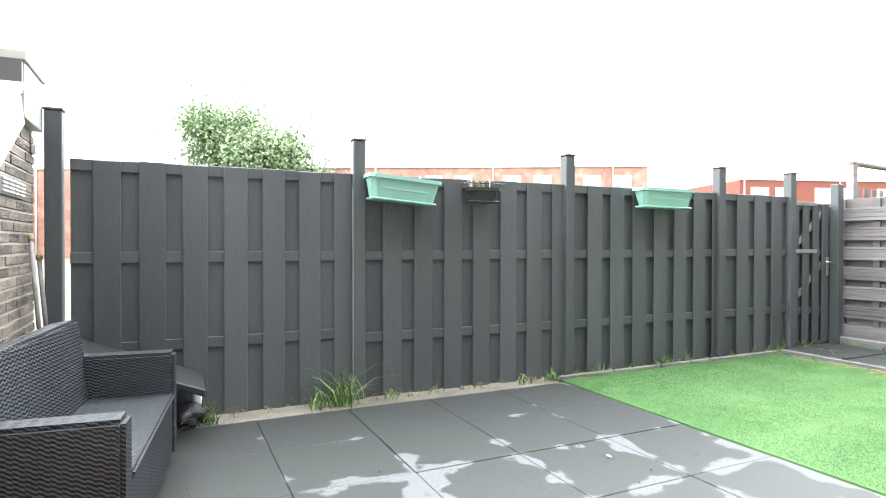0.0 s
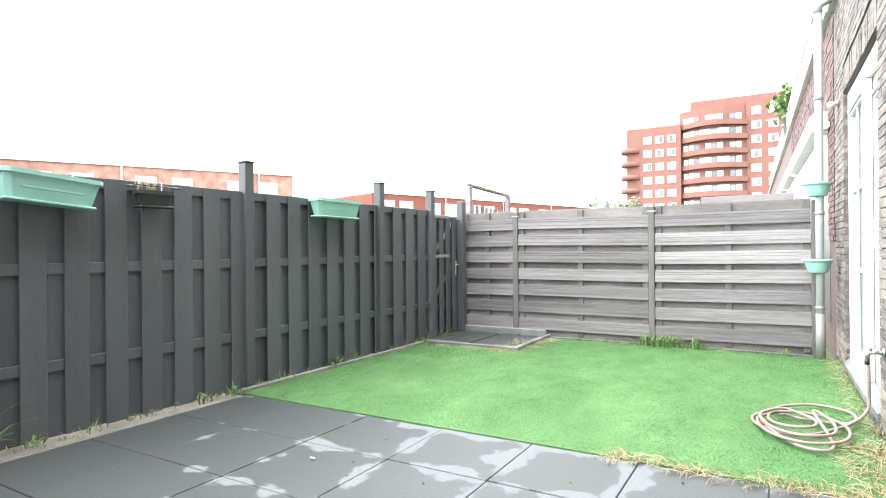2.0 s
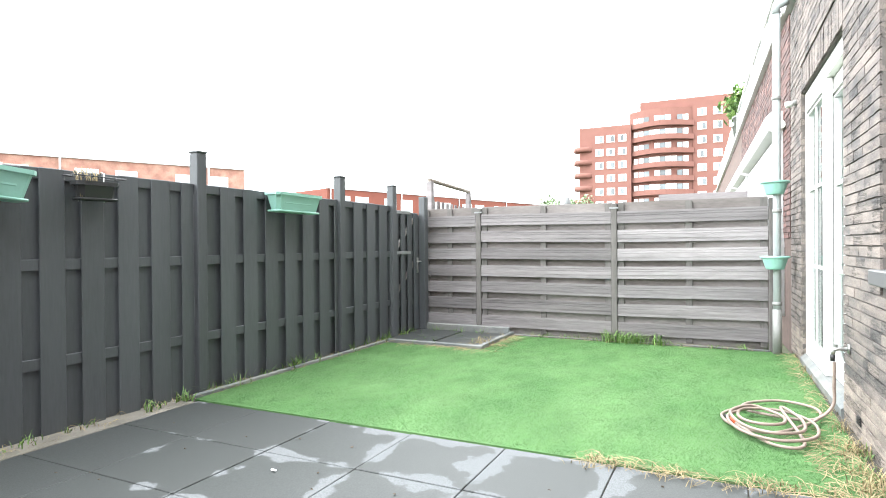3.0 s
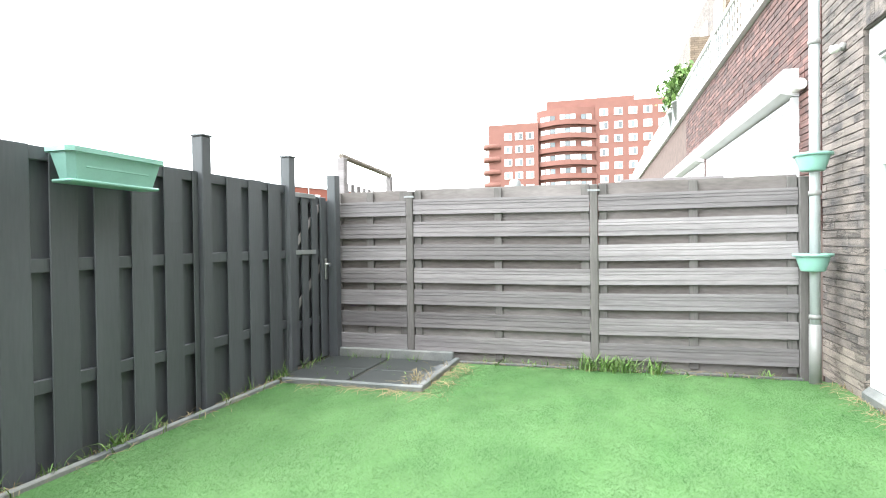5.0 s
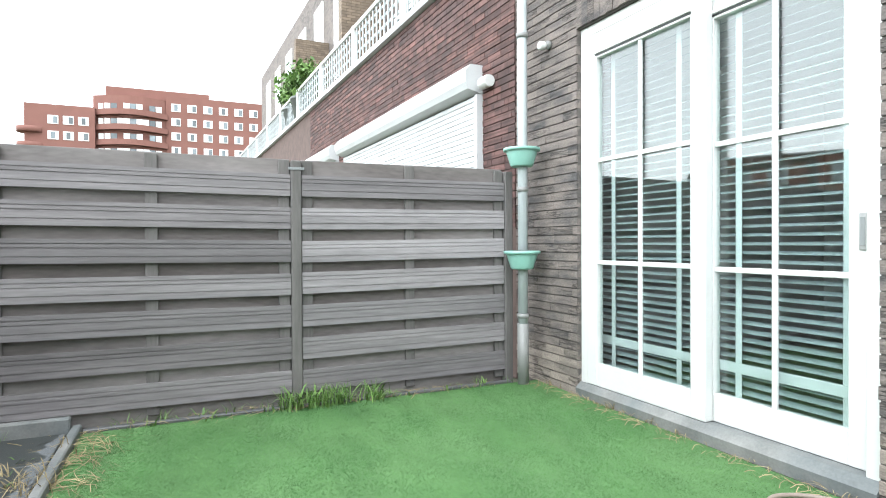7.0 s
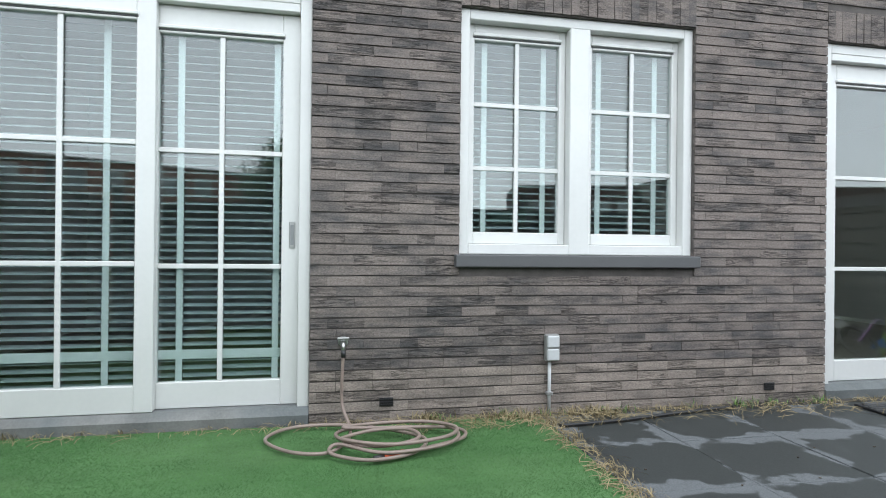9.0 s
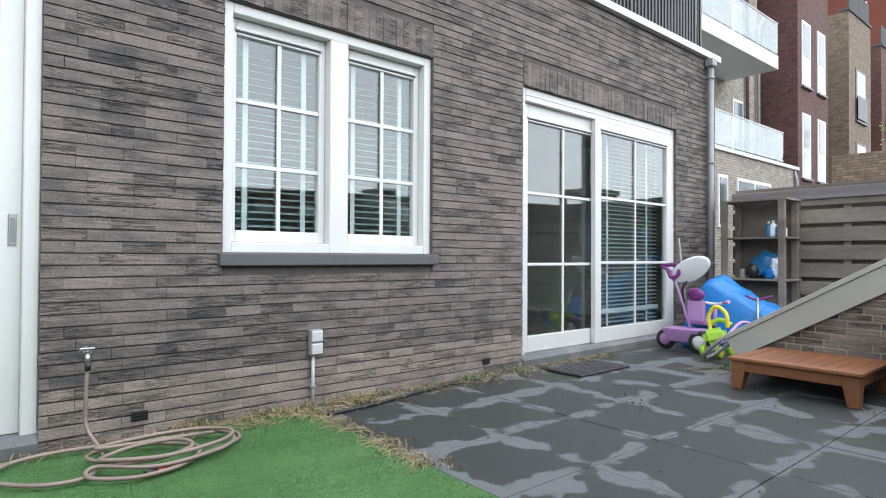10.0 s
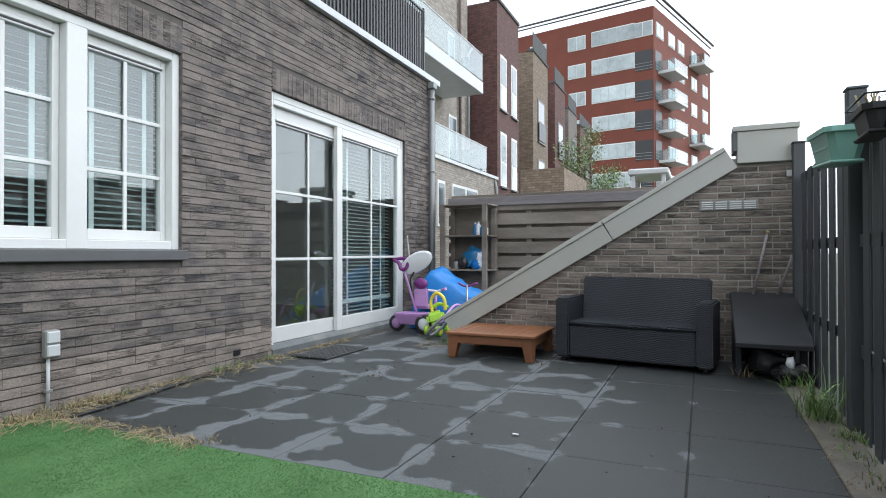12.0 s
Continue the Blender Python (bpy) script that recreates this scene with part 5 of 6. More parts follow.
sk = thing("outdoor_socket", (WALL_X, -4.38, 0.33), "grey double outdoor socket with a pipe to the ground", "socket")
part("housing", box(WALL_X - 0.055, WALL_X - 0.006, -4.425, -4.335, 0.335, 0.505, 0.008), M["pvc"], sk)
part("lid", box(WALL_X - 0.064, WALL_X - 0.052, -4.42, -4.34, 0.425, 0.497, 0.006), M["white_metal"], sk, "hinged pale lid")
part("lid", box(WALL_X - 0.064, WALL_X - 0.052, -4.42, -4.34, 0.343, 0.415, 0.006), M["white_metal"], sk)
part("conduit", tube([(WALL_X - 0.02, -4.37, 0.34), (WALL_X - 0.02, -4.37, 0.0)], 0.011, 10), M["white_metal"], sk)
part("clip", box(WALL_X - 0.036, WALL_X - 0.004, -4.39, -4.35, 0.12, 0.14, 0.003), M["pvc"], sk)
for y, z in ((-3.34, 0.115), (-5.99, 0.11)):
    v = thing("wall_vent", (WALL_X, y, z - 0.025), "small black vent opening low in the brickwork", "vent", "wall vents")
    part("frame", box(WALL_X - 0.008, WALL_X - 0.004, y - 0.042, y + 0.042, z - 0.026, z + 0.026, 0.001), M["black_plastic"], v)
    for k in range(3):
        part("louvre", box(WALL_X - 0.014, WALL_X - 0.0085, y - 0.036, y + 0.036, z - 0.017 + k * 0.015, z - 0.011 + k * 0.015), M["black_plastic"], v)
bl = thing("wall_light", (WALL_X, -0.67, 2.5), "small white sensor light on the brick wall", "lamp")
part("base", lathe([(0.03, 0), (0.03, 0.03)], 14, Matrix.Translation((WALL_X, -0.67, 2.53)) @ Matrix.Rotation(radians(-90), 4, "Y")), M["pvc"], bl)
part("head", lathe([(0.012, 0.03), (0.03, 0.05), (0.032, 0.09), (0.02, 0.1)], 14, Matrix.Translation((WALL_X, -0.67, 2.53)) @ Matrix.Rotation(radians(-100), 4, "Y")), M["white_paint"], bl)

# tap and hose
TY = -3.08
tp = thing("garden_tap", (WALL_X, TY, 0.38), "chrome wall tap with a black hose coupling", "tap")
part("plate", lathe([(0.03, 0), (0.03, 0.012)], 16, Matrix.Translation((WALL_X, TY, 0.485)) @ Matrix.Rotation(radians(-90), 4, "Y")), M["steel"], tp)
part("spout", tube([(WALL_X, TY, 0.485), (WALL_X - 0.06, TY, 0.485), (WALL_X - 0.085, TY, 0.475), (WALL_X - 0.09, TY, 0.44)], 0.013, 10), M["steel"], tp)
part("handle", box(WALL_X - 0.085, WALL_X - 0.065, TY - 0.035, TY + 0.035, 0.505, 0.518, 0.004), M["steel"], tp)
part("stem", tube([(WALL_X - 0.072, TY, 0.485), (WALL_X - 0.072, TY, 0.51)], 0.008, 8), M["steel"], tp)
part("coupling", tube([(WALL_X - 0.09, TY, 0.445), (WALL_X - 0.09, TY, 0.405)], 0.014, 12), M["black_plastic"], tp, "black plastic coupling")


def smooth(points, steps=10):
    pts = [Vector(p) for p in points]
    out = []
    for i in range(len(pts) - 1):
        p0, p1, p2, p3 = pts[max(i - 1, 0)], pts[i], pts[i + 1], pts[min(i + 2, len(pts) - 1)]
        for k in range(steps):
            t = k / steps
            out.append(0.5 * ((2 * p1) + (p2 - p0) * t + (2 * p0 - 5 * p1 + 4 * p2 - p3) * t * t + (3 * p1 - p0 - 3 * p2 + p3) * t ** 3))
    out.append(pts[-1])
    return out


hose = thing("garden_hose", (4.2, -3.2, 0.02), "pinkish-grey garden hose in loose coils on the lawn", "hose")
pts = [(WALL_X - 0.09, TY, 0.40), (WALL_X - 0.09, TY + 0.005, 0.25), (WALL_X - 0.10, TY, 0.12), (4.46, -3.12, 0.035), (4.25, -3.1, 0.03), (4.08, -3.0, 0.03), (4.12, -2.82, 0.03), (4.32, -2.68, 0.03), (4.50, -2.78, 0.03), (4.52, -3.0, 0.035), (4.42, -3.25, 0.04), (4.22, -3.5, 0.035), (4.02, -3.42, 0.03), (3.95, -3.2, 0.03), (4.05, -3.02, 0.035)]
rng = random.Random(2)
for k in range(3):
    cx, cy, r = 4.18 + rng.uniform(-0.05, 0.05), -3.38 + rng.uniform(-0.05, 0.05), 0.0
    for j in range(7):
        a = radians(120 + 51 * j)
        rx, ry = ((0.23, 0.36), (0.13, 0.19), (0.19, 0.31))[k]
        pts.append((cx + rx * math.cos(a) * (1 + rng.uniform(-0.12, 0.12)), cy + (0.10 if k == 1 else 0.0) + ry * math.sin(a) * (1 + rng.uniform(-0.12, 0.12)), 0.045 + 0.014 * k + rng.uniform(0, 0.012)))
pts += [(4.36, -3.66, 0.04), (4.22, -3.72, 0.03), (4.08, -3.5, 0.03), (4.02, -3.34, 0.03)]
part("tube", tube(smooth(pts, 8), 0.0095, 8), M["hose"], hose)
part("nozzle", tube([(4.03, -3.37, 0.03), (3.99, -3.27, 0.03)], 0.015, 10), M["orange"], hose, "red hose connector")
part("nozzle_tip", tube([(3.99, -3.27, 0.03), (3.97, -3.22, 0.03)], 0.012, 10), M["black_plastic"], hose)


# ---- planters on the dark fence ----
def trough(y0, y1, z, tilt, label, mat, depth=0.19, high=0.155):
    x0 = fence_x((y0 + y1) / 2) + 0.035
    th = thing("balcony_planter", (x0, (y0 + y1) / 2, z - high), label, "planter", "fence planters")
    ln = y1 - y0
    m = Matrix.Translation((x0 + depth / 2, (y0 + y1) / 2, z)) @ Matrix.Rotation(radians(tilt), 4, "X")
    bm = bmesh.new()
    t, b, w = depth / 2, depth / 2 * 0.68, 0.006
    rings = []
    for hx, hy, hz in ((b, ln / 2 * 0.86, -high), (t, ln / 2 - 0.015, -0.02), (t + 0.014, ln / 2, -0.02), (t + 0.014, ln / 2, 0.006), (t - 0.004, ln / 2 - 0.02, 0.006), (b - w, ln / 2 * 0.85, -high + 0.03)):
        c = 0.03
        rings.append([bm.verts.new((x, y, hz)) for x, y in ((hx, hy - c), (hx - c, hy), (-hx + c, hy), (-hx, hy - c), (-hx, -hy + c), (-hx + c, -hy), (hx - c, -hy), (hx, -hy + c))])
    for p, q in zip(rings, rings[1:]):
        for i in range(8):
            bm.faces.new((p[i], p[(i + 1) % 8], q[(i + 1) % 8], q[i]))
    bm.faces.new(rings[0])
    bm.faces.new(rings[-1])
    bm.transform(m)
    tg = part("trough", bm, mat, th)
    rib = bmesh.new()
    add_box(rib, t - 0.035, t - 0.012, -ln * 0.32, ln * 0.32, -high * 0.62, -high * 0.5)
    rib.transform(m)
    part("rib", rounded(rib, 0.004), mat, tg)
    sc = bmesh.new()
    add_box(sc, -b - 0.012, b + 0.012, -ln / 2 * 0.9, ln / 2 * 0.9, -high - 0.018, -high - 0.001)
    sc.transform(m)
    part("drip_tray", rounded(sc, 0.006), mat, th)
    for f in (-0.3, 0.3):
        part("hanger", tube([(x0 - 0.03, (y0 + y1) / 2 + f * ln, 1.60), (x0 - 0.02, (y0 + y1) / 2 + f * ln, 1.635), (x0 + 0.012, (y0 + y1) / 2 + f * ln, 1.63), (x0 + 0.012, (y0 + y1) / 2 + f * ln, z - 0.12)], 0.004, 6), M["steel"], th, "wire hanger")
    return th


trough(-5.945, -5.39, 1.595, -4.5, "mint plastic balcony planter hung askew on the fence", M["mint"], 0.17, 0.155)
trough(-3.48, -2.85, 1.615, -0.5, "mint plastic balcony planter on the fence", M["mint"], 0.16, 0.15)
dk = trough(-5.14, -4.86, 1.555, 0.5, "small black planter with dried stalks on the fence", M["black_plastic"], 0.10, 0.095)
for dx in (0.03, 0.15):
    part("basket_wire", tube([(fence_x(-5) + dx, -5.17, 1.59), (fence_x(-5) + dx, -4.83, 1.59)], 0.004, 6), M["black_plastic"], dk)
part("basket_wire", tube([(fence_x(-5) + 0.03, -5.17, 1.59), (fence_x(-5) + 0.15, -5.17, 1.59), (fence_x(-5) + 0.15, -4.83, 1.59), (fence_x(-5) + 0.03, -4.83, 1.59)], 0.004, 6), M["black_plastic"], dk)
st = bmesh.new()
rng = random.Random(6)
for i in range(16):
    y, x = rng.uniform(-5.12, -4.96), fence_x(-5) + rng.uniform(0.06, 0.11)
    add_tube(st, [(x, y, 1.46), (x + rng.uniform(-0.01, 0.01), y + rng.uniform(-0.02, 0.02), 1.58), (x + rng.uniform(-0.03, 0.03), y + rng.uniform(-0.04, 0.04), 1.60 + rng.uniform(0, 0.05))], 0.0025, 4)
part("dried_stalks", st, M["straw"], dk, "brown dried stalks")

# ---- furniture on the patio ----
sofa = thing("garden_sofa", (1.53, -7.68, 0.0), "black wicker two-seat garden sofa against the brick wall", "sofa")
SX0, SX1, SY0, SY1 = 0.875, 2.18, -7.98, -7.40
part("base", box(SX0 + 0.13, SX1 - 0.13, SY0 + 0.02, SY1, 0.05, 0.335, 0.012, 2), M["wicker"], sofa)
part("seat", box(SX0 + 0.125, SX1 - 0.125, SY0 + 0.1, SY1 + 0.012, 0.337, 0.365, 0.01, 2), M["wicker"], sofa)
part("arm", box(SX0, SX0 + 0.125, SY0 + 0.04, SY1 + 0.006, 0.04, 0.57, 0.016, 2), M["wicker"], sofa)
part("arm", box(SX1 - 0.125, SX1, SY0 + 0.04, SY1 + 0.006, 0.04, 0.57, 0.016, 2), M["wicker"], sofa)
bk = box(SX0 + 0.06, SX1 - 0.13, -0.06, 0.06, 0, 0.46, 0.014, 2)
bk.transform(Matrix.Translation((0, SY0 + 0.16, 0.29)) @ Matrix.Rotation(radians(9), 4, "X"))
part("backrest", bk, M["wicker"], sofa)
for x in (SX0 + 0.06, SX1 - 0.06):
    for y in (SY0 + 0.1, SY1 - 0.06):
        part("foot", tube([(x, y, 0.0), (x, y, 0.045)], 0.025, 10), M["black_plastic"], sofa)

sofa.rotation_euler.z, sofa.location = radians(-7), (1.53, -7.535, 0.0)

lounge = thing("wicker_lounger", (0.5, -7.6, 0.0), "black wicker lounger section with a sloping top", "lounger")
prof = [(-7.85, 0.58), (-7.02, 0.255), (-7.02, 0.30), (-7.87, 0.63)]
slp = prism(prof, 0.25, 0.765)
part("sloping_top", rounded(slp, 0.008), M["black_cloth"], lounge)
part("side", prism([(-7.84, 0.03), (-7.27, 0.03), (-7.27, 0.345), (-7.84, 0.57)], 0.72, 0.755), M["wicker"], lounge)
part("back_panel", box(0.27, 0.718, -7.84, -7.81, 0.03, 0.56, 0.006), M["wicker"], lounge)
part("leg", box(0.26, 0.31, -7.31, -7.26, 0.0, 0.35, 0.006), M["wicker"], lounge)
part("leg", box(0.705, 0.755, -7.269, -7.245, 0.0, 0.335, 0.006), M["wicker"], lounge)


def lump(x, y, z, rx, ry, rz, seed, rough=0.3, sub=3):
    """An uneven, creased bag."""
    bm = bmesh.new()
    bmesh.ops.create_icosphere(bm, subdivisions=sub, radius=1.0)
    for v in bm.verts:
        d = noise.noise(v.co * 1.7 + Vector((seed, 0, 0))) * rough + noise.noise(v.co * 4.5 + Vector((0, seed, 0))) * rough * 0.4
        v.co *= 1 + d
        v.co = Vector((x + v.co.x * rx, y + v.co.y * ry, max(0.002, z + v.co.z * rz)))
    for f in bm.faces:
        f.smooth = True
    return bm


bag = thing("rubbish_bag", (0.52, -7.3, 0.0), "shiny black rubbish bag slumped under the lounger", "bag", "rubbish bags")
part("bag", lump(0.52, -7.38, 0.12, 0.15, 0.20, 0.13, 3, 0.35), M["bin_bag"], bag)
bag2 = thing("rubbish_bag", (0.36, -7.12, 0.0), "grey-black plastic bag beside the fence", "bag", "rubbish bags")
part("bag", lump(0.38, -7.12, 0.07, 0.13, 0.12, 0.08, 8, 0.4), M["bin_bag"], bag2)
part("knot", lump(0.40, -7.05, 0.16, 0.03, 0.03, 0.05, 5, 0.5, 2), M["cloth_white"], bag2, "pale torn knot")

tb = thing("low_table", (2.78, -7.55, 0.0), "low square reddish teak garden table", "table")
TX0, TX1, TY0, TY1 = 2.34, 3.20, -7.87, -7.09
for i in range(8):
    a = TX0 + 0.095 + i * (TX1 - TX0 - 0.19) / 8
    part("plank", box(a + 0.002, a + (TX1 - TX0 - 0.19) / 8 - 0.002, TY0 + 0.095, TY1 - 0.095, 0.215, 0.236, 0.003), M["teak"], tb)
for x0, x1, y0, y1 in ((TX0, TX1, TY0, TY0 + 0.093), (TX0, TX1, TY1 - 0.093, TY1), (TX0, TX0 + 0.093, TY0 + 0.094, TY1 - 0.094), (TX1 - 0.093, TX1, TY0 + 0.094, TY1 - 0.094)):
    part("top_border", box(x0, x1, y0, y1, 0.213, 0.238, 0.004), M["teak"], tb)
for x0, x1, y0, y1 in ((TX0 + 0.05, TX1 - 0.05, TY1 - 0.05, TY1 - 0.025), (TX0 + 0.05, TX1 - 0.05, TY0 + 0.025, TY0 + 0.05), (TX0 + 0.025, TX0 + 0.05, TY0 + 0.05, TY1 - 0.05), (TX1 - 0.05, TX1 - 0.025, TY0 + 0.05, TY1 - 0.05)):
    part("apron", box(x0, x1, y0, y1, 0.135, 0.212, 0.003), M["teak"], tb)
for sx, x in ((1, TX0 + 0.02), (-1, TX1 - 0.02)):
    for sy, y in ((1, TY0 + 0.02), (-1, TY1 - 0.02)):
        lg = bmesh.new()
        lo = [lg.verts.new((x + sx * a, y + sy * b, 0)) for a, b in ((0, 0), (0.07, 0), (0.07, 0.07), (0, 0.07))]
        hi = [lg.verts.new((x + sx * a, y + sy * b, 0.2125)) for a, b in ((0, 0), (0.115, 0), (0.115, 0.115), (0, 0.115))]
        lg.faces.new(lo)
        lg.faces.new(hi)
        for i in range(4):
            lg.faces.new((lo[i], lo[(i + 1) % 4], hi[(i + 1) % 4], hi[i]))
        bmesh.ops.recalc_face_normals(lg, faces=lg.faces)
        part("leg", rounded(lg, 0.004), M["teak"], tb)

ab = thing("air_brick", (0.77, GABLE_Y, 1.36), "white louvred vent grille in the brick wall", "vent")
part("frame", box(0.535, 1.012, GABLE_Y + 0.004, GABLE_Y + 0.014, 1.357, 1.447, 0.003), M["pvc"], ab)
for k in range(4):
    for j in range(4):
        part("louvre", box(0.552 + k * 0.115, 0.552 + k * 0.115 + 0.096, GABLE_Y + 0.0145, GABLE_Y + 0.024, 1.369 + j * 0.019, 1.380 + j * 0.019, 0.002), M["white_paint"], ab)
wl2 = thing("junction_box", (0.29, GABLE_Y, 1.63), "small white junction box on the brick wall", "box")
part("cover", box(0.26, 0.318, GABLE_Y + 0.004, GABLE_Y + 0.03, 1.635, 1.69, 0.004), M["white_paint"], wl2)
for (x0, z0), (x1, z1), r in (((0.585, 0.64), (0.47, 1.14), 0.011), ((0.40, 0.64), (0.25, 1.03), 0.012)):
    s = thing("garden_stick", (x0, -7.84, 0.60), "weathered wooden tool handle leaning on the wall", "stick", "tool handles")
    part("shaft", tube([(x0, -7.83, z0 - 0.03), (x1, GABLE_Y + 0.03, z1)], r, 8), M["grey_wood"], s)
    part("grip", tube([(x1, GABLE_Y + 0.03, z1), (x1 - 0.01, GABLE_Y + 0.03, z1 + 0.03)], r * 1.4, 8), M["straw"], s, "paler end grip")

mat_ob = thing("door_mat", (4.33, -6.85, 0.0), "dark rubber doormat before the patio doors", "mat")
part("mat", box(4.12, 4.53, -7.22, -6.50, 0.001, 0.016, 0.004), M["black_plastic"], mat_ob)
for k in range(9):
    part("rib", box(4.15 + k * 0.04, 4.165 + k * 0.04, -7.2, -6.52, 0.0165, 0.02), M["roof_dark"], mat_ob)

# ---- toys in the corner ----
trike = thing("push_tricycle", (4.25, -8.5, 0.0), "lilac and purple push tricycle with a white sunshade", "tricycle")


def wheel(name, parent, x, y, r, w, tyre, rim, axis="X"):
    m = Matrix.Translation((x, y, r)) @ (Matrix.Rotation(radians(90), 4, "Y") if axis == "X" else Matrix.Rotation(radians(90), 4, "X"))
    wh = part(name, lathe([(r * 0.62, -w / 2), (r * 0.95, -w / 2), (r, -w / 4), (r, w / 4), (r * 0.95, w / 2), (r * 0.62, w / 2), (r * 0.62, -w / 2)], 24, m, False), tyre, parent)
    part("rim", lathe([(0.012, -w * 0.4), (r * 0.61, -w * 0.45), (r * 0.61, w * 0.45), (0.012, w * 0.4)], 20, m), rim, wh)
    return wh


wheel("wheel", trike, 4.50, -8.52, 0.105, 0.05, M["black_plastic"], M["lilac"], "Y")
wheel("wheel", trike, 4.06, -8.40, 0.12, 0.05, M["black_plastic"], M["cloth_white"], "Y")
wheel("wheel", trike, 4.12, -8.85, 0.13, 0.05, M["black_plastic"], M["cloth_white"], "X")
tray = bmesh.new()
lo = [tray.verts.new(p) for p in ((4.10, -8.58, 0.10), (4.42, -8.58, 0.10), (4.42, -8.42, 0.10), (4.10, -8.42, 0.10))]
hi = [tray.verts.new(p) for p in ((4.05, -8.66, 0.24), (4.48, -8.66, 0.24), (4.48, -8.36, 0.24), (4.05, -8.36, 0.24))]
tray.faces.new(lo)
tray.faces.new(hi)
for i in range(4):
    tray.faces.new((lo[i], lo[(i + 1) % 4], hi[(i + 1) % 4], hi[i]))
part("tray", rounded(tray, 0.015, 2), M["lilac"], trike)
part("seat", box(4.10, 4.32, -8.82, -8.62, 0.28, 0.33, 0.02, 2), M["lilac"], trike)
sb = box(4.11, 4.31, -8.64, -8.60, 0.3, 0.55, 0.02, 2)
part("seat_back", sb, M["lilac"], trike)
part("headrest", lump(4.21, -8.61, 0.60, 0.10, 0.035, 0.07, 2, 0.05, 2), M["purple"], trike)
part("push_pole", tube([(4.24, -8.55, 0.24), (4.34, -8.50, 0.62), (4.40, -8.46, 0.86)], 0.014, 10), M["lilac"], trike)
ph = bmesh.new()
add_tube(ph, smooth([(4.52, -8.46, 0.90), (4.44, -8.45, 0.86), (4.40, -8.45, 0.78), (4.33, -8.45, 0.80), (4.32, -8.46, 0.90), (4.42, -8.47, 0.915)], 6), 0.022, 8, True)
part("push_handle", ph, M["purple"], trike, "dark purple push handle")
part("sunshade", lathe([(0.005, -0.012), (0.13, -0.01), (0.155, 0.0), (0.13, 0.012), (0.005, 0.016)], 26, Matrix.Translation((4.205, -8.48, 0.86)) @ Matrix.Rotation(radians(31), 4, "Y") @ Matrix.Rotation(radians(62), 4, "X") @ Matrix.Diagonal((1.5, 0.8, 1, 1))), M["cloth_white"], trike, "white oval sunshade")
part("shade_arm", tube(smooth([(4.30, -8.54, 0.5), (4.31, -8.52, 0.65), (4.25, -8.50, 0.74)], 6), 0.012, 8), M["black_plastic"], trike)
part("steering_column", tube([(4.12, -8.85, 0.13), (4.09, -8.80, 0.50)], 0.02, 10), M["lilac"], trike)
part("handlebar", tube(smooth([(4.26, -8.76, 0.52), (4.15, -8.8, 0.50), (4.05, -8.8, 0.50), (3.93, -8.74, 0.53)], 6), 0.014, 10), M["cloth_white"], trike)
part("grip", tube([(3.99, -8.77, 0.515), (3.92, -8.735, 0.533)], 0.018, 10), M["lilac"], trike, "pink grip")

toy = thing("ride_on_toy", (3.88, -8.42, 0.0), "lime green and yellow plastic ride-on toy", "toy")
tbm = box(-0.11, 0.11, -0.16, 0.16, 0, 0.15, 0.04, 3)
tbm.transform(Matrix.Translation((3.90, -8.44, 0.13)) @ Matrix.Rotation(radians(18), 4, "Y") @ Matrix.Rotation(radians(25), 4, "Z"))
part("body", tbm, M["lime"], toy)
part("hoop", tube(smooth([(3.95, -8.40, 0.26), (3.97, -8.40, 0.40), (3.90, -8.40, 0.50), (3.80, -8.40, 0.44), (3.78, -8.40, 0.30)], 8), 0.02, 10), M["yellow"], toy, "yellow carrying hoop")
part("handle_bar", tube(smooth([(3.98, -8.42, 0.30), (3.88, -8.43, 0.37), (3.76, -8.44, 0.33)], 6), 0.022, 10), M["lime"], toy)
for x, y in ((3.98, -8.32), (3.82, -8.32), (3.98, -8.56), (3.82, -8.56)):
    wheel("wheel", toy, x, y, 0.06, 0.04, M["lime"], M["yellow"], "X")
bike = thing("child_bicycle", (3.75, -8.42, 0.0), "small pink bicycle leaning by the wall's end", "bicycle")
wr = Matrix.Translation((3.72, -8.12, 0.165)) @ Matrix.Rotation(radians(45), 4, "Y")
wt = bmesh.new()
ring = [wr @ Vector((0.19 * math.cos(a), 0.19 * math.sin(a), 0)) for a in (2 * math.pi * k / 28 for k in range(28))]
fw = part("wheel", add_tube(wt, ring, 0.018, 8, True), M["pvc"], bike)
sp = bmesh.new()
for k in range(12):
    a = 2 * math.pi * k / 12
    add_tube(sp, [wr @ Vector((0, 0, 0)), wr @ Vector((0.175 * math.cos(a), 0.175 * math.sin(a), 0))], 0.0025, 4)
part("spokes", sp, M["steel"], fw)
part("frame", tube(smooth([(3.72, -8.13, 0.17), (3.66, -8.40, 0.36), (3.60, -8.62, 0.30), (3.58, -8.8, 0.2)], 6), 0.016, 8), M["lilac"], bike)
part("handlebar", tube(smooth([(3.82, -8.9, 0.60), (3.72, -8.92, 0.56), (3.58, -8.95, 0.60)], 6), 0.013, 8), M["purple"], bike)
part("fork", tube([(3.71, -8.92, 0.57), (3.66, -8.8, 0.25)], 0.014, 8), M["steel"], bike)
ball = solo("play_ball", lump(4.02, -9.0, 0.36, 0.11, 0.11, 0.11, 0, 0.0, 3), M["cloth_white"], "white play ball lying on the covered heap", "ball")

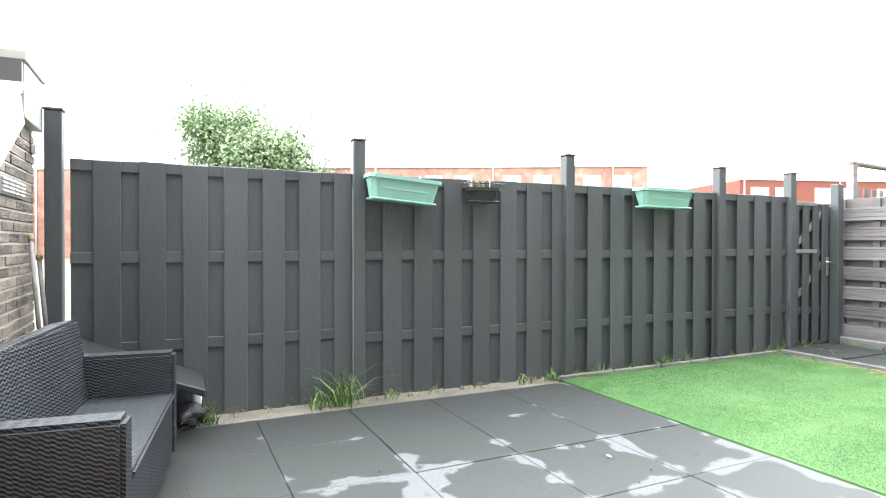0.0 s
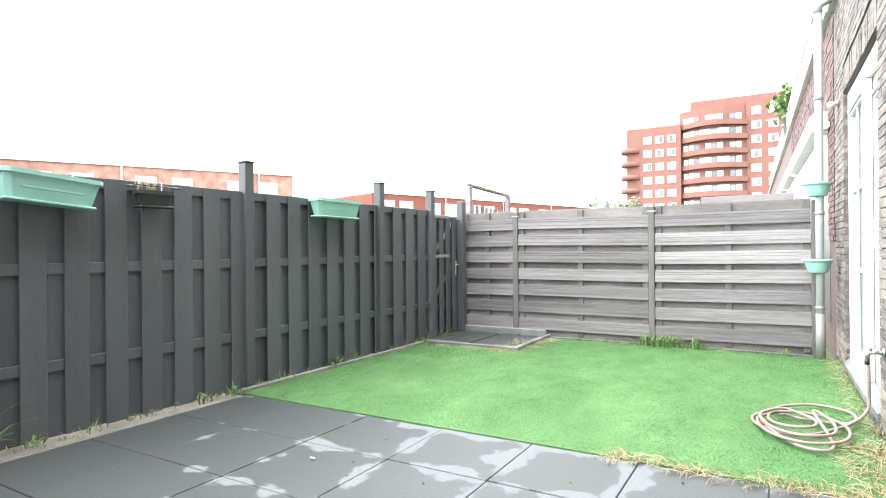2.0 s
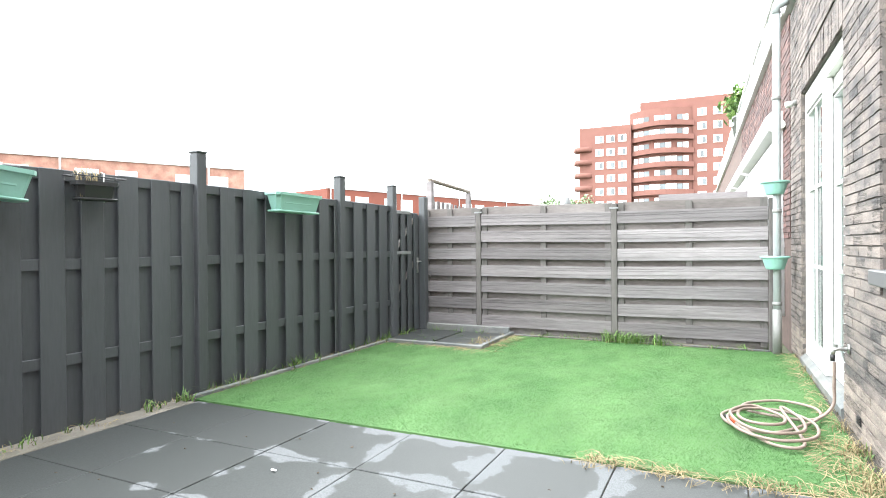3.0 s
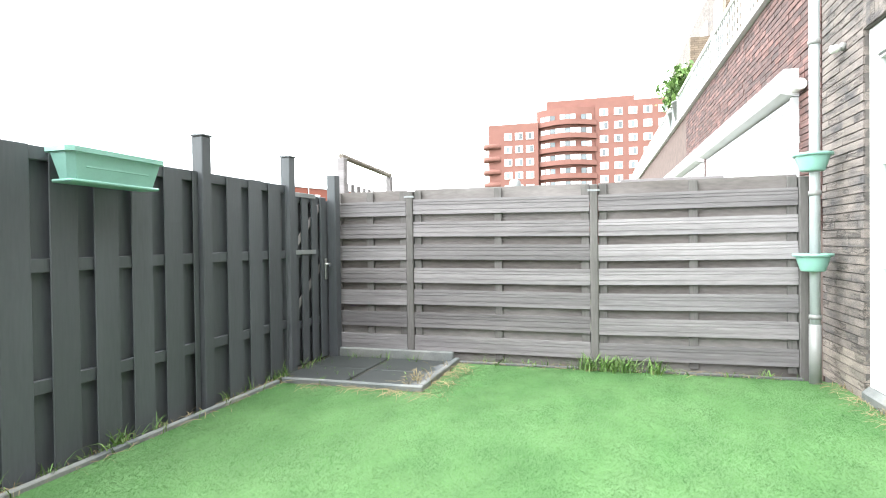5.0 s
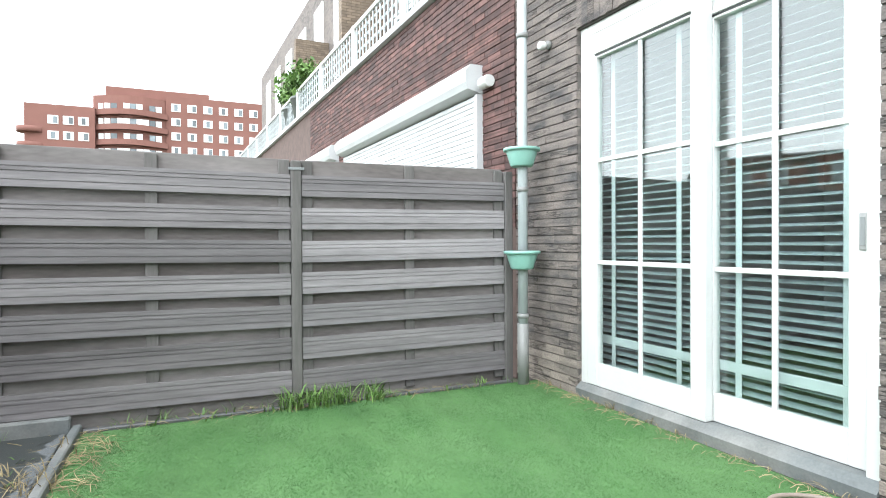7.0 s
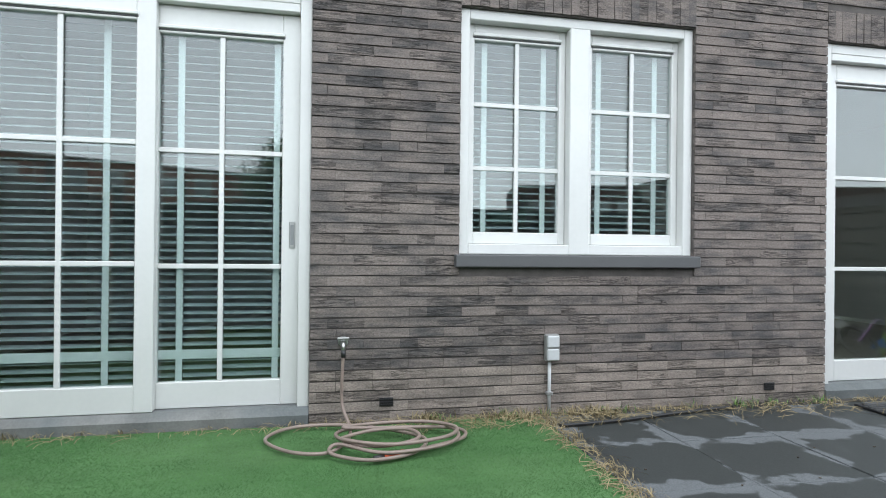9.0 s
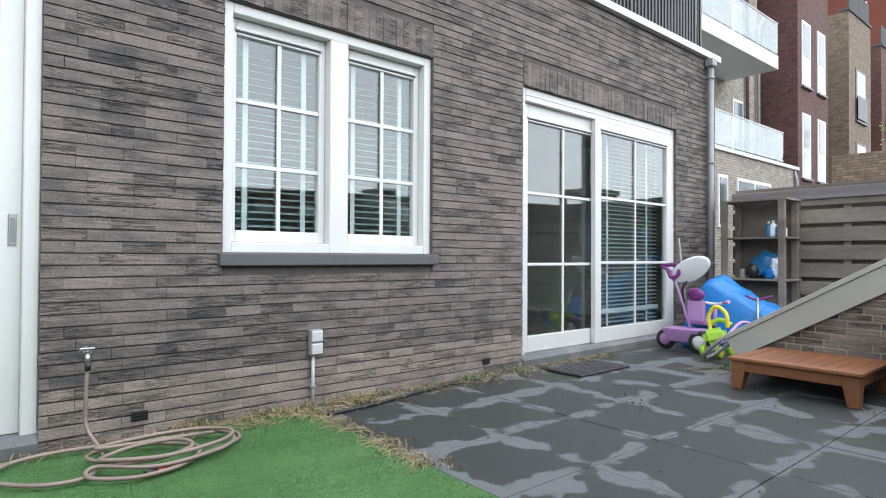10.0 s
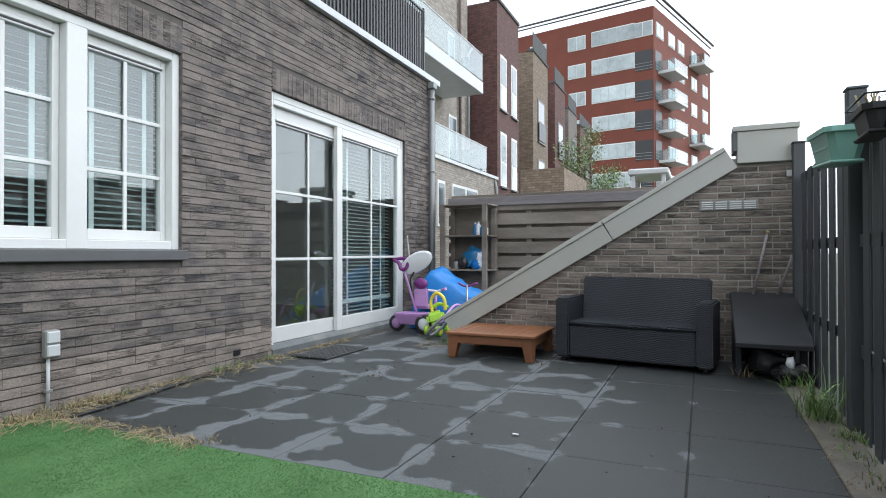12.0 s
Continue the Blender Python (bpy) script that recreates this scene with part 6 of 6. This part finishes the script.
tarp = bmesh.new()
nx, ny = 34, 34
gv = []
for i in range(nx + 1):
    for j in range(ny + 1):
        u, v = i / nx, j / ny
        x, y = 3.22 + 1.27 * u, -9.62 + 0.82 * v
        e = min(u, 1 - u, v, 1 - v)
        k = max(0.0, min(1.0, (u - 0.02) / 0.75))
        top = (0.20 + 0.60 * k) * (1 - 0.35 * abs(v - 0.5))
        z = top * min(1, e / 0.16) ** 0.6 + 0.05 * noise.noise(Vector((x * 5, y * 5, 1))) + 0.015 * noise.noise(Vector((x * 22, y * 22, 3)))
        gv.append(tarp.verts.new((x + 0.02 * noise.noise(Vector((x * 9, y * 9, 5))), y, max(0.01, z))))
for i in range(nx):
    for j in range(ny):
        f = tarp.faces.new((gv[i * (ny + 1) + j], gv[(i + 1) * (ny + 1) + j], gv[(i + 1) * (ny + 1) + j + 1], gv[i * (ny + 1) + j + 1]))
        f.smooth = True
solo("tarpaulin", tarp, M["tarp"], "crumpled bright blue tarpaulin over a heap", "tarpaulin", at=(3.94, -9.2, 0.0))
brm = thing("broom_handle", (4.60, -9.15, 0.1), "pale broom handle leaning beside the patio doors", "broom")
part("shaft", tube([(4.50, -9.05, 0.02), (4.60, -8.98, 1.22)], 0.012, 8), M["pvc"], brm)
part("head", box(4.42, 4.58, -9.09, -9.02, 0.0, 0.06, 0.01), M["black_plastic"], brm)

# ---- shelf and board fence at the end ----
shelf = thing("timber_shelf", (4.1, -10.1, 0.0), "weathered timber shelf unit with toys and bottles", "shelf")
for x in (3.80, 4.46):
    for y in (-9.94, -10.34):
        part("upright", box(x, x + 0.075, y, y + 0.045, 0.0, 1.70, 0.004), M["shelf_wood"], shelf)
for z in (0.25, 0.72, 1.22, 1.675):
    part("shelf_board", box(3.78, 4.55, -10.36, -9.9, z, z + 0.022, 0.003), M["shelf_wood"], shelf)
part("back_board", box(3.80, 4.53, -10.375, -10.361, 0.1, 1.67), M["shelf_wood"], shelf)
for x, w, h, m, lab in ((3.92, 0.05, 0.16, "blue", "blue bottle with a white label"), (3.98, 0.05, 0.2, "cloth_white", "white plastic bottle"), (4.03, 0.05, 0.19, "blue", "blue and white carton"), (3.86, 0.04, 0.14, "cloth_white", "small white bottle")):
    b = thing("bottle", (x, -10.05, 1.242), lab + " on the shelf", "bottle", "shelf bottles")
    part("body", lathe([(w * 0.7, 0), (w * 0.75, 0.02), (w * 0.75, h * 0.7), (w * 0.3, h * 0.85)], 14, Matrix.Translation((x, -10.05, 1.242))), M[m], b)
    part("cap", tube([(x, -10.05, 1.242 + h * 0.85), (x, -10.05, 1.242 + h)], w * 0.3, 10), M["cloth_white"], b)
cr = thing("toy_bag", (4.02, -10.1, 0.742), "blue bag of toys and white plastic on the shelf", "bag")
part("bag", lump(4.08, -10.12, 0.90, 0.16, 0.12, 0.17, 11, 0.45), M["blue"], cr)
part("dark_toy", lump(4.20, -10.0, 0.83, 0.07, 0.05, 0.09, 5, 0.4), M["black_plastic"], cr, "black toy")
part("blue_toy", lump(3.98, -9.99, 0.81, 0.09, 0.05, 0.07, 7, 0.4), M["tarp"], cr, "bright blue toy")
part("sheet", lump(3.93, -10.0, 0.86, 0.07, 0.05, 0.13, 12, 0.4), M["cloth_white"], cr, "white plastic sheet")
jar = thing("glass_jar", (4.32, -10.02, 0.742), "small glass jar on the shelf", "jar")
part("body", lathe([(0.035, 0), (0.04, 0.01), (0.04, 0.1), (0.03, 0.12)], 14, Matrix.Translation((4.32, -10.02, 0.742))), M["pvc"], jar)
part("lid", tube([(4.32, -10.02, 0.862), (4.32, -10.02, 0.88)], 0.034, 12), M["black_plastic"], jar)

ef = thing("board_fence", (2.2, -10.45, 0.0), "weathered horizontal board fence at the end", "fence")
for i in range(8):
    z = 0.12 + i * 0.215
    part("board", box(0.2, 4.62, -10.45, -10.425, z, z + 0.165, 0.003), M["shelf_wood"], ef)
    part("back_board", box(0.2, 4.62, -10.55, -10.53, z + 0.1, z + 0.26, 0.002), M["shelf_wood"], ef)
for x in (0.5, 1.9, 3.3):
    part("post", box(x, x + 0.08, -10.475, -10.455, 0.0, 1.82, 0.004), M["shelf_wood"], ef)
part("top_board", box(0.2, 4.62, -10.424, -10.40, 1.70, 1.83, 0.004), M["grey_wood"], ef)
cn = thing("garden_canopy", (1.75, -12.1, 0.0), "white flat canopy roof in the next garden", "canopy")
part("roof", box(1.45, 2.05, -12.6, -11.6, 2.20, 2.30, 0.02), M["white_metal"], cn)
for x in (1.5, 1.95):
    for y in (-12.55, -11.7):
        part("post", box(x, x + 0.06, y, y + 0.06, -0.06, 2.20, 0.005), M["white_metal"], cn)


# ---- weeds, dry grass, litter ----
def blades(name, spots, material, label, seed, wide=1.0):
    """Tufts of bent grass blades: (x, y, count, height, spread)."""
    g = np.random.default_rng(seed)
    vs, fs = [], []
    for x, y, n, h, s in spots:
        for _ in range(n):
            bx, by = x + g.normal(0, s), y + g.normal(0, s)
            a, hh, ww, ln = g.uniform(0, 6.28), h * g.uniform(0.35, 1.0), wide * g.uniform(0.0015, 0.004), g.uniform(0.25, 1.25)
            dx, dy = math.cos(a), math.sin(a)
            k = len(vs)
            for f, w in ((0, 1), (0.4, 0.9), (0.75, 0.6)):
                r, z = hh * ln * f * f, hh * f * (1 - 0.25 * ln * f)
                vs += [(bx + dx * r - dy * ww * w, by + dy * r + dx * ww * w, z), (bx + dx * r + dy * ww * w, by + dy * r - dx * ww * w, z)]
            vs.append((bx + dx * hh * ln, by + dy * hh * ln, hh * (1 - 0.35 * ln)))
            fs += [(k, k + 1, k + 3, k + 2), (k + 2, k + 3, k + 5, k + 4), (k + 4, k + 5, k + 6)]
    me = bpy.data.meshes.new(name)
    me.from_pydata(vs, [], fs)
    me.materials.append(material)
    return tagged(new(name, me), label, "weeds", kind="stuff")


g = random.Random(12)
spots = [(FENCE_X + 0.05, -6.08, 50, 0.44, 0.06), (FENCE_X + 0.06, -6.25, 30, 0.25, 0.05), (FENCE_X + 0.06, -7.0, 34, 0.2, 0.05)]
spots += [(FENCE_X + g.uniform(-0.04, 0.05), g.uniform(-6.5, -4.3), g.randint(4, 12), g.uniform(0.04, 0.10), 0.025) for _ in range(26)]
spots += [(FENCE_X + g.uniform(0.0, 0.08), g.uniform(-4.3, -0.7), g.randint(4, 14), g.uniform(0.06, 0.2), 0.03) for _ in range(42)]
spots += [(2.95 + g.gauss(0, 0.2), BACK_Y - 0.07 - g.uniform(0, 0.06), 22, 0.2, 0.035) for _ in range(12)]
spots += [(g.uniform(1.7, 4.4), BACK_Y - 0.06, g.randint(3, 9), g.uniform(0.05, 0.13), 0.03) for _ in range(34)]
spots += [(g.uniform(0.4, 1.5), g.uniform(-1.55, -0.5), g.randint(3, 9), g.uniform(0.04, 0.1), 0.03) for _ in range(16)]
spots += [(g.uniform(0.35, 1.4), BACK_Y - 0.13, 8, 0.14, 0.03) for _ in range(8)]
spots += [(WALL_X - 0.03, g.uniform(-6.4, -3.4), g.randint(4, 12), g.uniform(0.04, 0.1), 0.03) for _ in range(30)]
spots += [(3.55 + g.uniform(-0.06, 0.06), GABLE_Y + 0.05, 8, 0.12, 0.03) for _ in range(3)]
blades("weeds", spots, M["weed"], "green weeds and grass tufts along the fences", 3)
broad = [(FENCE_X + 0.09, -6.12, 16, 0.3, 0.04), (FENCE_X + 0.08, -6.3, 8, 0.2, 0.04), (FENCE_X + 0.08, -4.62, 12, 0.12, 0.03), (FENCE_X + 0.08, -4.36, 12, 0.14, 0.03), (FENCE_X + 0.07, -3.1, 14, 0.14, 0.04), (0.40, -7.0, 14, 0.16, 0.04)]
broad += [(2.95 + g.gauss(0, 0.16), BACK_Y - 0.1, 9, 0.2, 0.04) for _ in range(10)]
broad += [(g.uniform(1.8, 4.3), BACK_Y - 0.09, 4, 0.09, 0.03) for _ in range(12)]
broad += [(g.uniform(0.5, 1.5), g.uniform(-1.55, -0.6), 4, 0.08, 0.03) for _ in range(8)]
blades("broad_weeds", broad, M["weed"], "broad-leaved green weeds at the fence foot", 5, 2.2)
dry = [(WALL_X - 0.05 - abs(g.gauss(0, 0.03)), g.uniform(-4.9, -3.5), 14, 0.09, 0.04) for _ in range(30)]
dry += [(WALL_X - 0.05, g.uniform(-7.6, -4.9), 8, 0.06, 0.03) for _ in range(30)]
dry += [(g.uniform(3.3, 4.6), Y0 + g.uniform(-0.06, 0.05), 10, 0.05, 0.04) for _ in range(26)]
dry += [(1.55 + g.uniform(-0.1, 0.12), g.uniform(-1.4, -0.8), 16, 0.13, 0.06) for _ in range(7)]
dry += [(WALL_X - 0.05, g.uniform(-3.4, -0.6), 6, 0.07, 0.03) for _ in range(22)]
dry += [(FENCE_X + g.uniform(-0.03, 0.07), g.uniform(-7.3, -0.7), 5, 0.06, 0.03) for _ in range(40)]
dry += [(0.70, -7.22, 16, 0.18, 0.04), (2.3, -7.05, 10, 0.05, 0.06)]
blades("dry_grass", dry, M["straw"], "dry yellow grass along walls and edges", 4)

def straws(name, zones, material, label, seed):
    """Thin dry stems lying about in tangles: (x0, x1, y0, y1, count, length)."""
    g = np.random.default_rng(seed)
    vs, fs = [], []
    for x0, x1, y0, y1, n, ln in zones:
        for _ in range(n):
            x, y, a, c = g.uniform(x0, x1), g.uniform(y0, y1), g.uniform(0, 6.28), g.normal(0, 0.5)
            w, h, lh = g.uniform(0.0008, 0.0018), g.uniform(0.006, 0.03), ln * g.uniform(0.4, 1.0)
            k = len(vs)
            for f in (0.0, 0.35, 0.7, 1.0):
                aa = a + c * f
                px, py, pz = min(x + math.cos(aa) * lh * f, WALL_X - 0.012), y + math.sin(aa) * lh * f, 0.004 + h * math.sin(math.pi * (0.1 + 0.8 * f))
                vs += [(px - math.sin(aa) * w, py + math.cos(aa) * w, pz), (px + math.sin(aa) * w, py - math.cos(aa) * w, pz + w)]
            fs += [(k + i, k + i + 1, k + i + 3, k + i + 2) for i in (0, 2, 4)]
    me = bpy.data.meshes.new(name)
    me.from_pydata(vs, [], fs)
    me.materials.append(material)
    return tagged(new(name, me), label, "dry grass", kind="stuff")


ZONES = [(4.40, 4.64, -5.0, -3.4, 520, 0.16), (4.50, 4.65, -7.6, -5.0, 300, 0.13), (4.35, 4.62, -6.6, -5.2, 90, 0.18), (3.3, 4.55, Y0 - 0.07, Y0 + 0.06, 320, 0.14), (4.52, 4.64, -3.4, -0.6, 260, 0.12), (1.35, 1.8, -1.7, -0.6, 300, 0.22), (0.4, 1.5, -1.65, -1.5, 120, 0.18), (0.26, 0.46, -8.0, -4.3, 200, 0.08), (0.3, 0.46, -4.3, -0.7, 200, 0.14), (1.6, 4.3, BACK_Y - 0.12, BACK_Y - 0.03, 240, 0.14), (3.4, 3.7, -7.85, -7.5, 60, 0.12)]
straws("dry_stems", ZONES, M["straw"], "tangled dry grass stems lying along the edges", 14)
lf = []
for _ in range(90):
    x, y = (g.uniform(3.1, 3.6), g.uniform(-6.5, -5.9)) if g.random() < 0.5 else (g.uniform(0.5, 4.5), g.uniform(-8.0, -4.4))
    s = g.uniform(0.003, 0.007)
    lf.append((x - s, x + s, y - s * 0.6, y + s * 0.6, 0.001, 0.004))
tagged(new("leaf_litter", boxes_mesh("leaf_litter", lf, M["bark"], 0.002, 9)), "scattered brown leaf crumbs on the slabs", "litter", kind="stuff")
lk = thing("edging_strip", (4.5, -5.0, 0.0), "thin black edging strip beside the house wall", "strip")
part("strip", tube(smooth([(4.38, -4.33, 0.012), (4.42, -4.7, 0.012), (4.52, -5.2, 0.012), (4.60, -5.65, 0.012)], 5), 0.011, 6), M["black_plastic"], lk)
cig = thing("white_scrap", (1.9, -5.1, 0.0), "small white scrap lying on the slabs", "litter")
part("scrap", box(1.885, 1.92, -5.11, -5.098, 0.001, 0.010, 0.003), M["cloth_white"], cig)


# ---- the house stands a little out of square with the garden ----
hinge, skew = Vector((WALL_X, -3.6, 0)), radians(0.9)
HOUSE_PARTS = ("wall_house", "wall_interior", "floor_interior", "ceiling_interior", "roof_t", "wall_upper", "window_1", "door_1", "door_2", "venetian_blind", "downpipe", "pipe_planter", "terrace_railing", "outdoor_socket", "wall_vent", "wall_light", "garden_tap")
for ob in list(bpy.data.objects):
    if ob.parent is None and ob.name.startswith(HOUSE_PARTS):
        ob.location = hinge + Matrix.Rotation(skew, 3, "Z") @ (Vector(ob.location) - hinge)
        ob.rotation_euler.z = skew

# ---- patio slabs, bricks and turf, last ----
slab_me = mesh_of("slab", box(-PITCH / 2 + 0.003, PITCH / 2 - 0.003, -PITCH / 2 + 0.003, PITCH / 2 - 0.003, -0.04, 0.0, 0.003), M["slab"])
rng = random.Random(4)
for i in range(7):
    for k in range(11):
        x, y = X0 + PITCH * (i + 0.5), Y0 - PITCH * (k + 0.5)
        if x + PITCH / 2 > WALL_X + 0.01:
            continue
        if y < GABLE_Y - 0.1 and x < 3.3:
            continue
        piece("slab", slab_me, (x, y, rng.uniform(-0.004, 0.0)), pavement)

bricks = brick_rows(HOUSE_Y0, HOUSE_Y1, 0.0, HOUSE_TOP - 0.055, [(a, b, c, d + 0.225) for a, b, c, d in OPENINGS.values()], 0.0625, 0.217, 0.0080, 11)
near, rest, low, BRICK = 0, [], [], {}
rng = random.Random(21)
for a, b, c, d in bricks:
    cy = (a + b) / 2
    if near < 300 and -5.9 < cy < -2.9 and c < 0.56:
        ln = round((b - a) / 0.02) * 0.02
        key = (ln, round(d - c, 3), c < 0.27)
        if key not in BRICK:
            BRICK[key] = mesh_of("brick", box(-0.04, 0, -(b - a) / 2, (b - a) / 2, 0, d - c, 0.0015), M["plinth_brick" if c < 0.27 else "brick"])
        ob = piece("brick", BRICK[key], (WALL_X + 0.04 + rng.uniform(-0.0015, 0.0015), cy, c + rng.uniform(-0.001, 0.001)), house_wall)
        ob.rotation_euler.z = rng.uniform(-0.003, 0.003)
        near += 1
    else:
        o = rng.uniform(-0.0015, 0.0015)
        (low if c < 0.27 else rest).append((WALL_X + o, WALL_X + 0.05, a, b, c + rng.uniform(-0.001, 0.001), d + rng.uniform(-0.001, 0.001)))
# soldier courses over the openings
for a, b, c, d in OPENINGS.values():
    y = a + 0.002
    n = round((b - a) / 0.0605)
    step = (b - a) / n
    for i in range(n):
        o = rng.uniform(-0.004, 0.003)
        rest.append((WALL_X + o - 0.002, WALL_X + 0.10, a + i * step + 0.0015, a + (i + 1) * step - 0.0015, d + 0.004 + rng.uniform(0, 0.004), d + 0.218))
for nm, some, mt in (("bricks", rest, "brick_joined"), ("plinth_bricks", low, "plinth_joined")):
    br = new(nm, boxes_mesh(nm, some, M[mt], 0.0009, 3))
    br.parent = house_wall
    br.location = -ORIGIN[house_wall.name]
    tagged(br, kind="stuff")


def under_slope(a, b, z):
    """The span of the gable wall's course at height z; along x here."""
    lim = 3.46 - (z + 0.03 - SL[0][1]) / (-slope) if z > 0.06 else 3.46
    return a, min(b, max(a, lim + 0.05))


gbr = brick_rows(0.22, 3.5, 0.0, 1.77, [], 0.0565, 0.217, 0.0115, 17, under_slope, 0.010)
near, rest = 0, []
GB = {}
for a, b, c, d in gbr:
    if b - a < 0.02:
        continue
    if near < 290 and c > 0.55:
        ln = round((b - a) / 0.02) * 0.02
        key = (ln, round(d - c, 3))
        if key not in GB:
            GB[key] = mesh_of("brick", box(-(b - a) / 2, (b - a) / 2, -0.04, 0.0, 0, d - c, 0.003), M["gable_brick"])
        piece("brick", GB[key], ((a + b) / 2, GABLE_Y + rng.uniform(-0.003, 0.004), c), gable)
        near += 1
    else:
        rest.append((a, b, GABLE_Y - 0.04, GABLE_Y + rng.uniform(-0.003, 0.004), c, d))
if rest:
    br = new("bricks", boxes_mesh("bricks_low", rest, M["gable_joined"], 0.001, 5))
    br.parent = gable
    br.location = -ORIGIN[gable.name]
    tagged(br, kind="stuff")

# turf blades
g = np.random.default_rng(8)
n = 520000
bx, by = g.uniform(0.40, WALL_X - 0.05, n), g.uniform(Y0 + 0.012, BACK_Y - 0.09, n)
keep = ~((bx < 1.605) & (by > -1.545))
bx, by = bx[keep], by[keep]
n = len(bx)
a = g.uniform(0, 2 * np.pi, n)
h, w, lean = g.uniform(0.005, 0.0095, n), g.uniform(0.0010, 0.0016, n), g.uniform(0.007, 0.018, n)
la = g.uniform(0, 2 * np.pi, n)
v = np.zeros((n, 3, 3))
v[:, 0] = np.stack([bx - w * np.cos(a), by - w * np.sin(a), np.full(n, 0.003)], -1)
v[:, 1] = np.stack([bx + w * np.cos(a), by + w * np.sin(a), np.full(n, 0.003)], -1)
v[:, 2] = np.stack([bx + lean * np.cos(la), by + lean * np.sin(la), 0.003 + h], -1)
me = bpy.data.meshes.new("turf_blades")
me.from_pydata(v.reshape(-1, 3).tolist(), [], np.arange(3 * n).reshape(-1, 3).tolist())
me.materials.append(M["blade"])
tb = tagged(new("turf_blades", me), "short green artificial grass blades", "grass", kind="stuff")
